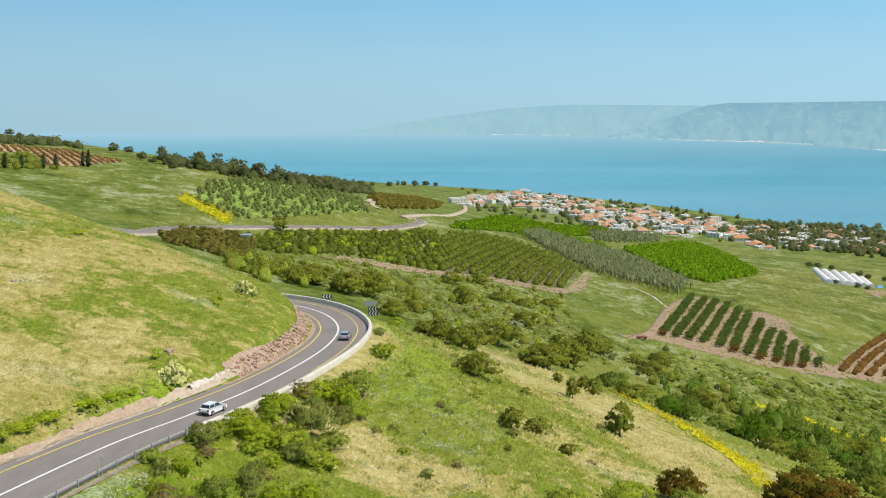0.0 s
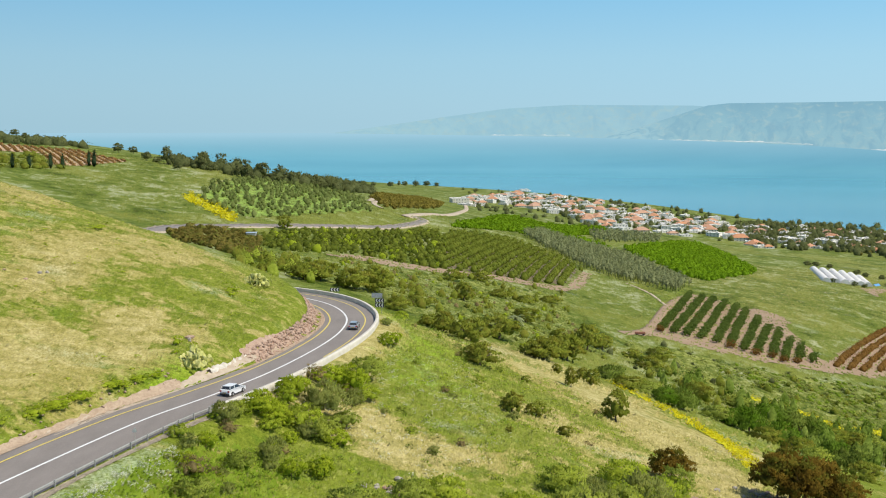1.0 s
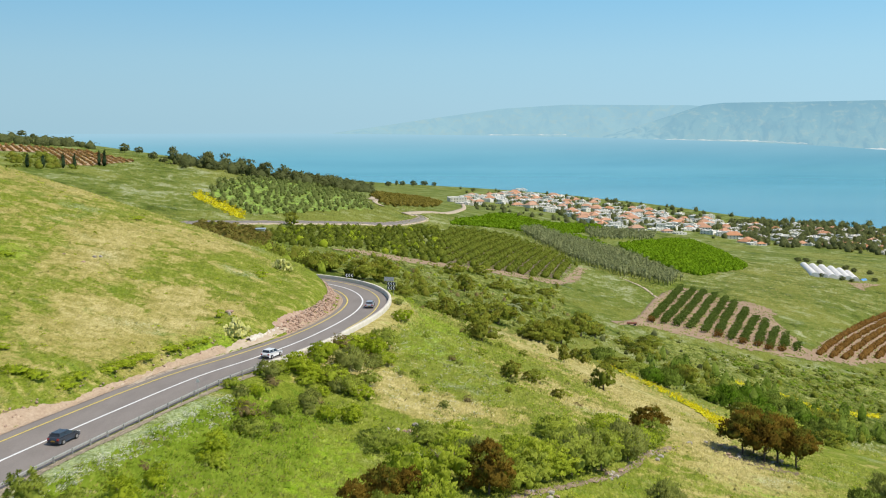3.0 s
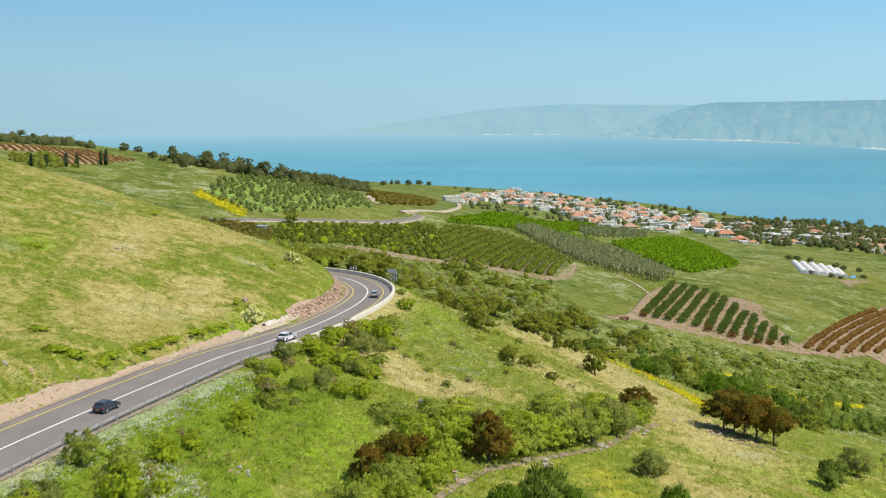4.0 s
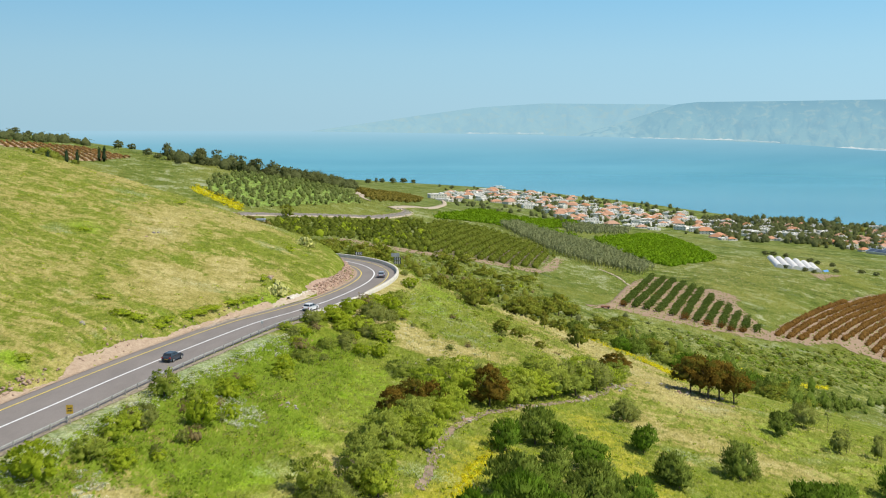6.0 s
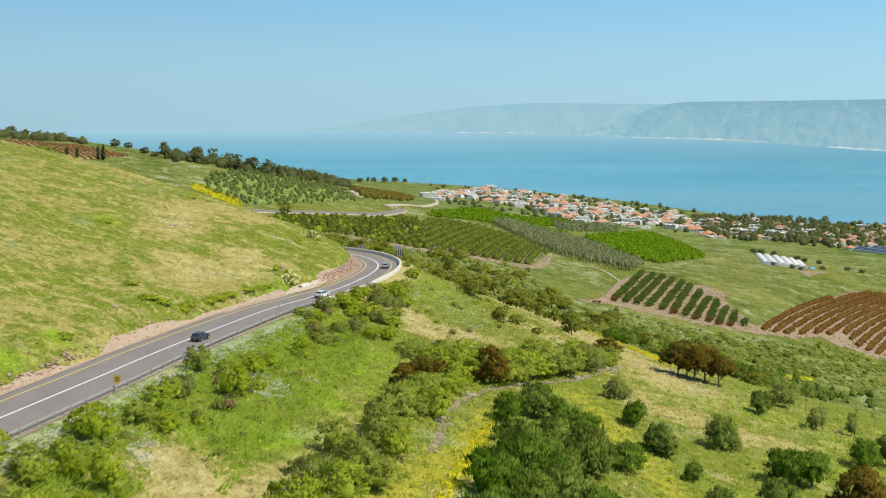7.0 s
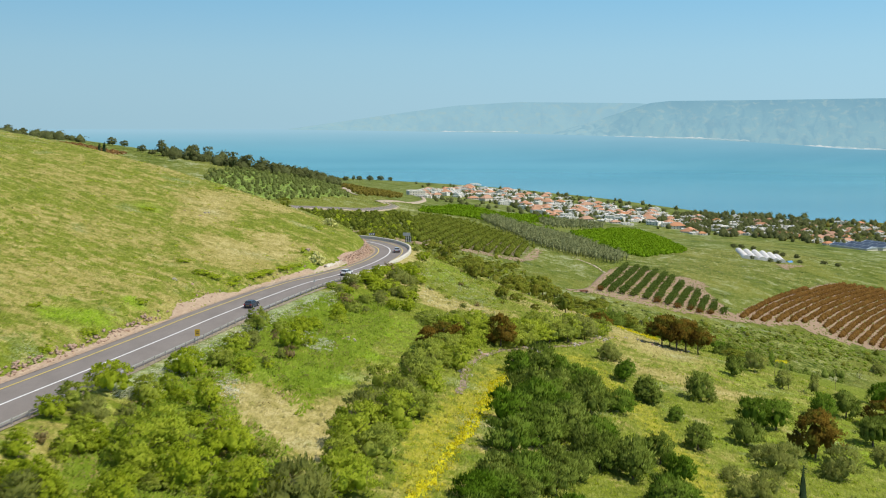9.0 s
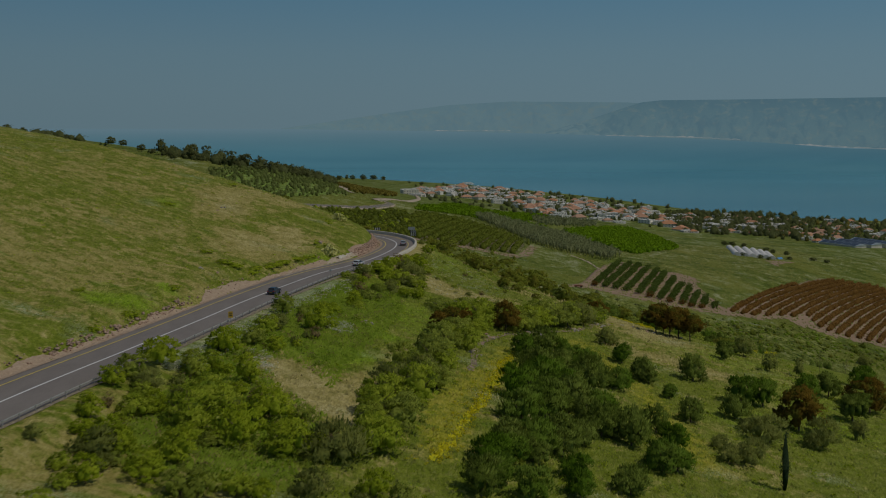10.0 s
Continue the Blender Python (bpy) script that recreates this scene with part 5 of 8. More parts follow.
for (stand, kind), rows in ((k.split(":"), v) for k, v in STANDS.items()):
    for k, (x, y, w, h) in enumerate(rows):
        sort = kind
        if kind == "shrub" and y > 240:
            sort, h = ("pine", "olive", "shrub", "pine")[k % 4], h * (1.25, 0.95, 0.85, 1.05)[k % 4]
        elif kind == "leafy" and k % 3 == 1:
            sort = "shrub"
        elif kind in ("leafy", "shrub") and k % 7 == 2:
            sort = "greybush"
        plant(sort, x, y, w, h, stand.replace("_", " "))

# ---------------------------------------------------------------- orchards and groves, planted in rows


def rows_in(outline, direction, row_gap, tree_gap, rng, shift=0.35):
    """Places of trees in straight rows inside an outline."""
    p = np.array(outline, float)
    d = np.array(direction, float)
    d /= np.hypot(*d)
    e = np.array([-d[1], d[0]])
    c = p.mean(0)
    a, b = (p - c) @ d, (p - c) @ e
    out = []
    for r in np.arange(b.min(), b.max(), row_gap):
        s = np.arange(a.min(), a.max(), tree_gap) + rng.uniform(0, tree_gap)
        q = c + s[:, None] * d + r * e + rng.normal(size=(len(s), 2)) * shift
        out.append(q[inside(outline, q[:, 0], q[:, 1])])
    return np.concatenate(out)


def joined_crowns(name, places, width, height, kind_shape, material, label, category, leaves=70, leaf=0.9, seed=1, vary=0.25, trunk=0.0, drop=0.0, heart=0.8):
    """Many small far-off crowns in one mesh."""
    rng = np.random.default_rng(seed)
    sets = []
    for k in range(5):
        p, q = crown_points(rng, 9, max(4, leaves // 9), kind_shape, trunk, 0.22)
        sets.append((p, q, *crown_heart(rng, kind_shape, trunk, 4, 7, max(heart, 0.1))))
    places = places[along(ROAD, places[:, 0], places[:, 1])[1] > 10.5]
    z = surface(places[:, 0], places[:, 1])
    if drop:
        keep = rng.uniform(size=len(places)) > drop
        places, z = places[keep], z[keep]
    vs, ts, ns, base = [], [], [], 0
    for (x, y), zz in zip(places, z):
        p, q, hv, hf = sets[rng.integers(5)]
        s = rng.uniform(1 - vary, 1 + vary)
        a = rng.uniform(0, 6.283)
        c, sn = math.cos(a), math.sin(a)
        size = np.array([width * s, width * s, height * s * rng.uniform(0.85, 1.15)])
        turn = np.array([[c, sn, 0], [-sn, c, 0], [0, 0, 1]])
        w, hw = (p * size) @ turn + [x, y, zz - 0.1], (hv * size) @ turn + [x, y, zz - 0.1]
        v, t = cards(w, q, leaf, leaf * 0.62, rng)
        ns.append(np.repeat(soft_normals(w, (x, y, zz), height) + 0.45 * q @ turn if heart else 0.4 * q + [0.1, -0.1, 1.2], 4, axis=0))
        vs.append(v)
        ts.append(t + base)
        base += len(v)
        if heart:
            vs.append(hw)
            ts.append(hf + base)
            ns.append(soft_normals(hw, (x, y, zz), height) - [0, 0, 0.2])
            base += len(hw)
        if trunk:
            v, t = tube([(x, y, zz - 0.4), (x, y, zz + height * (trunk + 0.2))], [0.16 * width / 4, 0.1 * width / 4], 4)
            ns.append(v - [x, y, 0] + [0, 0, -zz])
            vs.append(v)
            ts.append(t + base)
            base += len(v)
    me = mesh_from(name, np.concatenate(vs), np.concatenate(ts), material)
    me.normals_split_custom_set_from_vertices(np.concatenate(ns).tolist())
    return tagged(new(name, me), label, category, kind="stuff")


orng = np.random.default_rng(11)
ORCHARD_ROWS = [(120.0, 561.1, 176.7, 730.4), (127.7, 562.1, 182.9, 719.6), (135.2, 562.7, 189.6, 714.1), (142.1, 558.1, 195.0, 704.1), (149.5, 554.1, 197.8, 686.1), (154.9, 547.0, 199.4, 669.5), (161.6, 543.2, 200.2, 645.0), (167.6, 539.3, 200.1, 623.2), (175.7, 538.8, 202.3, 610.0), (180.4, 532.9, 202.7, 590.4), (189.4, 537.0, 205.1, 577.9), (199.5, 545.2, 207.2, 560.7)]
mango_sets = []
for k in range(4):
    r = np.random.default_rng(40 + k)
    p, axes, face, hv, hf, hn = sprigs(r, "dome", 28, 12, 0.12)
    size = np.array([6.4, 6.4, 4.6])
    v, t = cards(p * size, face, 0.56, 0.32, r, axes)
    v, t = np.concatenate([v, hv * size]), np.concatenate([t, hf + len(v)])
    mango_sets.append((mesh_from("crown", v, t, MAT["leaf_row"]), mesh_from("crown", v, t, MAT["leaf_young"]), trunk_mesh(r, 3.0, 4.0, 0.14, 3, MAT["bark"], 0.7)))
for k, (x0, y0, x1, y1) in enumerate(ORCHARD_ROWS):
    count = max(2, int(math.hypot(x1 - x0, y1 - y0) / 4.5))
    for j in range(count):
        f = (j + 0.5) / count
        x, y = x0 + (x1 - x0) * f + orng.normal() * 0.3, y0 + (y1 - y0) * f + orng.normal() * 0.3
        green, rusty, stem = mango_sets[orng.integers(4)]
        tree = new("orchard_tree")
        tree.location = (x, y, float(surface(np.array([x]), np.array([y]))[0]))
        s = orng.uniform(0.92, 1.1)
        tree.rotation_euler, tree.scale = (0, 0, orng.uniform(0, 6.283)), (s, s, s * orng.uniform(0.85, 1.1))
        first = j < 1 and orng.uniform() < 0.3 or orng.uniform() < 0.012
        for nm, me in (("trunk", stem), ("crown", rusty if first else green)):
            c = new(nm, me)
            c.parent = tree
        tagged(tree, "rusty young orchard tree in a row on red soil" if first else "dark green orchard tree in a row on red soil", "tree", "orchard rows on red soil")

DOWNHILL = (0.35, -0.94)
RED_FIELD = [(210.0, 548.0), (220.0, 548.0), (234.0, 552.0), (257.0, 574.0), (273.0, 586.0), (289.0, 604.0), (287.0, 585.0), (285.0, 566.0), (294.0, 559.0), (318.0, 563.0), (345.0, 562.0), (374.0, 588.0), (474.0, 800.0), (458.0, 834.0), (435.0, 833.0), (398.0, 820.0), (303.0, 697.0), (250.0, 616.0)]


def curved_rows(outline, start, heading, bend, row_gap, tree_gap, rows, rng, shift):
    """Places of trees in rows that bend together, side by side, inside an outline."""
    s = np.arange(-180.0, 420.0, tree_gap)
    a = np.radians(heading + bend * s)
    line = np.array(start) + np.stack([np.cumsum(np.cos(a)), np.cumsum(np.sin(a))], 1) * tree_gap
    line += np.array(start) - line[np.argmin(np.abs(s))]
    side = np.stack([np.sin(a), -np.cos(a)], 1)
    q = np.concatenate([line + side * row_gap * k + rng.normal(size=line.shape) * shift for k in range(rows)])
    return q[inside(outline, q[:, 0], q[:, 1])]


red_rows = curved_rows(RED_FIELD, (214.1, 549.0), 60.5, -0.027, 6.4, 2.9, 26, orng, 0.22)
joined_crowns("orchard_rows", red_rows, 4.7, 3.5, "dome", MAT["leaf_young"], "rows of young rust-brown orchard trees on red soil", "orchard", 18, 0.75, 3, 0.22, 0.0, 0.02, 0.95)
joined_crowns("orchard_rows", rows_in(ORCHARD_B, (0.18, 0.98), 7.4, 6.2, orng, 0.3), 6.3, 4.8, "dome", MAT["leaf_mango"], "dense dark green orchard in straight rows", "orchard", 18, 0.95, 4, 0.14, 0.0, 0.0, 0.98)
ORCHARD_A = [(-106.5, 588.5), (-87.9, 505.2), (-68.6, 552.1), (-53.5, 587.5), (-28.1, 598.5), (-5.2, 616.6), (2.1, 779.3), (-6.9, 833.2), (-42.9, 744.5), (-70.0, 689.4), (-98.8, 631.1)]
joined_crowns("orchard_rows", rows_in(ORCHARD_A, (0.9, 0.35), 8.2, 6.2, orng, 0.8), 5.8, 3.4, "dome", MAT["leaf_mango"], "dark green orchard beside a dirt track", "orchard", 18, 1.0, 5, 0.3, 0.0, 0.0, 0.95)
joined_crowns("orchard_rows", rows_in(ORCHARD_A, (0.9, 0.35), 12, 11, orng, 3.0), 5.8, 3.4, "dome", MAT["leaf_leafy"], "bright green young trees among a dark orchard", "orchard", 18, 1.0, 15, 0.35, 0, 0.55, 0.95)
joined_crowns("olive_rows", rows_in([(85.1, 1110.6), (93.4, 973.5), (117.9, 840.6), (142.4, 795.4), (169.9, 741.8), (192.5, 798.8), (192.6, 886.2), (184.6, 1068.2), (139.1, 1181.1), (115.4, 1240.5)], DOWNHILL, 8.0, 6.0, orng, 0.5), 6.8, 8.0, "round", MAT["leaf_silver"], "grey-green grove of tall palms in rows", "grove", 54, 1.25, 6, 0.2, 0.34, 0.0, 0.5)
joined_crowns("orchard_rows", rows_in([(214.6, 1231.8), (355.0, 1563.4), (392.3, 1593.2), (356.3, 1261.5), (310.1, 1012.8), (290.7, 961.0), (219.3, 856.3), (211.0, 881.2), (207.9, 1082.5)], DOWNHILL, 7.8, 6.4, orng, 0.5), 6.6, 4.4, "dome", MAT["leaf_citrus"], "bright green orchard planted close", "orchard", 18, 1.3, 7, 0.2, 0.0, 0.0, 0.95)
joined_crowns("orchard_rows", rows_in([(7.9, 960.2), (87.6, 1603.9), (126.4, 1715.2), (148.4, 1552.5), (264.8, 1762.9), (268.9, 1639.8), (159.7, 1297.4), (188.4, 1251.1), (193.0, 1154.0), (167.3, 1151.8), (141.5, 1202.3), (101.0, 1190.9), (54.6, 1049.6), (7.4, 901.7)], (0.3, 0.95), 11.0, 7.0, orng, 0.4), 5.5, 4.2, "round", MAT["leaf_citrus"], "rows of bright green orchard trees below the village", "orchard", 9, 1.6, 8, 0.25, 0.0, 0.0, 0.95)
joined_crowns("olive_rows", rows_in([(211.3, 1515.8), (269.7, 1617.8), (352.1, 1673.0), (309.7, 1489.2), (228.5, 1324.9), (185.7, 1280.3)], DOWNHILL, 13.0, 13.0, orng, 0.6), 7.0, 8.0, "round", MAT["leaf_silver"], "grey-green trees in an open grid below the village", "grove", 60, 1.7, 9, 0.2, 0.2)
joined_crowns("olive_grove", rows_in([(-174.0, 723.8), (-189.5, 822.2), (-175.4, 962.6), (-126.6, 1033.7), (-82.1, 1039.5), (-61.5, 865.0), (-79.9, 789.2), (-109.9, 703.8), (-130.0, 658.6), (-149.9, 684.4)], (0.7, 0.7), 8.0, 8.5, orng, 1.6), 4.9, 4.0, "round", MAT["leaf_grove"], "grey-green olive grove on the far hillside", "grove", 36, 1.0, 10, 0.35, 0.08, 0.18)
joined_crowns("orchard_rows", rows_in([(-78.8, 1112.8), (-102.0, 1663.1), (-53.8, 2217.5), (0.3, 1835.1), (-10.7, 1317.8), (-45.3, 976.2), (-57.3, 954.9)], (0.8, 0.6), 13.0, 9.0, orng, 0.5), 8.0, 4.0, "round", MAT["leaf_amber"], "amber-green orchard rows on the far hillside", "orchard", 18, 2.2, 12)
joined_crowns("vineyard_rows", rows_in([(-393.0, 882.3), (-394.1, 919.0), (-379.9, 946.3), (-347.4, 993.4), (-326.1, 962.0), (-285.5, 931.1), (-282.4, 909.1), (-283.4, 819.8), (-298.9, 789.2), (-342.3, 877.3), (-358.6, 834.5), (-361.1, 809.0)], (0.45, -0.89), 7.0, 4.0, orng, 0.3), 3.6, 1.7, "round", MAT["leaf_russet"], "rust-brown planted rows on the far ridge", "orchard", 18, 1.2, 13)
joined_crowns("scrub", rows_in([(-135.5, 494.9), (-140.0, 559.7), (-123.2, 582.3), (-104.5, 575.4), (-92.2, 510.8), (-81.4, 426.0), (-89.4, 419.2), (-102.8, 427.2), (-113.1, 422.2)], (1.0, 0.2), 6.0, 5.5, orng, 1.8), 6.0, 2.8, "dome", MAT["leaf_umber"], "thicket of brownish trees beside the lower road", "thicket", 110, 0.9, 14, 0.35)

# ---------------------------------------------------------------- wild scrub and grass
VALLEY_WEEDS = [(128, 480), (152, 514), (168, 505), (200, 515), (234, 533), (258, 552), (284, 537), (330, 542), (382, 566), (350, 500), (262, 462), (215, 452), (190, 437), (160, 446)]
HEDGE = [(80, 385), (98, 386), (115, 379), (136, 371), (140, 330), (196, 399), (186, 432), (160, 428), (143, 438), (123, 448), (98, 452), (84, 420)]
THICKET = [(-57, 350), (-74, 362), (-86, 412), (-75, 452), (-58, 440), (-50, 400), (-48, 368)]
SCRUB_ZONES = [
    # outline, gap between plants, width, height, leaf, share left out
    (HEDGE, 7.5, 7.0, 5.6, "leaf_pine", 0.35),
    (HEDGE, 11.0, 7.0, 4.2, "leaf_olive", 0.5),
    (VALLEY_WEEDS, 9.0, 5.6, 1.8, "leaf_olive", 0.55),
    (VALLEY_WEEDS, 5.0, 4.4, 1.0, "leaf_weed", 0.35),
    (VALLEY_WEEDS, 7.0, 4.0, 1.0, "leaf_grey", 0.5),
    (VALLEY_WEEDS, 20.0, 7.0, 2.6, "leaf_mango", 0.4),
    (THICKET, 8.0, 8.0, 4.2, "leaf_olive", 0.25),
    (THICKET, 13.0, 8.0, 4.6, "leaf_shrub", 0.4),
    ([(-80.7, 478.7), (-66.2, 532.4), (-50.7, 555.7), (-1.7, 588.4), (29.2, 625.4), (77.1, 649.7), (69.7, 559.1), (69.0, 486.5), (41.8, 347.9), (27.0, 334.0), (18.3, 348.7), (-5.0, 340.8), (-16.6, 344.9), (-31.4, 388.0), (-48.5, 387.1), (-60.8, 383.4)], 11.5, 6.4, 3.2, "leaf_olive", 0.6),
    ([(-80.7, 478.7), (-66.2, 532.4), (-50.7, 555.7), (-1.7, 588.4), (29.2, 625.4), (77.1, 649.7), (69.7, 559.1), (69.0, 486.5), (41.8, 347.9), (27.0, 334.0), (18.3, 348.7), (-5.0, 340.8), (-16.6, 344.9), (-31.4, 388.0), (-48.5, 387.1), (-60.8, 383.4)], 10.0, 3.8, 1.5, "leaf_leafy", 0.8),
    ([(-80.7, 478.7), (-66.2, 532.4), (-50.7, 555.7), (-1.7, 588.4), (29.2, 625.4), (77.1, 649.7), (69.7, 559.1), (69.0, 486.5), (41.8, 347.9), (27.0, 334.0), (18.3, 348.7), (-5.0, 340.8), (-16.6, 344.9), (-31.4, 388.0), (-48.5, 387.1), (-60.8, 383.4)], 14.0, 4.2, 2.0, "leaf_grey", 0.75),
    ([(-80.7, 478.7), (-66.2, 532.4), (-50.7, 555.7), (-1.7, 588.4), (29.2, 625.4), (77.1, 649.7), (69.7, 559.1), (69.0, 486.5), (41.8, 347.9), (27.0, 334.0), (18.3, 348.7), (-5.0, 340.8), (-16.6, 344.9), (-31.4, 388.0), (-48.5, 387.1), (-60.8, 383.4)], 17.0, 4.0, 1.7, "leaf_dry", 0.65),
    ([(65.3, 459.8), (89.6, 511.6), (111.1, 525.5), (153.2, 513.0), (188.5, 514.8), (228.3, 526.3), (205.9, 469.6), (168.5, 458.2), (130.5, 452.3), (102.0, 439.4), (61.4, 372.0)], 6.0, 4.4, 1.2, "leaf_grey", 0.82),
    ([(65.3, 459.8), (89.6, 511.6), (111.1, 525.5), (153.2, 513.0), (188.5, 514.8), (228.3, 526.3), (205.9, 469.6), (168.5, 458.2), (130.5, 452.3), (102.0, 439.4), (61.4, 372.0)], 9.0, 5.2, 2.0, "leaf_ridge", 0.8),
    ([(65.3, 459.8), (89.6, 511.6), (111.1, 525.5), (153.2, 513.0), (188.5, 514.8), (228.3, 526.3), (205.9, 469.6), (168.5, 458.2), (130.5, 452.3), (102.0, 439.4), (61.4, 372.0)], 7.0, 3.6, 1.1, "leaf_olive", 0.8),
    ([(143.1, 395.3), (180.0, 412.6), (220.1, 429.8), (238.2, 436.7), (217.2, 392.5), (202.5, 390.3), (162.7, 367.2), (99.9, 260.6)], 6.0, 6.0, 3.8, "leaf_pine", 0.45),
    ([(51.1, 331.7), (93.9, 403.5), (136.4, 429.8), (194.7, 446.1), (120.8, 271.5), (133.8, 355.6), (108.7, 353.5), (73.0, 328.5)], 6.5, 4.6, 2.0, "leaf_olive", 0.6),
    ([(192.2, 508.4), (243.9, 536.9), (279.4, 547.0), (313.3, 544.9), (353.6, 559.1), (324.3, 503.9), (291.1, 498.9), (210.3, 450.4), (159.9, 419.2)], 6.0, 4.4, 1.2, "leaf_grey", 0.85),
    ([(-268.7, 907.5), (-258.8, 962.7), (-223.8, 968.8), (-183.2, 948.6), (-162.4, 978.3), (-133.7, 1002.6), (-109.7, 1089.6), (-92.6, 1363.9), (-179.0, 2544.1), (-260.3, 2598.6), (-147.7, 1108.9), (-175.1, 1056.0), (-205.8, 1037.5), (-253.3, 1072.8)], 14.0, 15.0, 9.0, "leaf_ridge", 0.2),
    ([(-434.5, 989.7), (-439.0, 1032.5), (-415.4, 1050.7), (-413.2, 1106.5), (-387.1, 1114.4), (-363.8, 1053.0), (-384.1, 1027.5), (-395.0, 971.1), (-408.2, 928.5)], 12.0, 13.0, 6.0, "leaf_ridge", 0.15),
    ([(-351.9, 797.7), (-332.6, 849.3), (-292.5, 766.0), (-281.7, 808.1), (-277.5, 795.7), (-294.3, 738.4), (-301.2, 679.8)], 9.0, 9.0, 3.4, "leaf_olive", 0.3),
    ([(61.9, 2167.9), (126.9, 2032.7), (169.0, 1773.2), (179.8, 1607.9), (243.4, 1985.9), (219.0, 2302.2), (157.6, 2527.3), (329.4, 2820.6), (397.8, 2477.2), (531.7, 2471.2), (585.4, 2123.0), (504.7, 1826.8), (391.0, 1810.9), (291.9, 1696.2), (231.9, 1666.0), (181.4, 1545.8), (101.6, 1626.5), (48.8, 1708.5)], 26.0, 11.0, 6.5, "leaf_ridge", 0.79),
    ([(48.3, 2516.9), (186.0, 2969.1), (349.1, 2983.8), (488.1, 2847.5), (619.3, 2498.5), (688.0, 2273.1), (848.8, 2238.9), (943.2, 2230.8), (686.1, 1606.1), (606.9, 1594.5), (510.0, 1620.6), (436.0, 1715.0), (368.8, 1753.1), (286.5, 1719.4), (233.8, 1993.5), (144.2, 2297.9), (52.5, 2128.6)], 24.0, 12.0, 7.5, "leaf_ridge", 0.88),
    ([(66.1, 2195.6), (138.5, 2207.8), (205.5, 1930.9), (244.1, 1752.9), (183.3, 1560.5), (128.4, 1741.2), (54.0, 1518.4)], 24.0, 11.0, 6.0, "leaf_ridge", 0.81),
]
for k, (outline, gap, w, h, leaf, drop) in enumerate(SCRUB_ZONES):
    joined_crowns("scrub", rows_in(outline, (0.8, 0.6), gap, gap, orng, gap * 0.7), w, h, "dome", MAT[leaf], "tangled green scrub filling the valley slopes", "scrub", 54, max(0.45, w * 0.11), 20 + k, 0.55, 0.0, drop, 0.55 if w < 8.5 else 0.8)

VILLAGE_WOOD = [(611.4, 2176.1), (705.6, 2310.8), (848.8, 2238.9), (943.2, 2230.8), (687.1, 1606.4), (606.9, 1594.5), (538.4, 1599.1), (498.7, 1612.5), (511.3, 1781.3)]
def dry_land(q):
    """Keeps the places that stand above the lake."""
    return q[surface(q[:, 0], q[:, 1]) > 1.0]


EAST_WOOD = [(600.0, 1560.0), (640.0, 1470.0), (770.0, 1480.0), (930.0, 1700.0), (1120.0, 2120.0), (1000.0, 2160.0), (860.0, 2080.0), (700.0, 1720.0)]
joined_crowns("trees", dry_land(rows_in(EAST_WOOD, (0.8, 0.6), 19.0, 17.0, orng, 8.0)), 13.0, 8.5, "dome", MAT["leaf_ridge"], "dark garden trees at the eastern end of the village", "trees", 45, 2.0, 44, 0.45, 0.0, 0.35)
joined_crowns("trees", dry_land(rows_in(EAST_WOOD, (0.8, 0.6), 40.0, 44.0, orng, 14.0)), 11.0, 8.0, "dome", MAT["leaf_umber"], "brownish garden trees at the eastern end of the village", "trees", 45, 2.0, 45, 0.45, 0.0, 0.3)
SHORE_WOOD = [(60, 3500), (420, 3400), (760, 2750), (1150, 2350), (980, 2100), (700, 2230), (520, 2560), (300, 3000), (60, 3000)]
joined_crowns("trees", dry_land(rows_in(SHORE_WOOD, (0.8, -0.6), 26.0, 22.0, orng, 12.0)), 14.0, 8.0, "dome", MAT["leaf_ridge"], "dark trees along the lake shore behind the village", "trees", 36, 2.2, 46, 0.5, 0.0, 0.88)
joined_crowns("trees", dry_land(rows_in([(150, 2500), (200, 2950), (400, 2900), (529, 2480), (640, 2240), (540, 1900), (420, 1810), (300, 1780), (240, 1900)], (0.8, 0.6), 30.0, 28.0, orng, 11.0)), 14.0, 8.5, "dome", MAT["leaf_ridge"], "dark garden trees among the houses of the village ridge", "trees", 36, 2.2, 47, 0.45, 0.0, 0.55)
joined_crowns("trees", rows_in(VILLAGE_WOOD, (0.8, 0.6), 20.0, 18.0, orng, 7.0), 15.0, 9.5, "dome", MAT["leaf_ridge"], "dark garden trees between the village houses", "trees", 50, 2.2, 41, 0.4, 0.0, 0.3)

def off_straw(q):
    """Keeps the places clear of the driest grass."""
    return q[growth("dry", q[:, 0], q[:, 1]) < 0.45 + 0.3 * np.sin(q[:, 0] * 1.7 + 2 * np.sin(q[:, 1] * 1.3))]


def drifts(q, share=0.15):
    """Keeps the places that lie in loose drifts."""
    x, y = q[:, 0], q[:, 1]
    return q[np.sin(x * 0.33 + 1.9 * np.sin(y * 0.21)) + np.sin(y * 0.37 + 1.6 * np.sin(x * 0.27)) + 0.5 * np.sin(x * 1.3 + y) > share]


def in_bloom(q):
    """Keeps the places where pale flowers grow."""
    return q[growth("pale", q[:, 0], q[:, 1]) > 0.4]


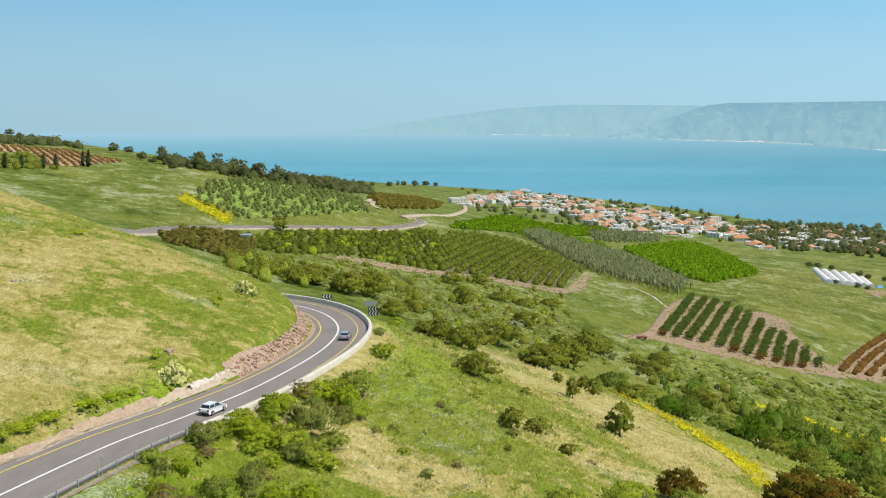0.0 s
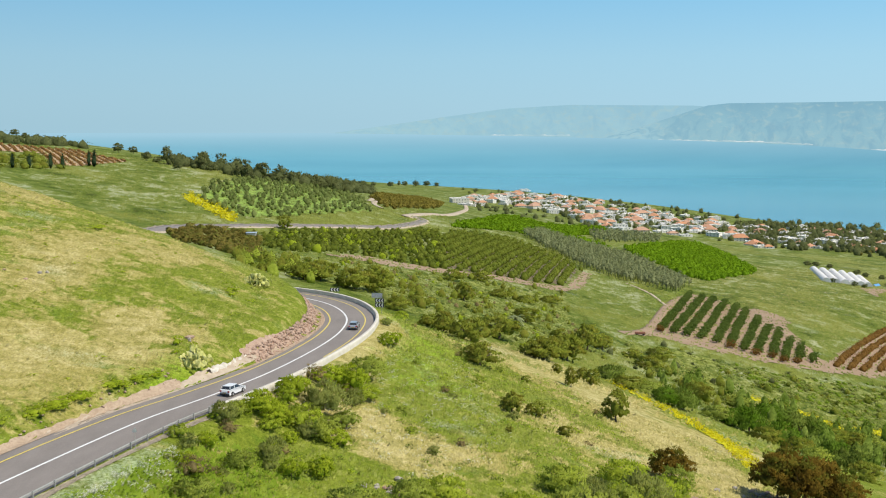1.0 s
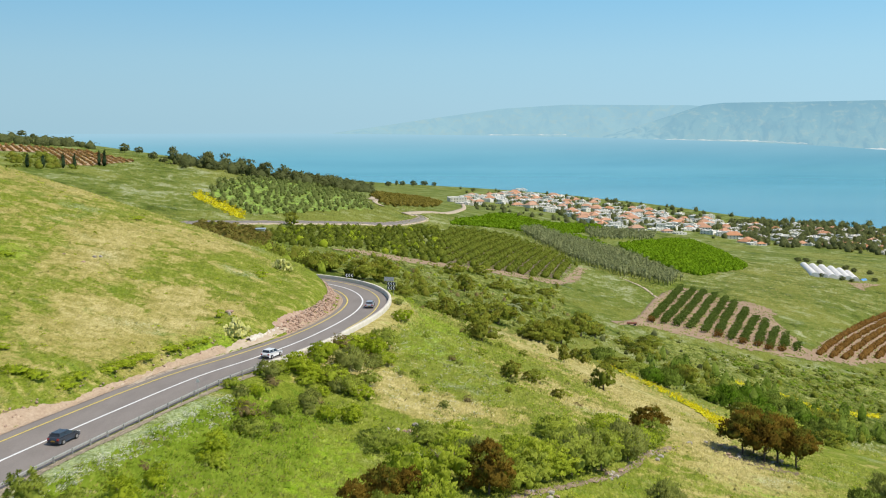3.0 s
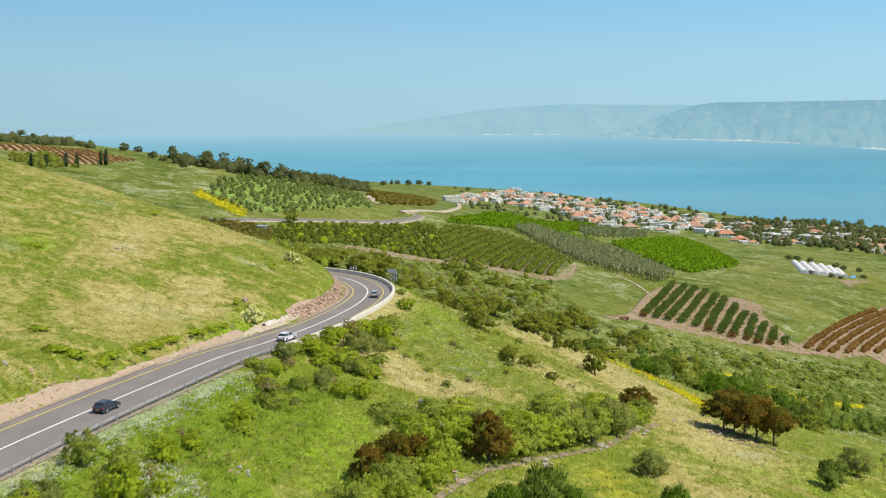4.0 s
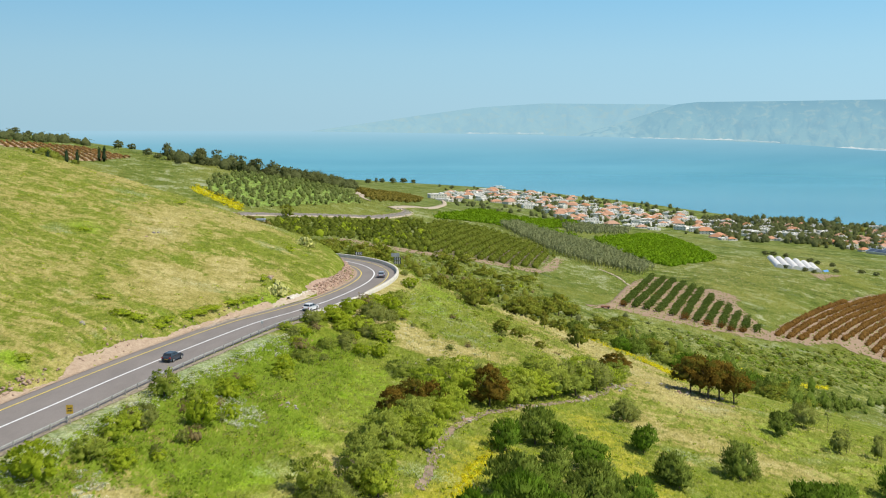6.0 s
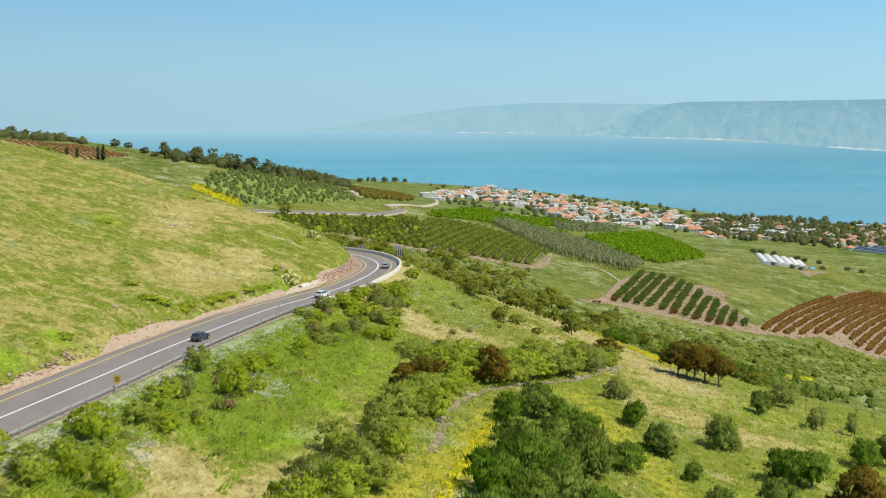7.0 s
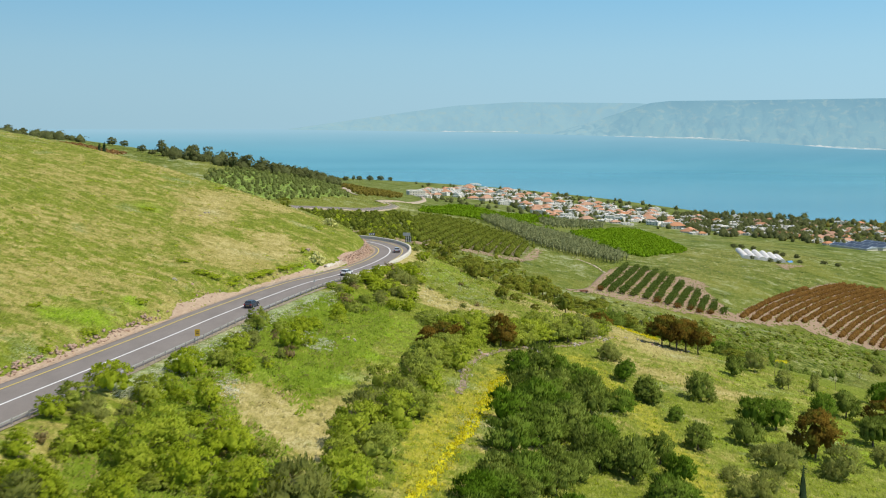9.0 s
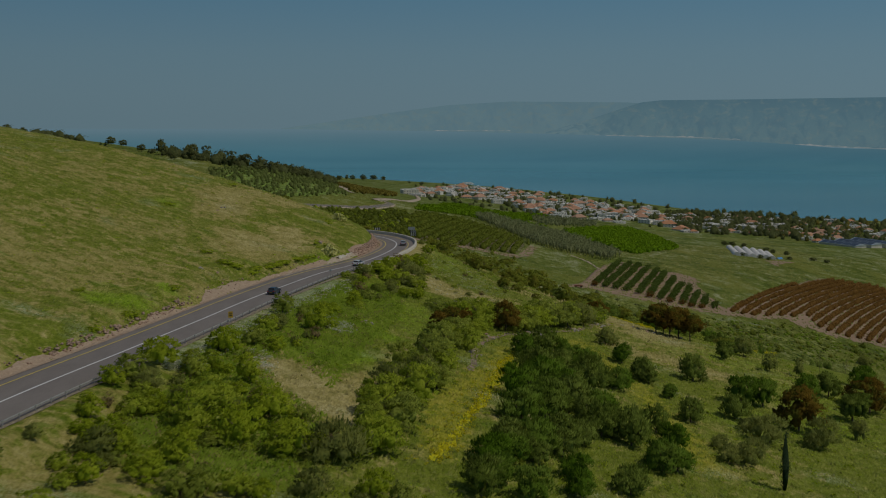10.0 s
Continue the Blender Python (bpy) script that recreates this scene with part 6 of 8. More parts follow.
# bushes crowding the bank below the road and the gully beyond it
for k, (x, y) in enumerate(off_straw(rows_in([(-70.4, -5.1), (-65.3, 5.4), (-61.2, 18.9), (-55.6, 37.0), (-49.1, 64.4), (-38.8, 101.0), (-29.1, 120.0), (-33.3, 92.5), (-39.7, 55.1), (-46.9, 40.3), (-47.4, 25.2), (-43.0, 12.2), (-35.2, 5.1), (-31.5, -4.2), (-48.1, -13.2), (-64.8, -20.9)], (0.5, 0.8), 4.8, 4.8, orng, 1.8))):
    w = orng.uniform(1.9, 5.2)
    if orng.uniform() < 0.78:
        kind = ("leafy", "leafy", "leafy", "shrub", "shrub", "greybush", "drybush")[int(orng.integers(7))]
        plant(kind, float(x), float(y), w if kind[-4:] != "bush" else w * 0.7, w * orng.uniform(0.5, 0.85), "bushes of the bank")
for k, (x, y) in enumerate(rows_in([(-74.7, -31.4), (-70.7, -20.3), (-66.5, -13.0), (-60.7, -16.2), (-45.8, -18.8), (-29.9, -13.5), (-23.9, -18.2), (-29.8, -22.8), (-70.7, -42.2)], (0.5, 0.8), 4.8, 4.8, orng, 1.8)):
    w = orng.uniform(2.6, 5.6)
    if orng.uniform() < 0.8:
        plant(("leafy", "leafy", "shrub", "shrub", "greybush")[int(orng.integers(5))], float(x), float(y), w, w * orng.uniform(0.5, 0.8), "bushes of the bank")
for k, (x, y) in enumerate(rows_in([(-14.4, -2.6), (1.6, 7.4), (16.4, 12.1), (18.5, 2.7), (-17.8, -15.8)], (0.5, 0.8), 7.0, 7.0, orng, 2.0)):
    w = orng.uniform(4.5, 7.0)
    plant("pine", float(x), float(y), w, w * orng.uniform(0.7, 0.95), "pine grove")
for k, (x, y) in enumerate(rows_in([(-38.2, 124.0), (-35.0, 131.9), (-33.4, 149.5), (-25.5, 158.5), (-18.4, 174.5), (-13.0, 178.5), (-15.6, 149.9), (-19.0, 134.0), (-24.5, 121.2), (-29.0, 113.3), (-32.1, 108.8), (-36.9, 112.9)], (0.5, 0.8), 4.0, 4.0, orng, 1.6)):
    w = orng.uniform(1.8, 4.4)
    if orng.uniform() < 0.8:
        kind = ("leafy", "shrub", "shrub", "shrub", "greybush", "greybush", "drybush")[int(orng.integers(7))]
        plant(kind, float(x), float(y), w, w * orng.uniform(0.5, 0.8), "bushes of the bank")
for k, (x, y) in enumerate(rows_in([(-17.0, 74.7), (-10.0, 86.5), (-9.0, 83.1), (-13.5, 61.1), (-16.7, 43.4), (-20.3, 28.2), (-22.1, 15.6), (-25.9, 2.0), (-27.8, -5.9), (-35.2, -9.2), (-34.7, -0.3), (-30.1, 10.4), (-29.8, 20.5), (-26.7, 32.4), (-22.1, 44.5)], (0.5, 0.8), 5.6, 5.6, orng, 1.8)):
    w = orng.uniform(3.5, 6.5)
    plant("shrub", float(x), float(y), w, w * orng.uniform(0.65, 0.95), "bushes of the gully")
for k, (x, y) in enumerate(rows_in([(3.9, 52.7), (12.7, 78.7), (16.3, 68.5), (15.5, 49.9), (15.6, 33.5), (13.9, 21.4), (10.9, 15.9), (-9.7, 4.2), (-6.1, 16.4), (-1.1, 32.9)], (0.5, 0.8), 7.0, 7.0, orng, 2.0)):
    w = orng.uniform(4.5, 7.0)
    plant("pine", float(x), float(y), w, w * orng.uniform(0.7, 0.95), "pine grove")

# low herbs and small bushes strewn over the near slopes
SLOPE = [(-58, -20), (-45, 60), (-34, 110), (-20, 150), (-12, 200), (20, 235), (60, 235), (95, 180), (110, 110), (80, 20), (40, -30)]
herbs = rows_in(SLOPE, (0.6, 0.8), 3.4, 3.4, orng, 1.6)
joined_crowns("herbs", off_straw(herbs), 1.9, 0.7, "dome", MAT["leaf_leafy"], "low green herbs strewn through the grass", "herbs", 18, 0.3, 31, 0.6, 0.0, 0.6, 0)

BANK = [(-64, -20), (-59, 30), (-47, 90), (-36, 128), (-24, 134), (-22, 110), (-26, 80), (-34, 40), (-40, -20)]
joined_crowns("herbs", off_straw(rows_in(BANK, (0.6, 0.8), 2.3, 2.3, orng, 1.3)), 3.0, 1.1, "dome", MAT["leaf_weed"], "rank green weeds on the bank below the road", "herbs", 54, 0.3, 32, 0.5, 0.0, 0.3, 0)
joined_crowns("flowers", in_bloom(rows_in([(-75, -20), (-62, 50), (-36, 128), (-24, 134), (-22, 80), (-40, -20)], (0.3, 0.8), 0.95, 0.95, orng, 0.7)), 1.7, 0.9, "flat", MAT["umbel"], "white umbel flowers on the bank below the road", "flowers", 27, 0.21, 33, 0.5, 0.0, 0.35, 0)
joined_crowns("flowers", rows_in([(-24, 150), (-12, 200), (5, 215), (12, 160), (0, 130)], (0.3, 0.8), 2.0, 2.0, orng, 1.2), 1.9, 0.6, "flat", MAT["umbel"], "pale flower drifts in the grass of the spur", "flowers", 18, 0.16, 34, 0.5, 0.0, 0.5, 0)
joined_crowns("herbs", off_straw(rows_in(BANK, (0.6, 0.8), 4.4, 4.4, orng, 2.2)), 3.4, 1.5, "dome", MAT["leaf_grey"], "grey-green tall weeds on the bank below the road", "herbs", 54, 0.3, 47, 0.55, 0.0, 0.45, 0)
joined_crowns("herbs", rows_in(BANK, (0.6, 0.8), 5.6, 5.6, orng, 2.6), 2.8, 1.1, "dome", MAT["leaf_dry"], "dry brown stalks among the weeds of the bank", "herbs", 45, 0.26, 48, 0.55, 0.0, 0.5, 0)
joined_crowns("herbs", off_straw(rows_in(SLOPE, (0.6, 0.8), 7.5, 7.5, orng, 3.5)), 3.0, 0.9, "dome", MAT["leaf_weed"], "rank green clumps in the grass of the slope", "herbs", 45, 0.28, 49, 0.6, 0.0, 0.4, 0)
HILL = [(-72, 20), (-66, 75), (-58, 110), (-50, 140), (-40, 165), (-36, 205), (-40, 245), (-75, 262), (-130, 300), (-175, 280), (-150, 160), (-110, 60)]
joined_crowns("herbs", rows_in(HILL, (0.6, 0.8), 5.5, 5.5, orng, 2.6), 1.9, 0.5, "dome", MAT["leaf_leafy"], "low green herbs on the grassy hill", "herbs", 30, 0.26, 35, 0.6, 0.0, 0.6, 0)


def grass_tufts(name, outline, gap, seed, label, size=1.0, material="grass_blades", ruffle=0.22):
    """Tufts of upright blades over an area, in one mesh."""
    rng = np.random.default_rng(seed)
    q = rows_in(outline, (0.7, 0.7), gap, gap, rng, gap * 0.5)
    q = off_straw(q) if material == "leaf_weed" else q
    q = q[along(ROAD, q[:, 0], q[:, 1])[1] > 10.5]
    z = surface(q[:, 0], q[:, 1])
    m = len(q)
    vs, ts = [], []
    for b in range(3):
        a = rng.uniform(0, 6.283, m)
        w, h = rng.uniform(0.12, 0.3, m) * size, rng.uniform(0.1, 0.32, m) * size
        dx, dy = np.cos(a) * w, np.sin(a) * w
        ox, oy = rng.normal(size=m) * 0.25 * size, rng.normal(size=m) * 0.25 * size
        lean = np.stack([0.18 + 0.12 * rng.normal(size=m), 0.34 + 0.1 * rng.normal(size=m)], 1)      # laid over by the wind
        dx, dy = np.abs(dx) + 0.05, -np.abs(dy) * 0.5
        v = np.stack([np.stack([q[:, 0] + ox - dx, q[:, 1] + oy - dy, z - 0.1], 1), np.stack([q[:, 0] + ox + dx, q[:, 1] + oy + dy, z - 0.1], 1),
                      np.stack([q[:, 0] + ox + lean[:, 0], q[:, 1] + oy + lean[:, 1], z + h], 1)], 1)
        ts.append(np.arange(3 * m).reshape(m, 3) + 3 * m * b)
        vs.append(v.reshape(-1, 3))
    me = mesh_from(name, np.concatenate(vs), np.concatenate(ts), MAT[material])
    with_growth(me)
    tilt = np.repeat(rng.normal(size=(len(me.vertices) // 3, 3)) * ruffle * [1, 1, 0.3], 3, axis=0)
    me.normals_split_custom_set_from_vertices((tilt + [0.1, -0.25, 1.0]).tolist())
    ob = new(name, me)
    return tagged(ob, label, "grass", kind="stuff")


grass_tufts("grass", HILL, 1.0, 51, "long spring grass, green and straw-dry, on the hill")
MEADOW = [(-30, 275), (-10, 330), (-60, 420), (-230, 620), (-420, 1000), (60, 1150), (720, 1150), (620, 700), (330, 400), (180, 260), (90, 240)]
grass_tufts("grass", MEADOW, 4.2, 53, "rough meadow growth with pale flower heads", 3.4, "meadow_blades")
grass_tufts("grass", BANK, 0.8, 54, "tall rank grass on the bank below the road", 2.2, "leaf_weed")
grass_tufts("grass", HILL, 1.5, 56, "tall uneven grass clumps on the hill", 1.3, "grass_blades", 0.3)
grass_tufts("grass", SLOPE, 1.3, 57, "tall uneven grass clumps on the slope", 1.5, "grass_blades", 0.36)
grass_tufts("grass", SLOPE, 0.95, 52, "long spring grass, green and straw-dry, on the slope")

for band, size, gap in ((MUSTARD, 1.6, 1.5), ([(129.9, 439.6), (147.5, 441.0), (171.3, 426.6), (207.7, 447.0), (203.1, 435.7), (166.0, 411.5), (141.1, 419.3)], 1.6, 1.6), ([(-186.5, 728.2), (-185.9, 751.8), (-174.0, 732.4), (-154.8, 707.5), (-134.0, 666.4), (-129.0, 630.2), (-135.5, 633.2), (-155.2, 666.8), (-172.4, 692.9)], 3.0, 3.0)):
    joined_crowns("flowers", rows_in(band, (0.3, 0.8), gap, gap, orng, gap * 0.6), size, size * 0.55, "flat", MAT["mustard"], "yellow wild mustard in full bloom", "flowers", 18, size * 0.2, 37, 0.5, 0.0, 0.2, 0)
joined_crowns("flowers", rows_in([(-1.1, 74.9), (3.4, 83.3), (-3.6, 53.0), (-8.4, 34.3), (-13.1, 17.5), (-17.5, 2.7), (-20.2, 1.3), (-14.4, 19.7), (-7.5, 46.1)], (0.3, 0.8), 0.8, 0.8, orng, 0.6), 1.1, 0.7, "flat", MAT["mustard"], "yellow wild mustard in bloom beside the pines", "flowers", 18, 0.2, 36, 0.5, 0.0, 0.35, 0)
joined_crowns("flowers", rows_in([(-2.2, 75.3), (4.3, 88.3), (-2.2, 54.9), (-7.5, 34.9), (-12.3, 18.0), (-16.4, 1.6), (-23.9, -2.3), (-18.3, 17.5), (-11.3, 43.3)], (0.3, 0.8), 0.9, 0.9, orng, 0.7), 0.9, 0.6, "flat", MAT["mustard"], "scattered yellow mustard in the grass strip", "flowers", 9, 0.17, 38, 0.5, 0.0, 0.75, 0)

# tall weeds on the crest of the spur beyond the bend
SPUR = [(-15.2, 216.6), (-6.3, 368.0), (8.7, 327.9), (17.2, 240.6), (27.3, 241.6), (37.9, 222.3), (24.0, 163.5), (7.7, 144.1), (-3.7, 138.1), (-10.8, 157.7), (-15.0, 179.6)]
grass_tufts("grass", SPUR, 0.9, 55, "tall mixed grass on the crest of the spur", 1.5)
joined_crowns("herbs", drifts(rows_in(SPUR, (0.6, 0.8), 1.9, 1.9, orng, 1.2), -0.3), 2.6, 1.0, "dome", MAT["leaf_weed"], "green thistles and weeds on the crest of the spur", "herbs", 27, 0.28, 42, 0.5, 0.0, 0.72, 0)
joined_crowns("herbs", rows_in(SPUR, (0.6, 0.8), 3.6, 3.6, orng, 1.8), 3.0, 1.0, "dome", MAT["leaf_grey"], "pale grey-green thistles on the crest of the spur", "herbs", 27, 0.3, 43, 0.5, 0.0, 0.7, 0)
for k, (x, y) in enumerate(rows_in(SPUR, (0.6, 0.8), 15.0, 13.0, orng, 5.0)):
    plant(("drybush", "greybush", "shrub")[k % 3], float(x), float(y), orng.uniform(1.6, 3.2), orng.uniform(0.9, 1.7), "small bushes of the spur")

# ---------------------------------------------------------------- the village by the lake


def part(name, bm, material, parent, label=""):
    """Links a bmesh as one mesh object under a thing or a part."""
    me = bpy.data.meshes.new(name)
    bm.to_mesh(me)
    bm.free()
    me.materials.append(material)
    ob = new(name, me)
    ob.parent = parent
    return tagged(ob, label) if label else ob


def box(bm, x0, x1, y0, y1, z0, z1):
    v = [bm.verts.new(p) for p in ((x0, y0, z0), (x1, y0, z0), (x1, y1, z0), (x0, y1, z0), (x0, y0, z1), (x1, y0, z1), (x1, y1, z1), (x0, y1, z1))]
    for f in ((0, 3, 2, 1), (4, 5, 6, 7), (0, 1, 5, 4), (1, 2, 6, 5), (2, 3, 7, 6), (3, 0, 4, 7)):
        bm.faces.new([v[i] for i in f])
    return v


def box_mesh(*spans):
    bm = bmesh.new()
    for s in spans:
        box(bm, *s)
    return bm


def mesh_of(name, bm, material):
    me = bpy.data.meshes.new(name)
    bm.to_mesh(me)
    bm.free()
    me.materials.append(material)
    return me


MAT["plaster"] = plain("pale_plaster", (0.72, 0.66, 0.56), 0.9, 0, 0.12, 0.3)
MAT["white_wall"] = plain("white_plaster", (0.75, 0.71, 0.63), 0.9, 0, 0.08, 0.3)
MAT["flat_roof"] = plain("whitewashed_flat_roof", (0.69, 0.66, 0.59), 0.9, 0, 0.15, 0.25)
n = Nodes("clay_roof_tiles")
a = n.noise(0.35, 4)
col = n.ramp(a, (0.3, (0.46, 0.17, 0.065)), (0.7, (0.66, 0.3, 0.13)))
MAT["clay"] = n.done(n.mix(n.maths("ADD", n.maths("MULTIPLY", n.random(), 0.55), 0.15), col, (0.46, 0.33, 0.25)), 0.85, a, 0.3, 0.1)
MAT["window"] = plain("dark_window_glass", (0.05, 0.06, 0.075), 0.2, 0, 0.2, 1)


def house(x, y, size, red, seed):
    """A one or two storey house: walls, a hipped clay roof or a flat white one with a parapet, and its windows."""
    rng = random.Random(seed)
    w, d = size * 0.98, size * 0.74 * rng.uniform(0.8, 1.1)
    storeys = 2 if size > 19 and rng.random() < 0.6 or size > 30 else 1
    h = 3.3 * storeys + 0.8
    ob = new("house")
    ob.location = (x, y, float(surface(np.array([x]), np.array([y]))[0]) - 0.8)
    ob.rotation_euler = (0, 0, rng.choice([0.2, 0.35, -0.5, 0.9, -0.2]) + rng.uniform(-0.1, 0.1))
    w2, d2 = w / 2, d / 2
    wall = part("wall", box_mesh((-w2, w2, -d2, d2, -2.0, h), (w2 - 0.2, w2 + w * 0.28, -d2 * 0.4, d2 * 0.8, -2.0, 3.6)), MAT["white_wall" if rng.random() < 0.55 else "plaster"], ob)
    bm = bmesh.new()
    if red:
        e = 0.7
        base = [bm.verts.new(p) for p in ((-w2 - e, -d2 - e, h), (w2 + e, -d2 - e, h), (w2 + e, d2 + e, h), (-w2 - e, d2 + e, h))]
        low = [bm.verts.new((v.co.x, v.co.y, h - 0.25)) for v in base]
        r = max(0.5, w2 - d2 * 0.9)
        ridge = [bm.verts.new((-r, 0, h + d2 * 0.62)), bm.verts.new((r, 0, h + d2 * 0.62))]
        for f in ((base[0], base[1], ridge[1], ridge[0]), (base[1], base[2], ridge[1]), (base[2], base[3], ridge[0], ridge[1]), (base[3], base[0], ridge[0])):
            bm.faces.new(f)
        for k in range(4):
            bm.faces.new((low[k], low[(k + 1) % 4], base[(k + 1) % 4], base[k]))
        bm.faces.new(low[::-1])
        part("roof", bm, MAT["clay"], ob, "hipped clay tile roof")
    else:
        for s in ((-w2 - 0.15, w2 + 0.15, -d2 - 0.15, d2 + 0.15, h, h + 0.3), (-w2 - 0.15, w2 + 0.15, -d2 - 0.15, -d2 + 0.15, h + 0.3, h + 0.9), (-w2 - 0.15, w2 + 0.15, d2 - 0.15, d2 + 0.15, h + 0.3, h + 0.9),
                  (w2 * 0.3, w2 * 0.65, -d2 * 0.3, d2 * 0.3, h + 0.3, h + 2.2), (-w2 * 0.7, -w2 * 0.45, 0, d2 * 0.3, h + 0.3, h + 1.5)):
            box(bm, *s)
        part("roof", bm, MAT["flat_roof"], ob, "flat whitewashed roof")
    count = max(2, int(w / 5))
    for s in range(storeys):
        for k in range(count):
            c = -w2 + w * (k + 0.5) / count
            part("window", box_mesh((c - 0.75, c + 0.75, -d2 - 0.06, -d2 + 0.1, 1.9 + 3.3 * s, 3.3 + 3.3 * s)), MAT["window"], wall)
    return tagged(ob, "pale house with an orange clay tile roof in the lakeside village" if red else "white house with a flat roof in the lakeside village", "house", "village houses")


RED_HOUSES = [[(77, 2657, 20), (79, 2217, 22), (217, 3060, 37), (169, 2294, 25), (198, 2273, 30), (324, 2979, 36), (349, 2753, 18), (275, 2343, 20), (281, 2146, 28), (282, 2026, 22), (306, 2075, 20), (338, 2236, 17), (279, 1855, 22), (279, 1774, 20), (352, 1925, 19), (325, 1699, 24), (446, 2336, 31), (508, 2362, 18), (513, 2160, 22), (390, 1761, 18), (554, 2101, 21)], [(501, 1746, 30), (499, 1658, 28), (508, 1614, 13), (600, 1742, 14), (591, 1668, 19), (617, 1649, 11), (756, 2115, 17), (756, 2037, 19), (668, 2040, 16), (653, 2117, 17), (591, 1948, 15), (676, 1692, 16), (690, 1691, 14), (682, 1629, 17), (759, 1796, 15), (794, 2034, 14), (776, 1714, 22), (867, 1836, 19), (724, 1640, 17), (663, 1461, 15), (898, 1706, 20)]]
WHITE_HOUSES = [[(40, 1959, 26), (98, 2555, 28), (144, 2834, 28), (138, 2528, 27), (262, 3394, 30), (257, 2947, 35), (207, 2535, 36), (239, 2373, 34), (292, 2491, 35), (324, 2426, 27), (241, 2212, 29), (249, 2045, 18), (258, 1818, 22), (276, 1659, 24), (309, 1769, 20), (399, 2250, 42), (433, 2525, 19), (510, 2499, 22), (446, 2123, 24), (401, 2133, 26), (466, 2278, 18), (402, 1939, 30), (442, 1976, 33)], [(459, 1899, 28), (408, 1747, 18), (379, 1803, 20), (489, 1926, 15), (498, 1858, 23), (541, 1923, 22), (580, 2061, 21), (497, 1617, 17), (596, 1800, 33), (662, 1977, 18), (602, 1663, 12), (657, 1794, 25), (707, 1833, 17), (727, 1834, 19), (749, 1839, 19), (659, 1734, 14), (843, 2045, 14), (647, 2196, 15), (836, 1804, 18), (864, 1769, 18), (678, 1554, 14), (877, 1751, 16), (847, 1584, 19)]]
for k, (x, y, s) in enumerate(sum(RED_HOUSES, [])):
    house(x, y, s, True, 300 + k)
for k, (x, y, s) in enumerate(sum(WHITE_HOUSES, [])):
    house(x, y, s, False, 500 + k)
# smaller houses and sheds between them
eastern = rows_in([(640.0, 1480.0), (760.0, 1500.0), (900.0, 1720.0), (1010.0, 2060.0), (860.0, 2040.0), (720.0, 1700.0)], (0.8, 0.6), 34.0, 38.0, np.random.default_rng(78), 14.0)
for k, (x, y) in enumerate(eastern):
    if float(surface(np.array([x]), np.array([y]))[0]) > 2.0 and k % 3:
        house(float(x), float(y), 12.0 + 8 * ((k * 29) % 10) / 10, k % 2 == 0, 1100 + k)
infill = rows_in([(65.4, 2652.6), (196.4, 3135.2), (299.5, 3145.4), (323.7, 2642.3), (387.6, 2411.4), (498.9, 2509.1), (547.0, 2254.2), (611.4, 2176.1), (723.1, 2154.7), (824.4, 2112.3), (880.3, 2067.1), (709.6, 1661.9), (655.4, 1674.8), (588.4, 1666.9), (511.0, 1682.9), (449.7, 1808.6), (366.0, 1786.4), (291.6, 1810.1), (251.7, 2050.4), (200.6, 2374.5), (95.8, 2338.7)], (0.8, 0.6), 31.0, 33.0, np.random.default_rng(77), 11.0)
infill = np.random.default_rng(61).permutation(infill)
for k, (x, y) in enumerate(infill[:178]):
    house(float(x), float(y), 16.0 + 10 * ((k * 37) % 10) / 10, k % 4 == 0, 700 + k)


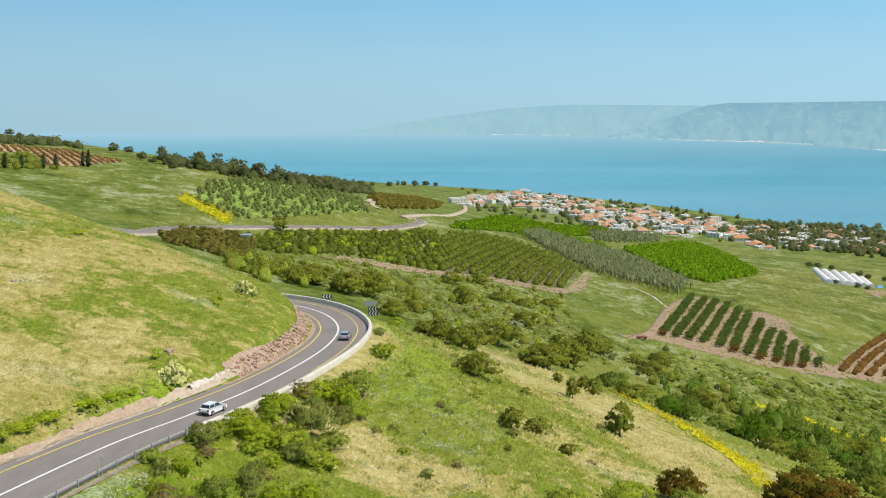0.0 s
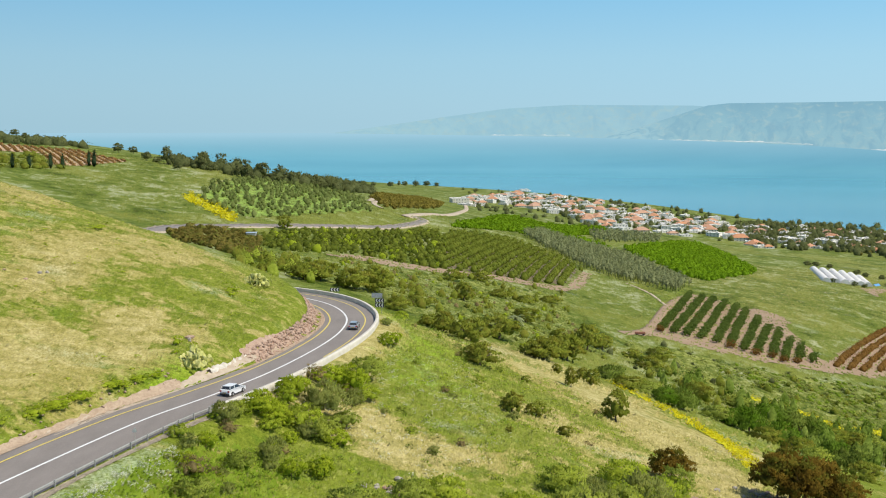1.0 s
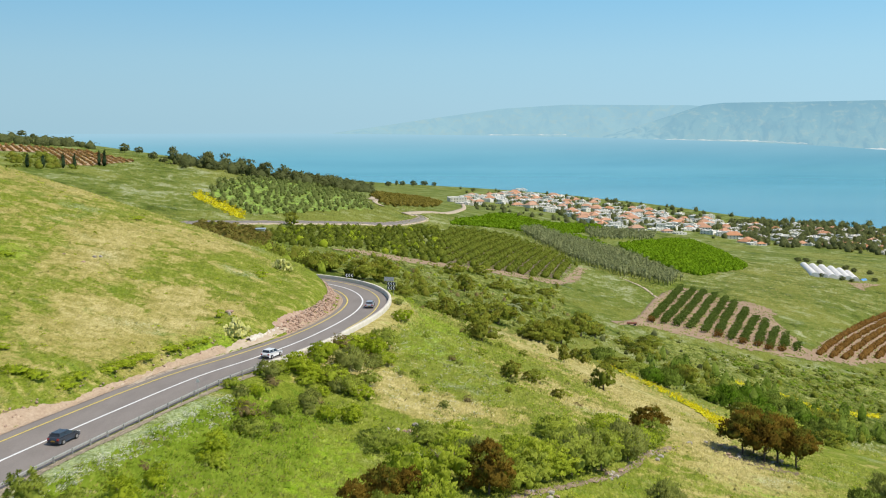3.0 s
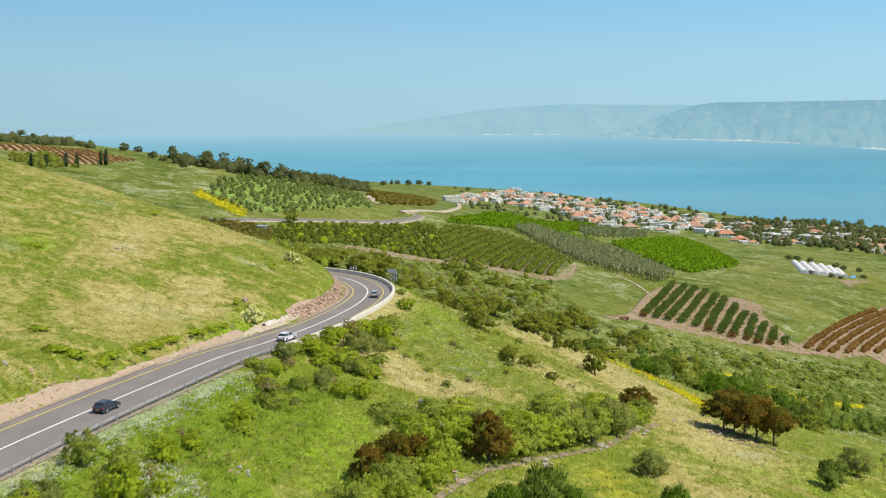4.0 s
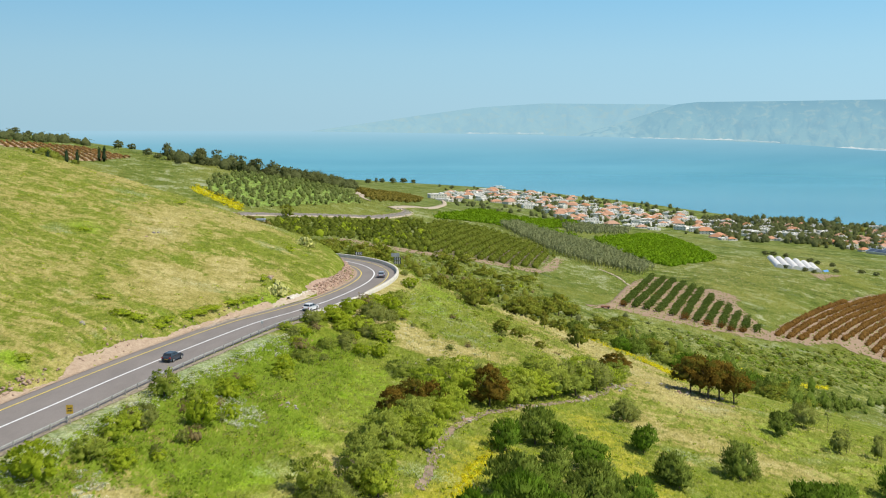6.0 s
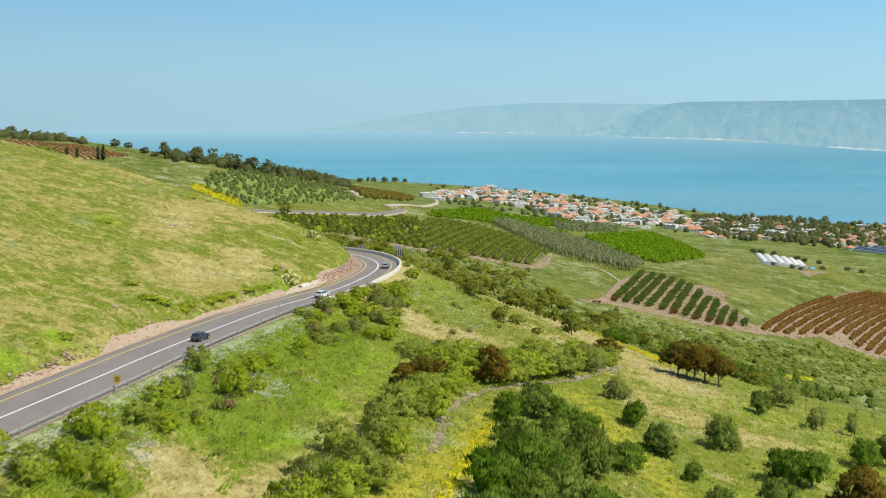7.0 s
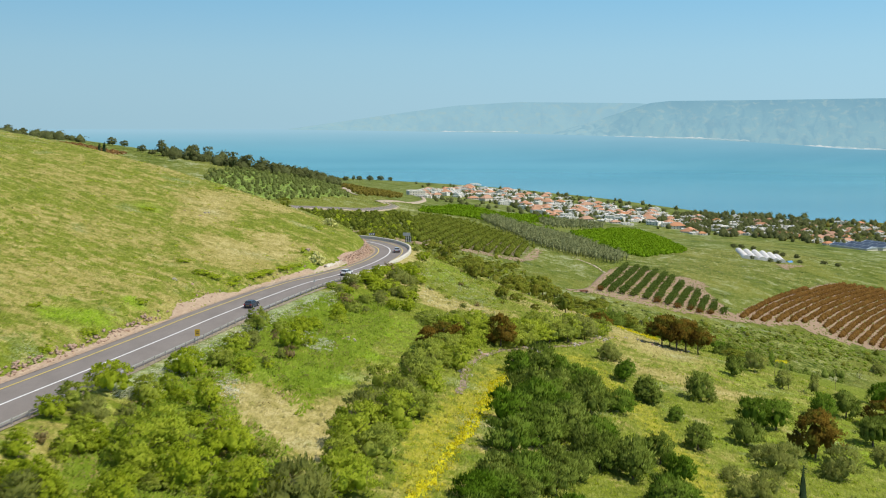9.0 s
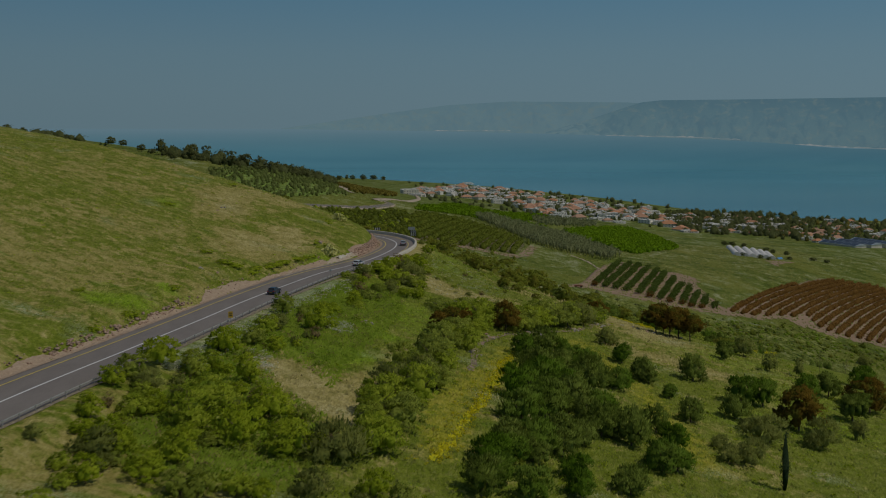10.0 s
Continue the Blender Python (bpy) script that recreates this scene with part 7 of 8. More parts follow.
def joined_houses(name, places, low, high, label, seed):
    """Far houses packed between the others: walls, then a hipped clay roof or a flat one with a parapet and a stair head."""
    rng = random.Random(seed)
    verts, faces, slots = [], [], []
    box_faces = ((0, 1, 2, 3), (7, 6, 5, 4), (0, 4, 5, 1), (1, 5, 6, 2), (2, 6, 7, 3), (3, 7, 4, 0))

    def solid(x, y, z, turn, spans, slot):
        x0, x1, y0, y1, z0, z1 = spans
        b, c, sn = len(verts), math.cos(turn), math.sin(turn)
        for w in (z1, z0):
            for u, v in ((x0, y0), (x1, y0), (x1, y1), (x0, y1)):
                verts.append((x + c * u - sn * v, y + sn * u + c * v, z + w))
        for f in box_faces:
            faces.append(tuple(b + i for i in f))
            slots.append(slot)

    for (x, y), z in zip(places, surface(places[:, 0], places[:, 1])):
        size, turn = rng.uniform(low, high), rng.choice([0.2, 0.35, -0.5, 0.9, -0.2]) + rng.uniform(-0.1, 0.1)
        w, d, h = size * 0.5, size * 0.37 * rng.uniform(0.8, 1.1), rng.choice([3.6, 4.2, 6.9, 7.4])
        solid(x, y, z, turn, (-w, w, -d, d, -3.0, h), 0)
        count = max(2, int(size / 5))
        for row in range(int(h / 3.4)):
            for k in range(count):
                c = -w + 2 * w * (k + 0.5) / count
                solid(x, y, z, turn, (c - 0.75, c + 0.75, -d - 0.06, -d + 0.1, 1.1 + 3.3 * row, 2.5 + 3.3 * row), 3)
        if rng.random() < 0.25:
            solid(x, y, z, turn, (-w - 0.6, w + 0.6, -d - 0.6, d + 0.6, h - 0.2, h + 0.05), 1)
            b, c, sn = len(verts), math.cos(turn), math.sin(turn)
            r = max(0.5, w - d * 0.9)
            for u, v, t in ((-w - 0.6, -d - 0.6, h + 0.05), (w + 0.6, -d - 0.6, h + 0.05), (w + 0.6, d + 0.6, h + 0.05), (-w - 0.6, d + 0.6, h + 0.05), (-r, 0, h + d * 0.62), (r, 0, h + d * 0.62)):
                verts.append((x + c * u - sn * v, y + sn * u + c * v, z + t))
            for f in ((0, 1, 5, 4), (1, 2, 5), (2, 3, 4, 5), (3, 0, 4)):
                faces.append(tuple(b + i for i in f))
                slots.append(1)
        else:
            solid(x, y, z, turn, (-w - 0.15, w + 0.15, -d - 0.15, d + 0.15, h, h + 0.35), 2)
            solid(x, y, z, turn, (-w - 0.15, w + 0.15, -d - 0.15, -d + 0.15, h + 0.35, h + 0.9), 2)
            solid(x, y, z, turn, (w * 0.25, w * 0.7, -d * 0.3, d * 0.4, h + 0.35, h + 2.3), 0)
    me = bpy.data.meshes.new(name)
    me.from_pydata(verts, [], faces)
    for key in ("white_wall", "clay", "flat_roof", "window"):
        me.materials.append(MAT[key])
    me.polygons.foreach_set("material_index", slots)
    return tagged(new(name, me), label, "houses", kind="stuff")


RIDGE_VILLAGE = [(60, 2000), (40, 2600), (161, 3000), (268, 3150), (400, 2960), (460, 2800), (529, 2500), (640, 2260), (560, 1950), (435, 1800), (376, 1795), (290, 1750), (240, 1830), (175, 2454)]
far_homes = dry_land(rows_in(RIDGE_VILLAGE, (0.8, 0.6), 66.0, 62.0, np.random.default_rng(83), 19.0))
joined_houses("houses", np.concatenate([far_homes, infill[178::5]]), 15.0, 25.0, "close-packed pale village houses with clay and flat roofs", 84)
for x, y, s in [(31, 2087, 39)]:
    hall = house(x, y, s * 0.9, False, 900)
    hall.scale.z = 1.5
    tagged(hall, "large white building with stepped flat roofs above the village", "building")

# plastic tunnels
n = Nodes("white_plastic_film")
a = n.noise(0.2, 3)
MAT["film"] = n.done(n.ramp(a, (0.3, (0.64, 0.61, 0.56)), (0.7, (0.78, 0.75, 0.7))), 0.75, spec=0.1)
MAT["blue_sheet"] = plain("blue_sheet", (0.1, 0.3, 0.6), 0.5)
for k, (x0, y0, x1, y1) in enumerate([(415.0, 1151.2, 354.5, 945.9), (421.1, 1140.1, 363.1, 945.3), (428.4, 1131.3, 373.6, 950.7), (430.6, 1109.7, 380.9, 949.4), (428.5, 1079.5, 387.6, 947.9), (423.4, 1044.6, 395.2, 951.0)]):
    ob = new("plastic_tunnel")
    length = math.hypot(x1 - x0, y1 - y0)
    a = math.atan2(y1 - y0, x1 - x0)
    z0, z1 = surface(np.array([x0, x1]), np.array([y0, y1]))
    ob.matrix_world = Matrix.Translation((x0, y0, float(z0))) @ Matrix.Rotation(a, 4, "Z") @ Matrix.Rotation(-math.atan2(z1 - z0, length), 4, "Y")
    bm = bmesh.new()
    rings = []
    for i in range(int(length / 6) + 1):
        f = i * 6.0
        puff = 1.0 + 0.02 * (i % 2)
        rings.append([bm.verts.new((f, 4.3 * math.cos(t) * puff, -0.5 + (4.6 * math.sin(t)) * puff)) for t in np.linspace(0, math.pi, 13)])
    for p, q in zip(rings, rings[1:]):
        for j in range(12):
            bm.faces.new((p[j], q[j], q[j + 1], p[j + 1]))
    bm.faces.new(rings[0])
    bm.faces.new(rings[-1][::-1])
    part("cover", bm, MAT["film"], ob, "milky plastic film stretched over hoops")
    part("door", box_mesh((-0.1, 0.0, -1.5, 1.5, -0.4, 2.6)), MAT["window"], ob)
    tagged(ob, "long white plastic tunnel greenhouse on the meadow", "greenhouse", "plastic tunnels")

bm = bmesh.new()
ridge = [[bm.verts.new((x, y, 2.2 - 0.55 * abs(y) ** 1.3 + 0.12 * math.sin(x * 2.1 + y))) for y in (-2.4, -1.2, 0.0, 1.2, 2.4)] for x in (-4.0, -2.0, 0.0, 2.0, 4.0)]
for p, q in zip(ridge, ridge[1:]):
    for j in range(4):
        bm.faces.new((p[j], q[j], q[j + 1], p[j + 1]))
tarp = new("tarpaulin", mesh_of("tarpaulin", bm, MAT["blue_sheet"]))
tarp.location = (409.0, 967.0, float(surface(np.array([409.0]), np.array([967.0]))[0]) + 0.3)
tarp.rotation_euler = (0, 0, 0.6)
tagged(tarp, "blue plastic tarpaulin draped over a heap beside the tunnels", "tarpaulin")

# long sheds with pale metal roofs
SHED = [(665.5, 1415.8), (755.3, 1458.9), (744.7, 1397.1), (640.6, 1321.7)]
cx, cy = np.mean(SHED, axis=0)
for k in range(3):
    ob = new("shed")
    ob.location = (cx - 26 + 30 * k, cy + 12 * k, float(surface(np.array([cx]), np.array([cy]))[0]))
    ob.rotation_euler = (0, 0, 0.45)
    part("wall", box_mesh((-12, 12, -34, 34, -2, 5)), MAT["plaster"], ob)
    bm = bmesh.new()
    v = [bm.verts.new(p) for p in ((-13, -35, 5), (13, -35, 5), (13, 35, 5), (-13, 35, 5), (0, -35, 8), (0, 35, 8))]
    for f in ((0, 4, 5, 3), (4, 1, 2, 5), (0, 1, 4), (2, 3, 5)):
        bm.faces.new([v[i] for i in f])
    roof = part("roof", bm, MAT["metal_roof"], ob, "pale blue-grey metal roof")
    for j in range(5):
        for side in (-1, 1):
            bm = bmesh.new()
            y0 = -33 + 13.4 * j
            q = [bm.verts.new((side * x, y, 8.12 - 3 * x / 13)) for x, y in ((0.8, y0), (12.2, y0), (12.2, y0 + 12.4), (0.8, y0 + 12.4))]
            bmesh.ops.solidify(bm, geom=[bm.faces.new(q if side > 0 else q[::-1])], thickness=0.1)
            part("solar_panel", bm, MAT["panel"], roof, "dark blue-grey solar panels")
    tagged(ob, "long farm shed with solar panels on a pale metal roof", "shed", "farm sheds")

# a boat on the lake, a hut by the lower road, farm things at the orchard corner
ob = new("boat")
ob.location = (890, 2170, 0.2)
part("hull", box_mesh((-9, 6, -2.4, 2.4, -0.5, 1.8), (6, 10, -1.2, 1.2, 0.2, 1.8)), MAT["white_wall"], ob)
part("cabin", box_mesh((-4, 2, -1.6, 1.6, 1.8, 4.2)), MAT["flat_roof"], ob)
tagged(ob, "small white boat on the open lake", "boat")

ob = new("hut")
ob.location = (-106.4, 560, float(surface(np.array([-106.4]), np.array([560.0]))[0]))
part("wall", box_mesh((-2.5, 2.5, -2, 2, -1, 3)), MAT["plaster"], ob)
part("roof", box_mesh((-2.9, 2.9, -2.4, 2.4, 3, 3.25)), MAT["metal_roof"], ob, "weathered grey roof sheet")
part("door", box_mesh((-0.5, 0.5, -2.06, -1.95, 0, 2.1)), MAT["window"], ob)
tagged(ob, "small pale hut beside the lower road", "hut")

ob = new("farm_cart")
ob.location = (105, 541, float(surface(np.array([105.0]), np.array([541.0]))[0]) + 0.15)
part("bed", box_mesh((-2.6, 2.6, -1.1, 1.1, 0.8, 1.7)), MAT["rust_paint"], ob)
for x in (-1.7, 1.7):
    for y in (-1.2, 1.2):
        bm = bmesh.new()
        bmesh.ops.create_cone(bm, cap_ends=True, segments=14, radius1=0.55, radius2=0.55, depth=0.3, matrix=Matrix.Translation((x, y, 0.55)) @ Matrix.Rotation(math.pi / 2, 4, "X"))
        part("wheel", bm, MAT["rubber"], ob)
tagged(ob, "rusty farm cart at the orchard corner", "cart")

# far cypresses, single trees, palm
for x, y, w, h in [(-302.0, 720.4, 3.4, 10.2), (-298.5, 741.1, 3.5, 9.6), (-291.2, 762.2, 3.6, 11.6), (-285.8, 772.4, 3.6, 11.7), (-284.4, 826.2, 3.3, 12.4), (-280.8, 827.6, 4.3, 13.3)]:
    plant("cypress", x, y, w * 1.7, h, "cypresses on the far ridge")
for x, y, w, h in [(427, 1206, 11, 6), (440, 1212, 10, 6), (452, 1200, 10, 5.5), (362, 952, 6, 4), (377, 937, 7, 4.5), (384, 932, 6, 4), (452, 1122, 10, 5), (446, 1082, 9, 5), (455, 1062, 9, 5), (466, 1010, 9, 4), (480, 1006, 8, 4), (424, 975, 7, 4)]:
    plant("skyline", x, y, w, h, "trees by the plastic tunnels")
for x, y, w, h in [(-100.5, 642.2, 9.9, 9.2), (-41.2, 713.9, 5.5, 3.9)]:
    plant("olive", x, y, w, h)


def palm(x, y, height):
    ob = new("palm_tree")
    ob.location = (x, y, float(surface(np.array([x]), np.array([y]))[0]))
    rng = np.random.default_rng(3)
    v, f = tube([(0, 0, -0.5), (0.2, 0, height * 0.3), (0.1, 0.1, height * 0.55)], [0.5, 0.4, 0.35], 8)
    c = new("trunk", mesh_from("trunk", v, f, MAT["bark"]))
    c.parent = ob
    for k in range(26):
        a, up = rng.uniform(0, 6.283), rng.uniform(-0.1, 1.2)
        d = np.array([math.cos(a), math.sin(a), 0])
        s = np.array([-math.sin(a), math.cos(a), 0])
        pts = []
        for t in np.linspace(0, 1, 7):
            p = d * (4.2 * t) * math.cos(up * 0.6) + np.array([0.1, 0.1, height * 0.55 + 3.4 * t * up - 3.0 * t * t])
            wd = 0.75 * math.sin(math.pi * min(1, 0.1 + 0.85 * t))
            pts += [p - s * wd - [0, 0, 0.2], p, p + s * wd - [0, 0, 0.2]]
        tri = []
        for j in range(6):
            for e in (0, 1):
                b = j * 3 + e
                tri += [(b, b + 1, b + 4), (b, b + 4, b + 3)]
        c = new("frond", mesh_from("frond", np.array(pts), np.array(tri), MAT["leaf_silver"]))
        c.parent = ob
    return tagged(ob, "grey-green date palm among valley scrub", "tree")


for x, y, w, h in [(27.6, 391.3, 9.9, 9.0)]:
    palm(x, y, h)

# ---------------------------------------------------------------- road verges, rock cutting, barriers
tx, ty = np.gradient(ROAD[:, 0]), np.gradient(ROAD[:, 1])
ln = np.hypot(tx, ty)
RNX, RNY = ty / ln, -tx / ln
STEP = np.r_[0, np.cumsum(np.hypot(*np.diff(ROAD, axis=0).T))]


def road_place(s, off):
    """A place s metres along the road and off metres to the right of its centre line; with its heading."""
    x, y = np.interp(s, STEP, ROAD[:, 0]), np.interp(s, STEP, ROAD[:, 1])
    nx, ny = np.interp(s, STEP, RNX), np.interp(s, STEP, RNY)
    return x + nx * off, y + ny * off, math.atan2(-nx, ny) + math.pi / 2


def road_at_y(y):
    """How far along the road's near stretch a given northing lies."""
    top = int(np.argmin(np.hypot(ROAD[:, 0] + 36.6, ROAD[:, 1] - 253.5)))
    return float(np.interp(y, ROAD[:top, 1], STEP[:top]))


def verge(name, s0, s1, off0, off1, material, label, lift=0.06, rough=0.5, seed=0):
    """An uneven strip of ground beside the road."""
    s = np.arange(s0, s1, 0.8)
    rng = np.random.default_rng(seed)
    wob = (np.interp(s, np.arange(s0, s1 + 12, 9.0), rng.normal(size=len(np.arange(s0, s1 + 12, 9.0)))) + 0.2 * rng.normal(size=len(s))) * rough
    rows_x, rows_y, rows_z = [], [], []
    for f in np.linspace(0, 1, 9):
        o = off0 + (off1 + wob - off0) * f
        x = np.interp(s, STEP, ROAD[:, 0]) + np.interp(s, STEP, RNX) * o
        y = np.interp(s, STEP, ROAD[:, 1]) + np.interp(s, STEP, RNY) * o
        z = surface(x, y) + lift + (rng.normal(size=len(s)) * 0.09 if 0.2 < f < 0.95 else 0)
        rows_x.append(x), rows_y.append(y), rows_z.append(np.maximum(z, road_level(y) - 0.02 if f < 0.1 else -99))
    return tagged(grid_object(name, np.array(rows_x), np.array(rows_y), np.array(rows_z), material), label, "verge", kind="structure")


n = Nodes("cut_rock")
a, b = n.noise(0.8, 6, 0.7), n.noise(3.5, 4)
MAT["rock"] = n.done(n.mix(0.45, n.ramp(a, (0.3, (0.3, 0.18, 0.12)), (0.5, (0.46, 0.31, 0.22)), (0.7, (0.58, 0.44, 0.34))), n.ramp(b, (0.3, (0.24, 0.15, 0.1)), (0.7, (0.55, 0.42, 0.33)))), 0.95, b, 0.6, 0.1, spec=0.05)
n = Nodes("pale_stone")
a = n.noise(1.2, 5)
MAT["pale_stone"] = n.done(n.ramp(a, (0.3, (0.5, 0.44, 0.35)), (0.7, (0.72, 0.67, 0.58))), 0.92, a, 0.4, 0.05)
n = Nodes("concrete")
a, b = n.noise(0.6, 5), n.noise(5, 3)
MAT["concrete"] = n.done(n.mix(0.4, n.ramp(a, (0.3, (0.58, 0.52, 0.42)), (0.7, (0.78, 0.72, 0.61))), n.ramp(b, (0.3, (0.5, 0.46, 0.38)), (0.7, (0.7, 0.66, 0.58)))), 0.9, b, 0.2, 0.02)
n = Nodes("galvanised_steel")
a = n.noise(2.0, 4)
MAT["steel"] = n.done(n.ramp(a, (0.3, (0.33, 0.32, 0.3)), (0.7, (0.46, 0.44, 0.41))), 0.55, metal=0.25, spec=0.5)

n = Nodes("verge_soil")
a, b = n.noise(0.5, 5, 0.7), n.noise(2.0, 4, 0.7)
MAT["verge_soil"] = n.done(n.mix(0.5, n.ramp(a, (0.3, (0.36, 0.25, 0.165)), (0.7, (0.52, 0.4, 0.28))), n.ramp(b, (0.3, (0.3, 0.21, 0.14)), (0.7, (0.55, 0.43, 0.31)))), 0.95, b, 0.5, 0.12, spec=0.05)
MAT["roadside_dirt"] = plain("roadside_dirt", (0.27, 0.225, 0.16), 0.95, 0, 0.4, 1.2)

sA, sB, sC, sD = road_at_y(-150), road_at_y(152), road_at_y(172), road_at_y(236)
left = -7.4
verge("verge", sA, sB, left, left - 2.1, MAT["verge_soil"], "reddish bare soil verge at the foot of the hill", 0.2, 0.8, 2)
verge("verge", sA, road_at_y(140), 6.9, 7.8, MAT["roadside_dirt"], "narrow stony soil verge behind the crash barrier", 0.08, 0.25, 3)
verge("verge", sB - 30, sC + 4, left + 0.8, left - 0.8, MAT["dirt"], "pale broken concrete edge of the road", 0.14, 0.5, 4)
verge("verge", sC, sD + 12, -5.0, -8.6, MAT["rock"], "reddish rock cutting on the inside of the bend", 0.12, 0.8, 5)
verge("verge", sC - 6, sD + 12, -4.9, -6.2, MAT["verge_soil"], "reddish dusty verge on the inside of the bend", 0.2, 0.5, 6)


def stones(name, s0, s1, off0, off1, count, size, material, label, seed):
    """Broken stones strewn along the road's edge, in one mesh."""
    rng = np.random.default_rng(seed)
    ico = bmesh.new()
    bmesh.ops.create_icosphere(ico, subdivisions=1, radius=1)
    base_v = np.array([v.co for v in ico.verts])
    base_f = np.array([[v.index for v in f.verts] for f in ico.faces])
    ico.free()
    vs, fs = [], []
    for k in range(count):
        s, o = rng.uniform(s0, s1), off0 + (off1 - off0) * rng.uniform() 
        x, y, _ = road_place(s, o)
        z = float(surface(np.array([x]), np.array([y]))[0])
        r = size * rng.uniform(0.35, 1.5)
        v = base_v * (1 + 0.3 * rng.normal(size=(len(base_v), 1))) * r * [rng.uniform(0.7, 1.4), rng.uniform(0.7, 1.4), rng.uniform(0.5, 1.0)]
        fs.append(base_f + len(base_v) * k)
        vs.append(v + [x, y, z + 0.18 + r * 0.2])
    return tagged(new(name, mesh_from(name, np.concatenate(vs), np.concatenate(fs), material)), label, "rocks", kind="stuff")


stones("rocks", sC, sD + 10, -5.9, -8.6, 620, 0.29, MAT["rock"], "broken reddish rocks of the road cutting", 61)
stones("rocks", road_at_y(20), road_at_y(75), -8.6, -11.0, 150, 0.27, MAT["rock"], "reddish rocks in the low bank beside the road", 62)
stones("rocks", road_at_y(-60), sB, -8.5, -11.5, 220, 0.2, MAT["rock"], "small reddish stones along the verge", 63)

# field stones on the slope
MAT["field_stone"] = plain("field_stone", (0.36, 0.32, 0.26), 0.95, 0, 0.4, 1.5)
frng = np.random.default_rng(71)
for k, (x, y, c, spread) in enumerate(((-9.5, 128.5, 12, 2.5), (-30.5, 81, 7, 1.6), (-12, 92, 8, 3), (26, 130, 9, 2), (12, 114, 9, 2), (0, 99, 9, 2), (-7, 76, 7, 2), (36, 147, 9, 2), (58, 168, 22, 7), (-45.5, 172, 4, 2), (-80, 183, 4, 6), (-70, 105, 4, 5))):
    for j in range(c):
        bm = bmesh.new()
        bmesh.ops.create_icosphere(bm, subdivisions=1, radius=float(frng.uniform(0.25, 0.7)))
        for v in bm.verts:
            v.co *= float(frng.uniform(0.75, 1.25))
            v.co.z *= 0.7
        px, py = x + frng.normal() * spread * 0.6, y + frng.normal() * spread * 0.6
        ob = new("boulder", mesh_of("boulder", bm, MAT["field_stone"] if j % 3 else MAT["rock"]))
        ob.location = (px, py, float(surface(np.array([px]), np.array([py]))[0]) + 0.12)
        tagged(ob, "weathered field stone lying in the grass", "rock", "field stones")


def sweep(name, s0, s1, off, profile, material, step=1.5, lift=0.0, parent=None):
    """A profile (across, up) drawn along the road; off may be a number or a function of northing."""
    s = np.arange(s0, s1 + step * 0.5, step)
    x0, y0 = np.interp(s, STEP, ROAD[:, 0]), np.interp(s, STEP, ROAD[:, 1])
    nx, ny = np.interp(s, STEP, RNX), np.interp(s, STEP, RNY)
    o = off(y0) if callable(off) else off
    xs = np.array([x0 + nx * (o + a) for a, b in profile])
    ys_ = np.array([y0 + ny * (o + a) for a, b in profile])
    zs = np.array([road_level(y0) + lift + b for a, b in profile])
    ob = grid_object(name, xs, ys_, zs, material, False)
    if parent:
        ob.parent = parent
    return ob


# crash barrier: posts and a ribbed steel beam
rail_end = road_at_y(141)
guard = tagged(new("crash_barrier"), "galvanised steel crash barrier along the valley side of the road", "barrier")
RIB = [(0.05, 0.42), (0.0, 0.46), (-0.07, 0.52), (0.0, 0.58), (0.0, 0.62), (-0.07, 0.68), (0.0, 0.74), (0.05, 0.78), (0.07, 0.6), (0.05, 0.42)]


def rail_off(y):
    return np.interp(y, [0, 60, 110, 142], [7.2, 7.1, 6.6, 6.1])


s = sA
while s < rail_end - 4:
    sweep("beam", s, min(s + 24.0, rail_end), rail_off, RIB, MAT["steel"], 2.0, 0.0, guard)
    s += 24.0
post = mesh_of("post", box_mesh((-0.07, 0.07, -0.06, 0.06, -0.6, 0.82), (-0.12, -0.05, -0.09, 0.09, 0.46, 0.74)), MAT["steel"])
for s in np.arange(sA, rail_end, 4.0):
    x0, y0, a = road_place(s, float(rail_off(np.interp(s, STEP, ROAD[:, 1]))) + 0.14)
    c = new("post", post)
    c.location, c.rotation_euler, c.parent = (x0, y0, road_level(y0)), (0, 0, a), guard
x0, y0, a = road_place(rail_end + 0.6, 6.2)
c = new("end_plate", mesh_of("end_plate", box_mesh((-0.08, 0.08, -0.9, 0.9, 0.0, 0.95)), MAT["steel"]))
c.location, c.rotation_euler, c.parent = (x0, y0, road_level(y0)), (0, 0, a + 0.1), guard

# concrete barrier round the bend, cast in lengths
wall_thing = tagged(new("concrete_barrier"), "pale concrete barrier curving round the outside of the bend", "barrier")
bend_end = STEP[-1] - 30
JERSEY = [(-0.22, 0.0), (-0.2, 0.2), (-0.12, 0.5), (-0.1, 0.9), (-0.06, 0.95), (0.5, 0.95), (0.55, 0.9), (0.6, 0.45), (0.68, -1.2)]


def wall_off(y):
    return np.interp(y, [140, 180, 225, 300], [6.2, 5.9, 6.7, 6.7])


s = rail_end + 1.2
while s < bend_end:
    sweep("segment", s, min(s + 5.94, bend_end), wall_off, JERSEY, MAT["concrete"], 0.99, 0.0, wall_thing)
    s += 6.0

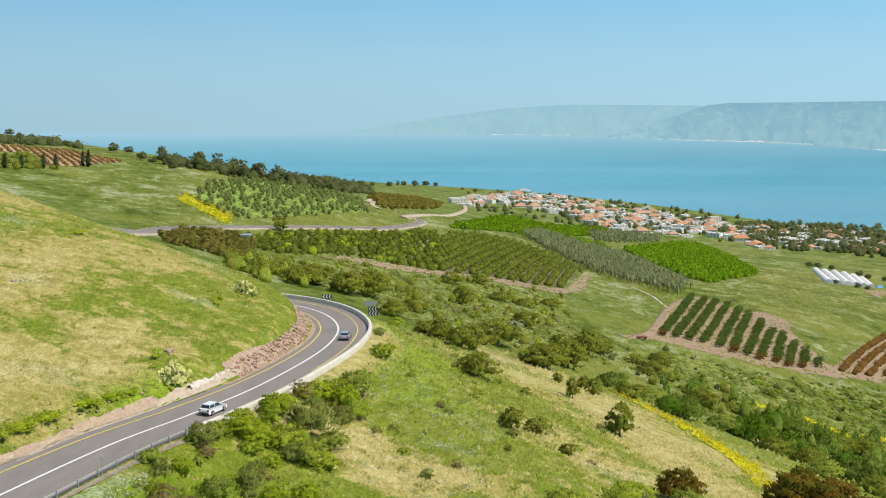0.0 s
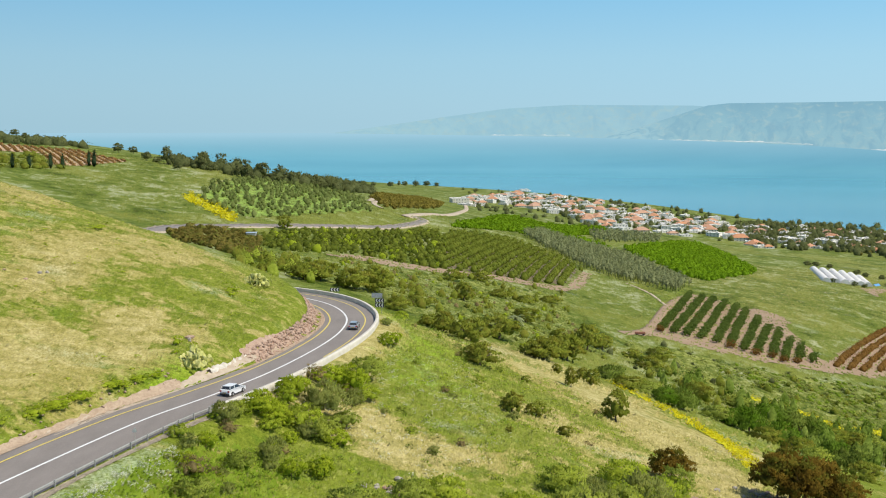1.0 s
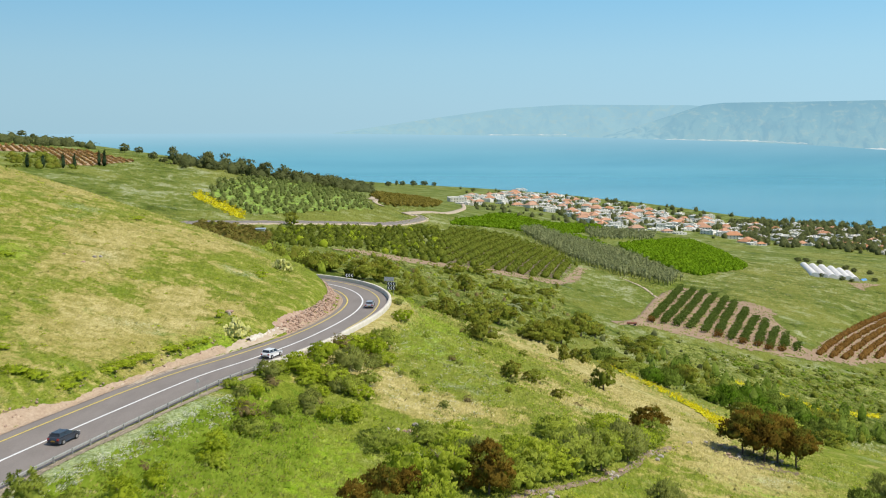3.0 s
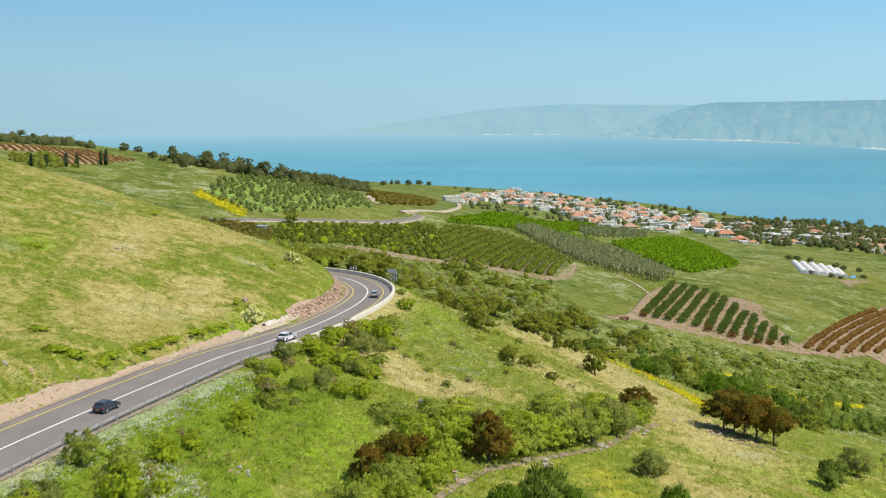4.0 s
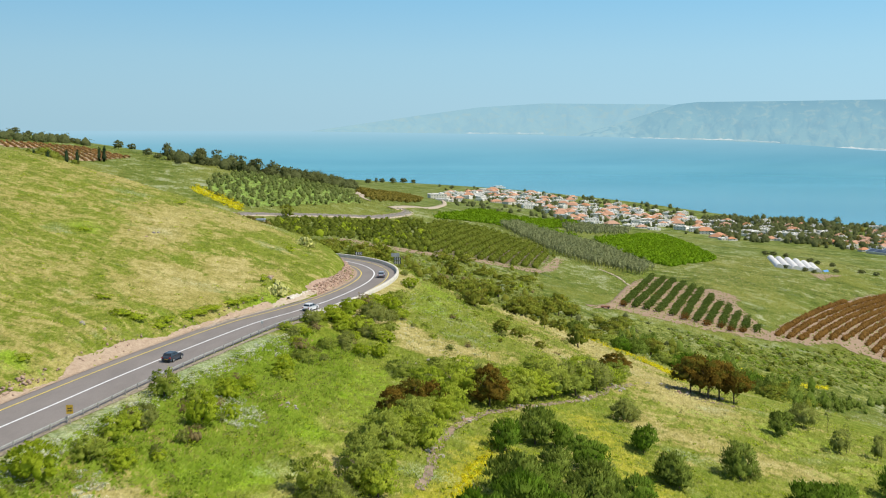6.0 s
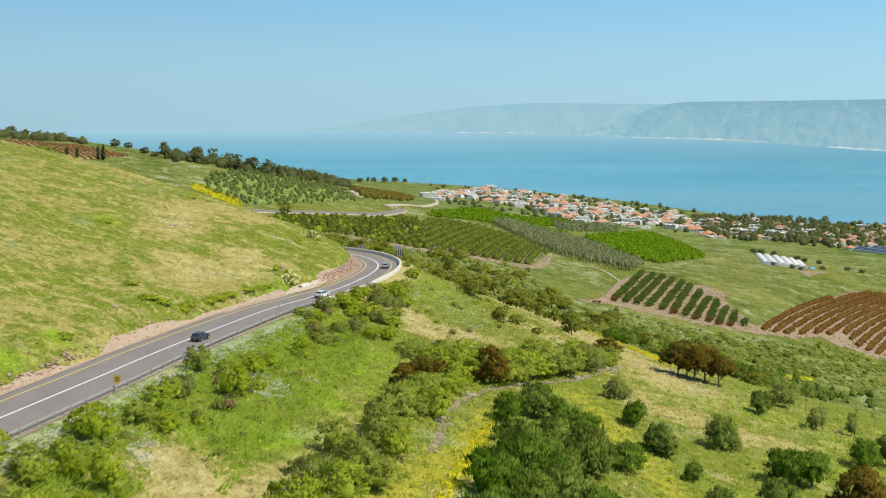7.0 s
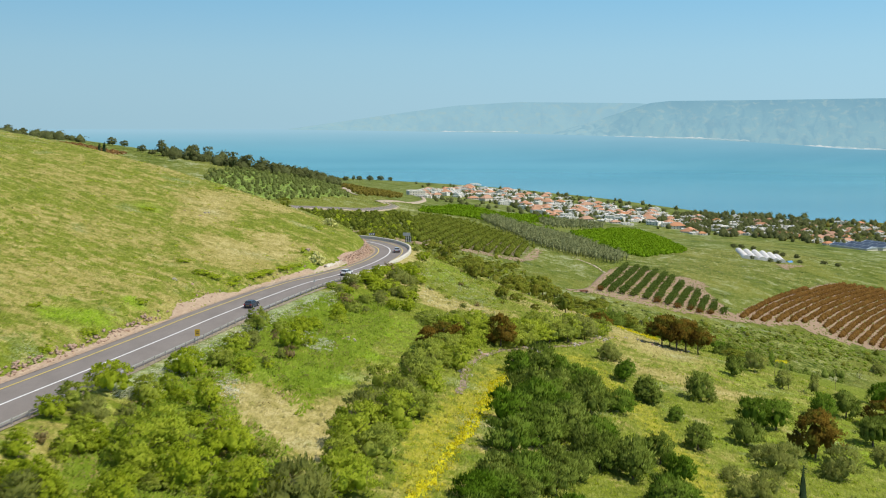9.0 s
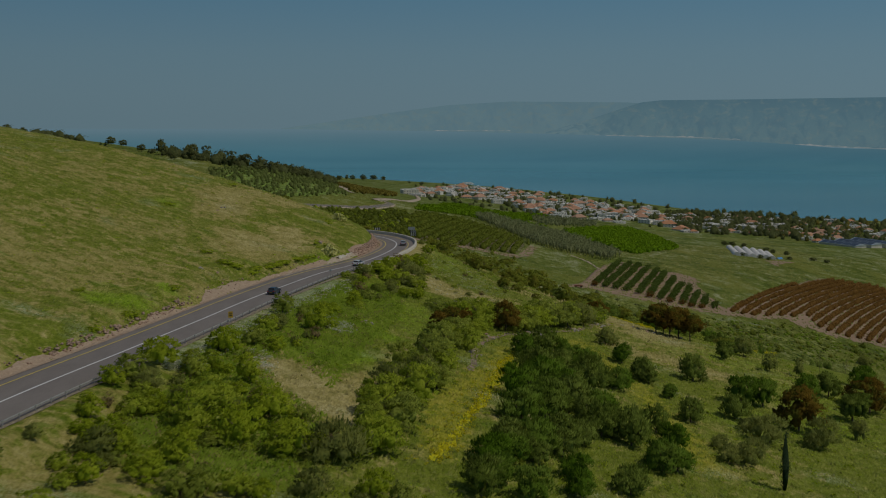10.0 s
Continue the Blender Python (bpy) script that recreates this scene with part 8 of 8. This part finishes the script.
# low retaining wall of pale stone at the corner of the cutting
kerb_wall = sweep("stone_wall", sB + 8, sC + 1, -7.6, [(0.0, -0.8), (-0.1, 0.6), (-0.35, 0.95), (-0.9, 1.1), (-1.5, 0.9), (-2.2, 0.2)], MAT["pale_stone"], 0.7)
wrng = np.random.default_rng(91)
for v in kerb_wall.data.vertices:
    v.co += Vector(wrng.normal(size=3) * [0.14, 0.14, 0.16])
tagged(kerb_wall, "broken ledge of pale rendered stone at the road's edge", "wall")

# ---------------------------------------------------------------- signs
MAT["sign_back"] = plain("sign_back", (0.45, 0.46, 0.47), 0.5, 0.3)
MAT["sign_black"] = plain("sign_black", (0.03, 0.03, 0.035), 0.5)
MAT["sign_white"] = plain("sign_white", (0.78, 0.78, 0.76), 0.5, 0, 0.06)
MAT["sign_amber"] = plain("amber_sign", (0.52, 0.32, 0.03), 0.5, 0, 0.15)
pole_mesh = mesh_from("pole", *tube([(0, 0, -0.4), (0, 0, 2.6)], [0.045, 0.045], 8), MAT["steel"])


def chevron_board(parent, x, z, w, h):
    """A black board with white arrowheads pointing along the bend."""
    board = part("board", box_mesh((x - w / 2, x + w / 2, -0.03, 0.0, z, z + h)), MAT["sign_black"], parent)
    for k in range(3):
        bm = bmesh.new()
        c = x - w / 2 + w * (k + 0.62) / 3.2
        a, t = w * 0.13, w * 0.1
        pts = [(c - a, h / 2), (c, h * 0.94), (c + t, h * 0.94), (c - a + t, h / 2), (c + t, h * 0.06), (c, h * 0.06)]
        v = [bm.verts.new((p, -0.036, z + q)) for p, q in pts]
        bm.faces.new((v[0], v[1], v[2], v[3]))
        bm.faces.new((v[0], v[3], v[4], v[5]))
        part("arrowhead", bm, MAT["sign_white"], board)
    return board


def sign_at(name, x, y, turn, label):
    ob = new(name)
    ob.location = (x, y, float(surface(np.array([x]), np.array([y]))[0]) + 0.1)
    ob.rotation_euler = (0, 0, turn)
    return tagged(ob, label, "road sign")


x0, y0, a = road_place(road_at_y(229), 8.2)
ob = sign_at("road_sign", x0, y0, -0.25, "two stacked chevron boards under a grey panel at the bend")
for px in (-0.8, 0.8):
    c = new("pole", pole_mesh)
    c.location, c.parent, c.scale = (px, 0.05, 0), ob, (1.2, 1.2, 1.55)
chevron_board(ob, 0.3, 1.2, 2.2, 0.95)
chevron_board(ob, 0.3, 2.3, 2.2, 0.95)
part("panel", box_mesh((-1.7, 0.9, 0.1, 0.14, 3.4, 4.5)), MAT["sign_back"], ob, "plain grey back of a direction panel")
top = int(np.argmin(np.hypot(ROAD[:, 0] + 34, ROAD[:, 1] - 250)))
x0, y0, a = road_place(STEP[top] + 2, 8.0)
ob = sign_at("road_sign", x0, y0, 0.0, "single chevron board behind the concrete barrier")
for px in (-0.8, 0.8):
    c = new("pole", pole_mesh)
    c.location, c.parent, c.scale = (px, 0.05, 0), ob, (1, 1, 0.8)
chevron_board(ob, 0, 1.1, 2.4, 1.0)

x0, y0, a = road_place(road_at_y(56), 7.9)
ob = sign_at("road_sign", x0, y0, 0.12, "small amber sign on a steel post beside the crash barrier")
c = new("pole", pole_mesh)
c.parent = ob
part("plate", box_mesh((-0.45, 0.45, -0.08, -0.05, 1.35, 2.6)), MAT["sign_amber"], ob, "amber rectangular plate")
part("bar", box_mesh((-0.3, 0.3, -0.086, -0.082, 2.05, 2.2)), MAT["sign_black"], ob)
part("bar", box_mesh((-0.3, 0.3, -0.086, -0.082, 1.7, 1.85)), MAT["sign_black"], ob)

x0, y0, a = road_place(road_at_y(122), 7.3)
ob = sign_at("road_sign", x0, y0, 0.2, "small grey sign seen from behind on a steel post")
c = new("pole", pole_mesh)
c.parent = ob
for nm, r, mat, yy in (("plate", 0.42, MAT["sign_back"], -0.06),):
    bm = bmesh.new()
    ring = []
    for d in (0.0, 0.02):
        ring.append([bm.verts.new((r * math.cos(t), yy + d, 2.5 + r * math.sin(t))) for t in (math.pi / 2, math.pi * 7 / 6, math.pi * 11 / 6)])
    bm.faces.new(ring[0])
    bm.faces.new(ring[1][::-1])
    for k in range(3):
        bm.faces.new((ring[0][k], ring[0][(k + 1) % 3], ring[1][(k + 1) % 3], ring[1][k]))
    part(nm, bm, mat, ob)

# ---------------------------------------------------------------- cars on the road
n = Nodes("car_glass")
MAT["car_glass"] = n.done((0.03, 0.035, 0.04), 0.08, spec=0.6)
PAINTS = {"white": plain("white_car_paint", (0.78, 0.78, 0.77), 0.25, 0, 0.04), "silver": plain("silver_car_paint", (0.5, 0.51, 0.52), 0.3, 0.5, 0.05), "dark grey": plain("dark_car_paint", (0.07, 0.08, 0.1), 0.25, 0.3, 0.1)}
MAT["lamp_red"] = plain("tail_lamp", (0.45, 0.03, 0.02), 0.3)


def car(x, y, z, heading, colour, tall):
    """A hatchback: body with shaped flanks, glasshouse, bumpers, lamps and four wheels; it looks along +x."""
    ob = new("car")
    ob.location, ob.rotation_euler, ob.scale = (x, y, z + 0.02), (0, 0, heading), (1.1, 1.06, 1.06)
    L, W = 4.3, 1.78
    paint = PAINTS[colour]
    bm = bmesh.new()
    prof = [(-2.12, 0.45), (-2.15, 0.75), (-2.05, 1.0), (-1.9, 1.05), (0.85, 0.98), (1.75, 0.85), (2.1, 0.7), (2.15, 0.45), (2.0, 0.28), (-2.0, 0.28)]
    rings = [[bm.verts.new((px, s * W / 2 * (0.97 if pz > 0.9 or pz < 0.3 else 1.0) * (0.9 if abs(px) > 2.04 else 1.0), pz)) for px, pz in prof] for s in (-1, 1)]
    mid = [[bm.verts.new((px, s * W / 2 * 0.82, pz + (0.03 if pz > 0.9 else 0))) for px, pz in prof] for s in (-1, 1)]
    k = len(prof)
    for j in range(k):
        q = (j + 1) % k
        bm.faces.new((mid[0][j], mid[0][q], mid[1][q], mid[1][j]))
        bm.faces.new((rings[0][j], rings[0][q], mid[0][q], mid[0][j]))
        bm.faces.new((mid[1][j], mid[1][q], rings[1][q], rings[1][j]))
    bm.faces.new(rings[0][::-1])
    bm.faces.new(rings[1])
    part("body", bm, paint, ob)
    roof = 1.5 + tall
    bm = bmesh.new()
    lo = [bm.verts.new(p) for p in ((-1.95, -0.78, 1.0), (1.0, -0.78, 0.98), (1.0, 0.78, 0.98), (-1.95, 0.78, 1.0))]
    hi = [bm.verts.new(p) for p in ((-1.6, -0.6, roof - 0.06), (0.05, -0.6, roof - 0.05), (0.05, 0.6, roof - 0.05), (-1.6, 0.6, roof - 0.06))]
    for j in range(4):
        bm.faces.new((lo[j], lo[(j + 1) % 4], hi[(j + 1) % 4], hi[j]))
    part("glasshouse", bm, MAT["car_glass"], ob, "dark tinted windows")
    part("roof", box_mesh((-1.66, 0.1, -0.62, 0.62, roof - 0.08, roof)), paint, ob)
    for s in (-1, 1):
        for px in (-0.65, -1.75):
            part("pillar", box_mesh((px - 0.05, px + 0.05, s * 0.7 - 0.03, s * 0.7 + 0.03, 0.98, roof - 0.06)), paint, ob)
    for s in (-1, 1):
        part("tail_light", box_mesh((-2.17, -2.08, s * 0.68 - 0.14, s * 0.68 + 0.14, 0.72, 0.95)), MAT["lamp_red"], ob)
        part("headlight", box_mesh((2.0, 2.13, s * 0.62 - 0.18, s * 0.62 + 0.18, 0.62, 0.76)), MAT["sign_white"], ob)
        part("mirror", box_mesh((0.72, 0.86, s * 0.98 - 0.1, s * 0.98 + 0.1, 0.98, 1.12)), paint, ob)
    part("number_plate", box_mesh((-2.175, -2.15, -0.26, 0.26, 0.55, 0.66)), MAT["sign_amber"], ob)
    part("bumper", box_mesh((-2.2, -2.05, -0.8, 0.8, 0.3, 0.5)), MAT["sign_black"], ob)
    for px in (-1.3, 1.32):
        for s in (-1, 1):
            bm = bmesh.new()
            bmesh.ops.create_cone(bm, cap_ends=True, segments=20, radius1=0.33, radius2=0.33, depth=0.22, matrix=Matrix.Translation((px, s * 0.82, 0.33)) @ Matrix.Rotation(math.pi / 2, 4, "X"))
            wheel = part("wheel", bm, MAT["rubber"], ob)
            bm = bmesh.new()
            bmesh.ops.create_cone(bm, cap_ends=True, segments=14, radius1=0.2, radius2=0.2, depth=0.24, matrix=Matrix.Translation((px, s * 0.825, 0.33)) @ Matrix.Rotation(math.pi / 2, 4, "X"))
            part("rim", bm, MAT["steel"], wheel)
    return tagged(ob, colour + " hatchback driving in the lane beside the crash barrier", "car")


for y, colour, tall in ((96.0, "dark grey", 0.0), (151.0, "white", 0.05), (209.0, "silver", 0.0)):
    s = road_at_y(y)
    x0, y0, a = road_place(s, 2.4)
    x1, y1, _ = road_place(s + 1.0, 2.4)
    car(x0, y0, float(road_level(y0)), math.atan2(y1 - y0, x1 - x0), colour, tall)

# ---------------------------------------------------------------- prickly pear thickets on the hill
MAT["pad"] = foliage("cactus_pads", (0.32, 0.34, 0.07), (0.56, 0.55, 0.16), (0.78, 0.73, 0.38), 0.6, 0.05)
pad_meshes = []
for k in range(4):
    bm = bmesh.new()
    bmesh.ops.create_uvsphere(bm, u_segments=8, v_segments=5, radius=1)
    bmesh.ops.scale(bm, vec=(0.36 + 0.04 * k, 0.09, 0.6 - 0.04 * k), verts=bm.verts)
    pad_meshes.append(mesh_of("pad", bm, MAT["pad"]))
for x, y, w, h in [(-43.0, 162.6, 4.7, 4.1), (-42.9, 220.2, 5.5, 3.5)]:
    rng = np.random.default_rng(int(x * 10) % 97)
    ob = new("prickly_pear")
    ob.location = (x, y, float(surface(np.array([x]), np.array([y]))[0]))
    for k in range(170):
        c = new("pad", pad_meshes[k % 4])
        c.parent = ob
        q = rng.normal(size=2) * w * 0.24
        hh = rng.uniform(0.05, 1) * h * 0.8 * max(0.25, 1 - np.hypot(*q) / (w * 0.7))
        c.location = (q[0], q[1], hh)
        c.rotation_euler = (rng.normal() * 0.5, rng.normal() * 0.5, rng.uniform(0, 6.283))
    tagged(ob, "thicket of pale prickly pear on the grassy hill", "cactus", "prickly pears")
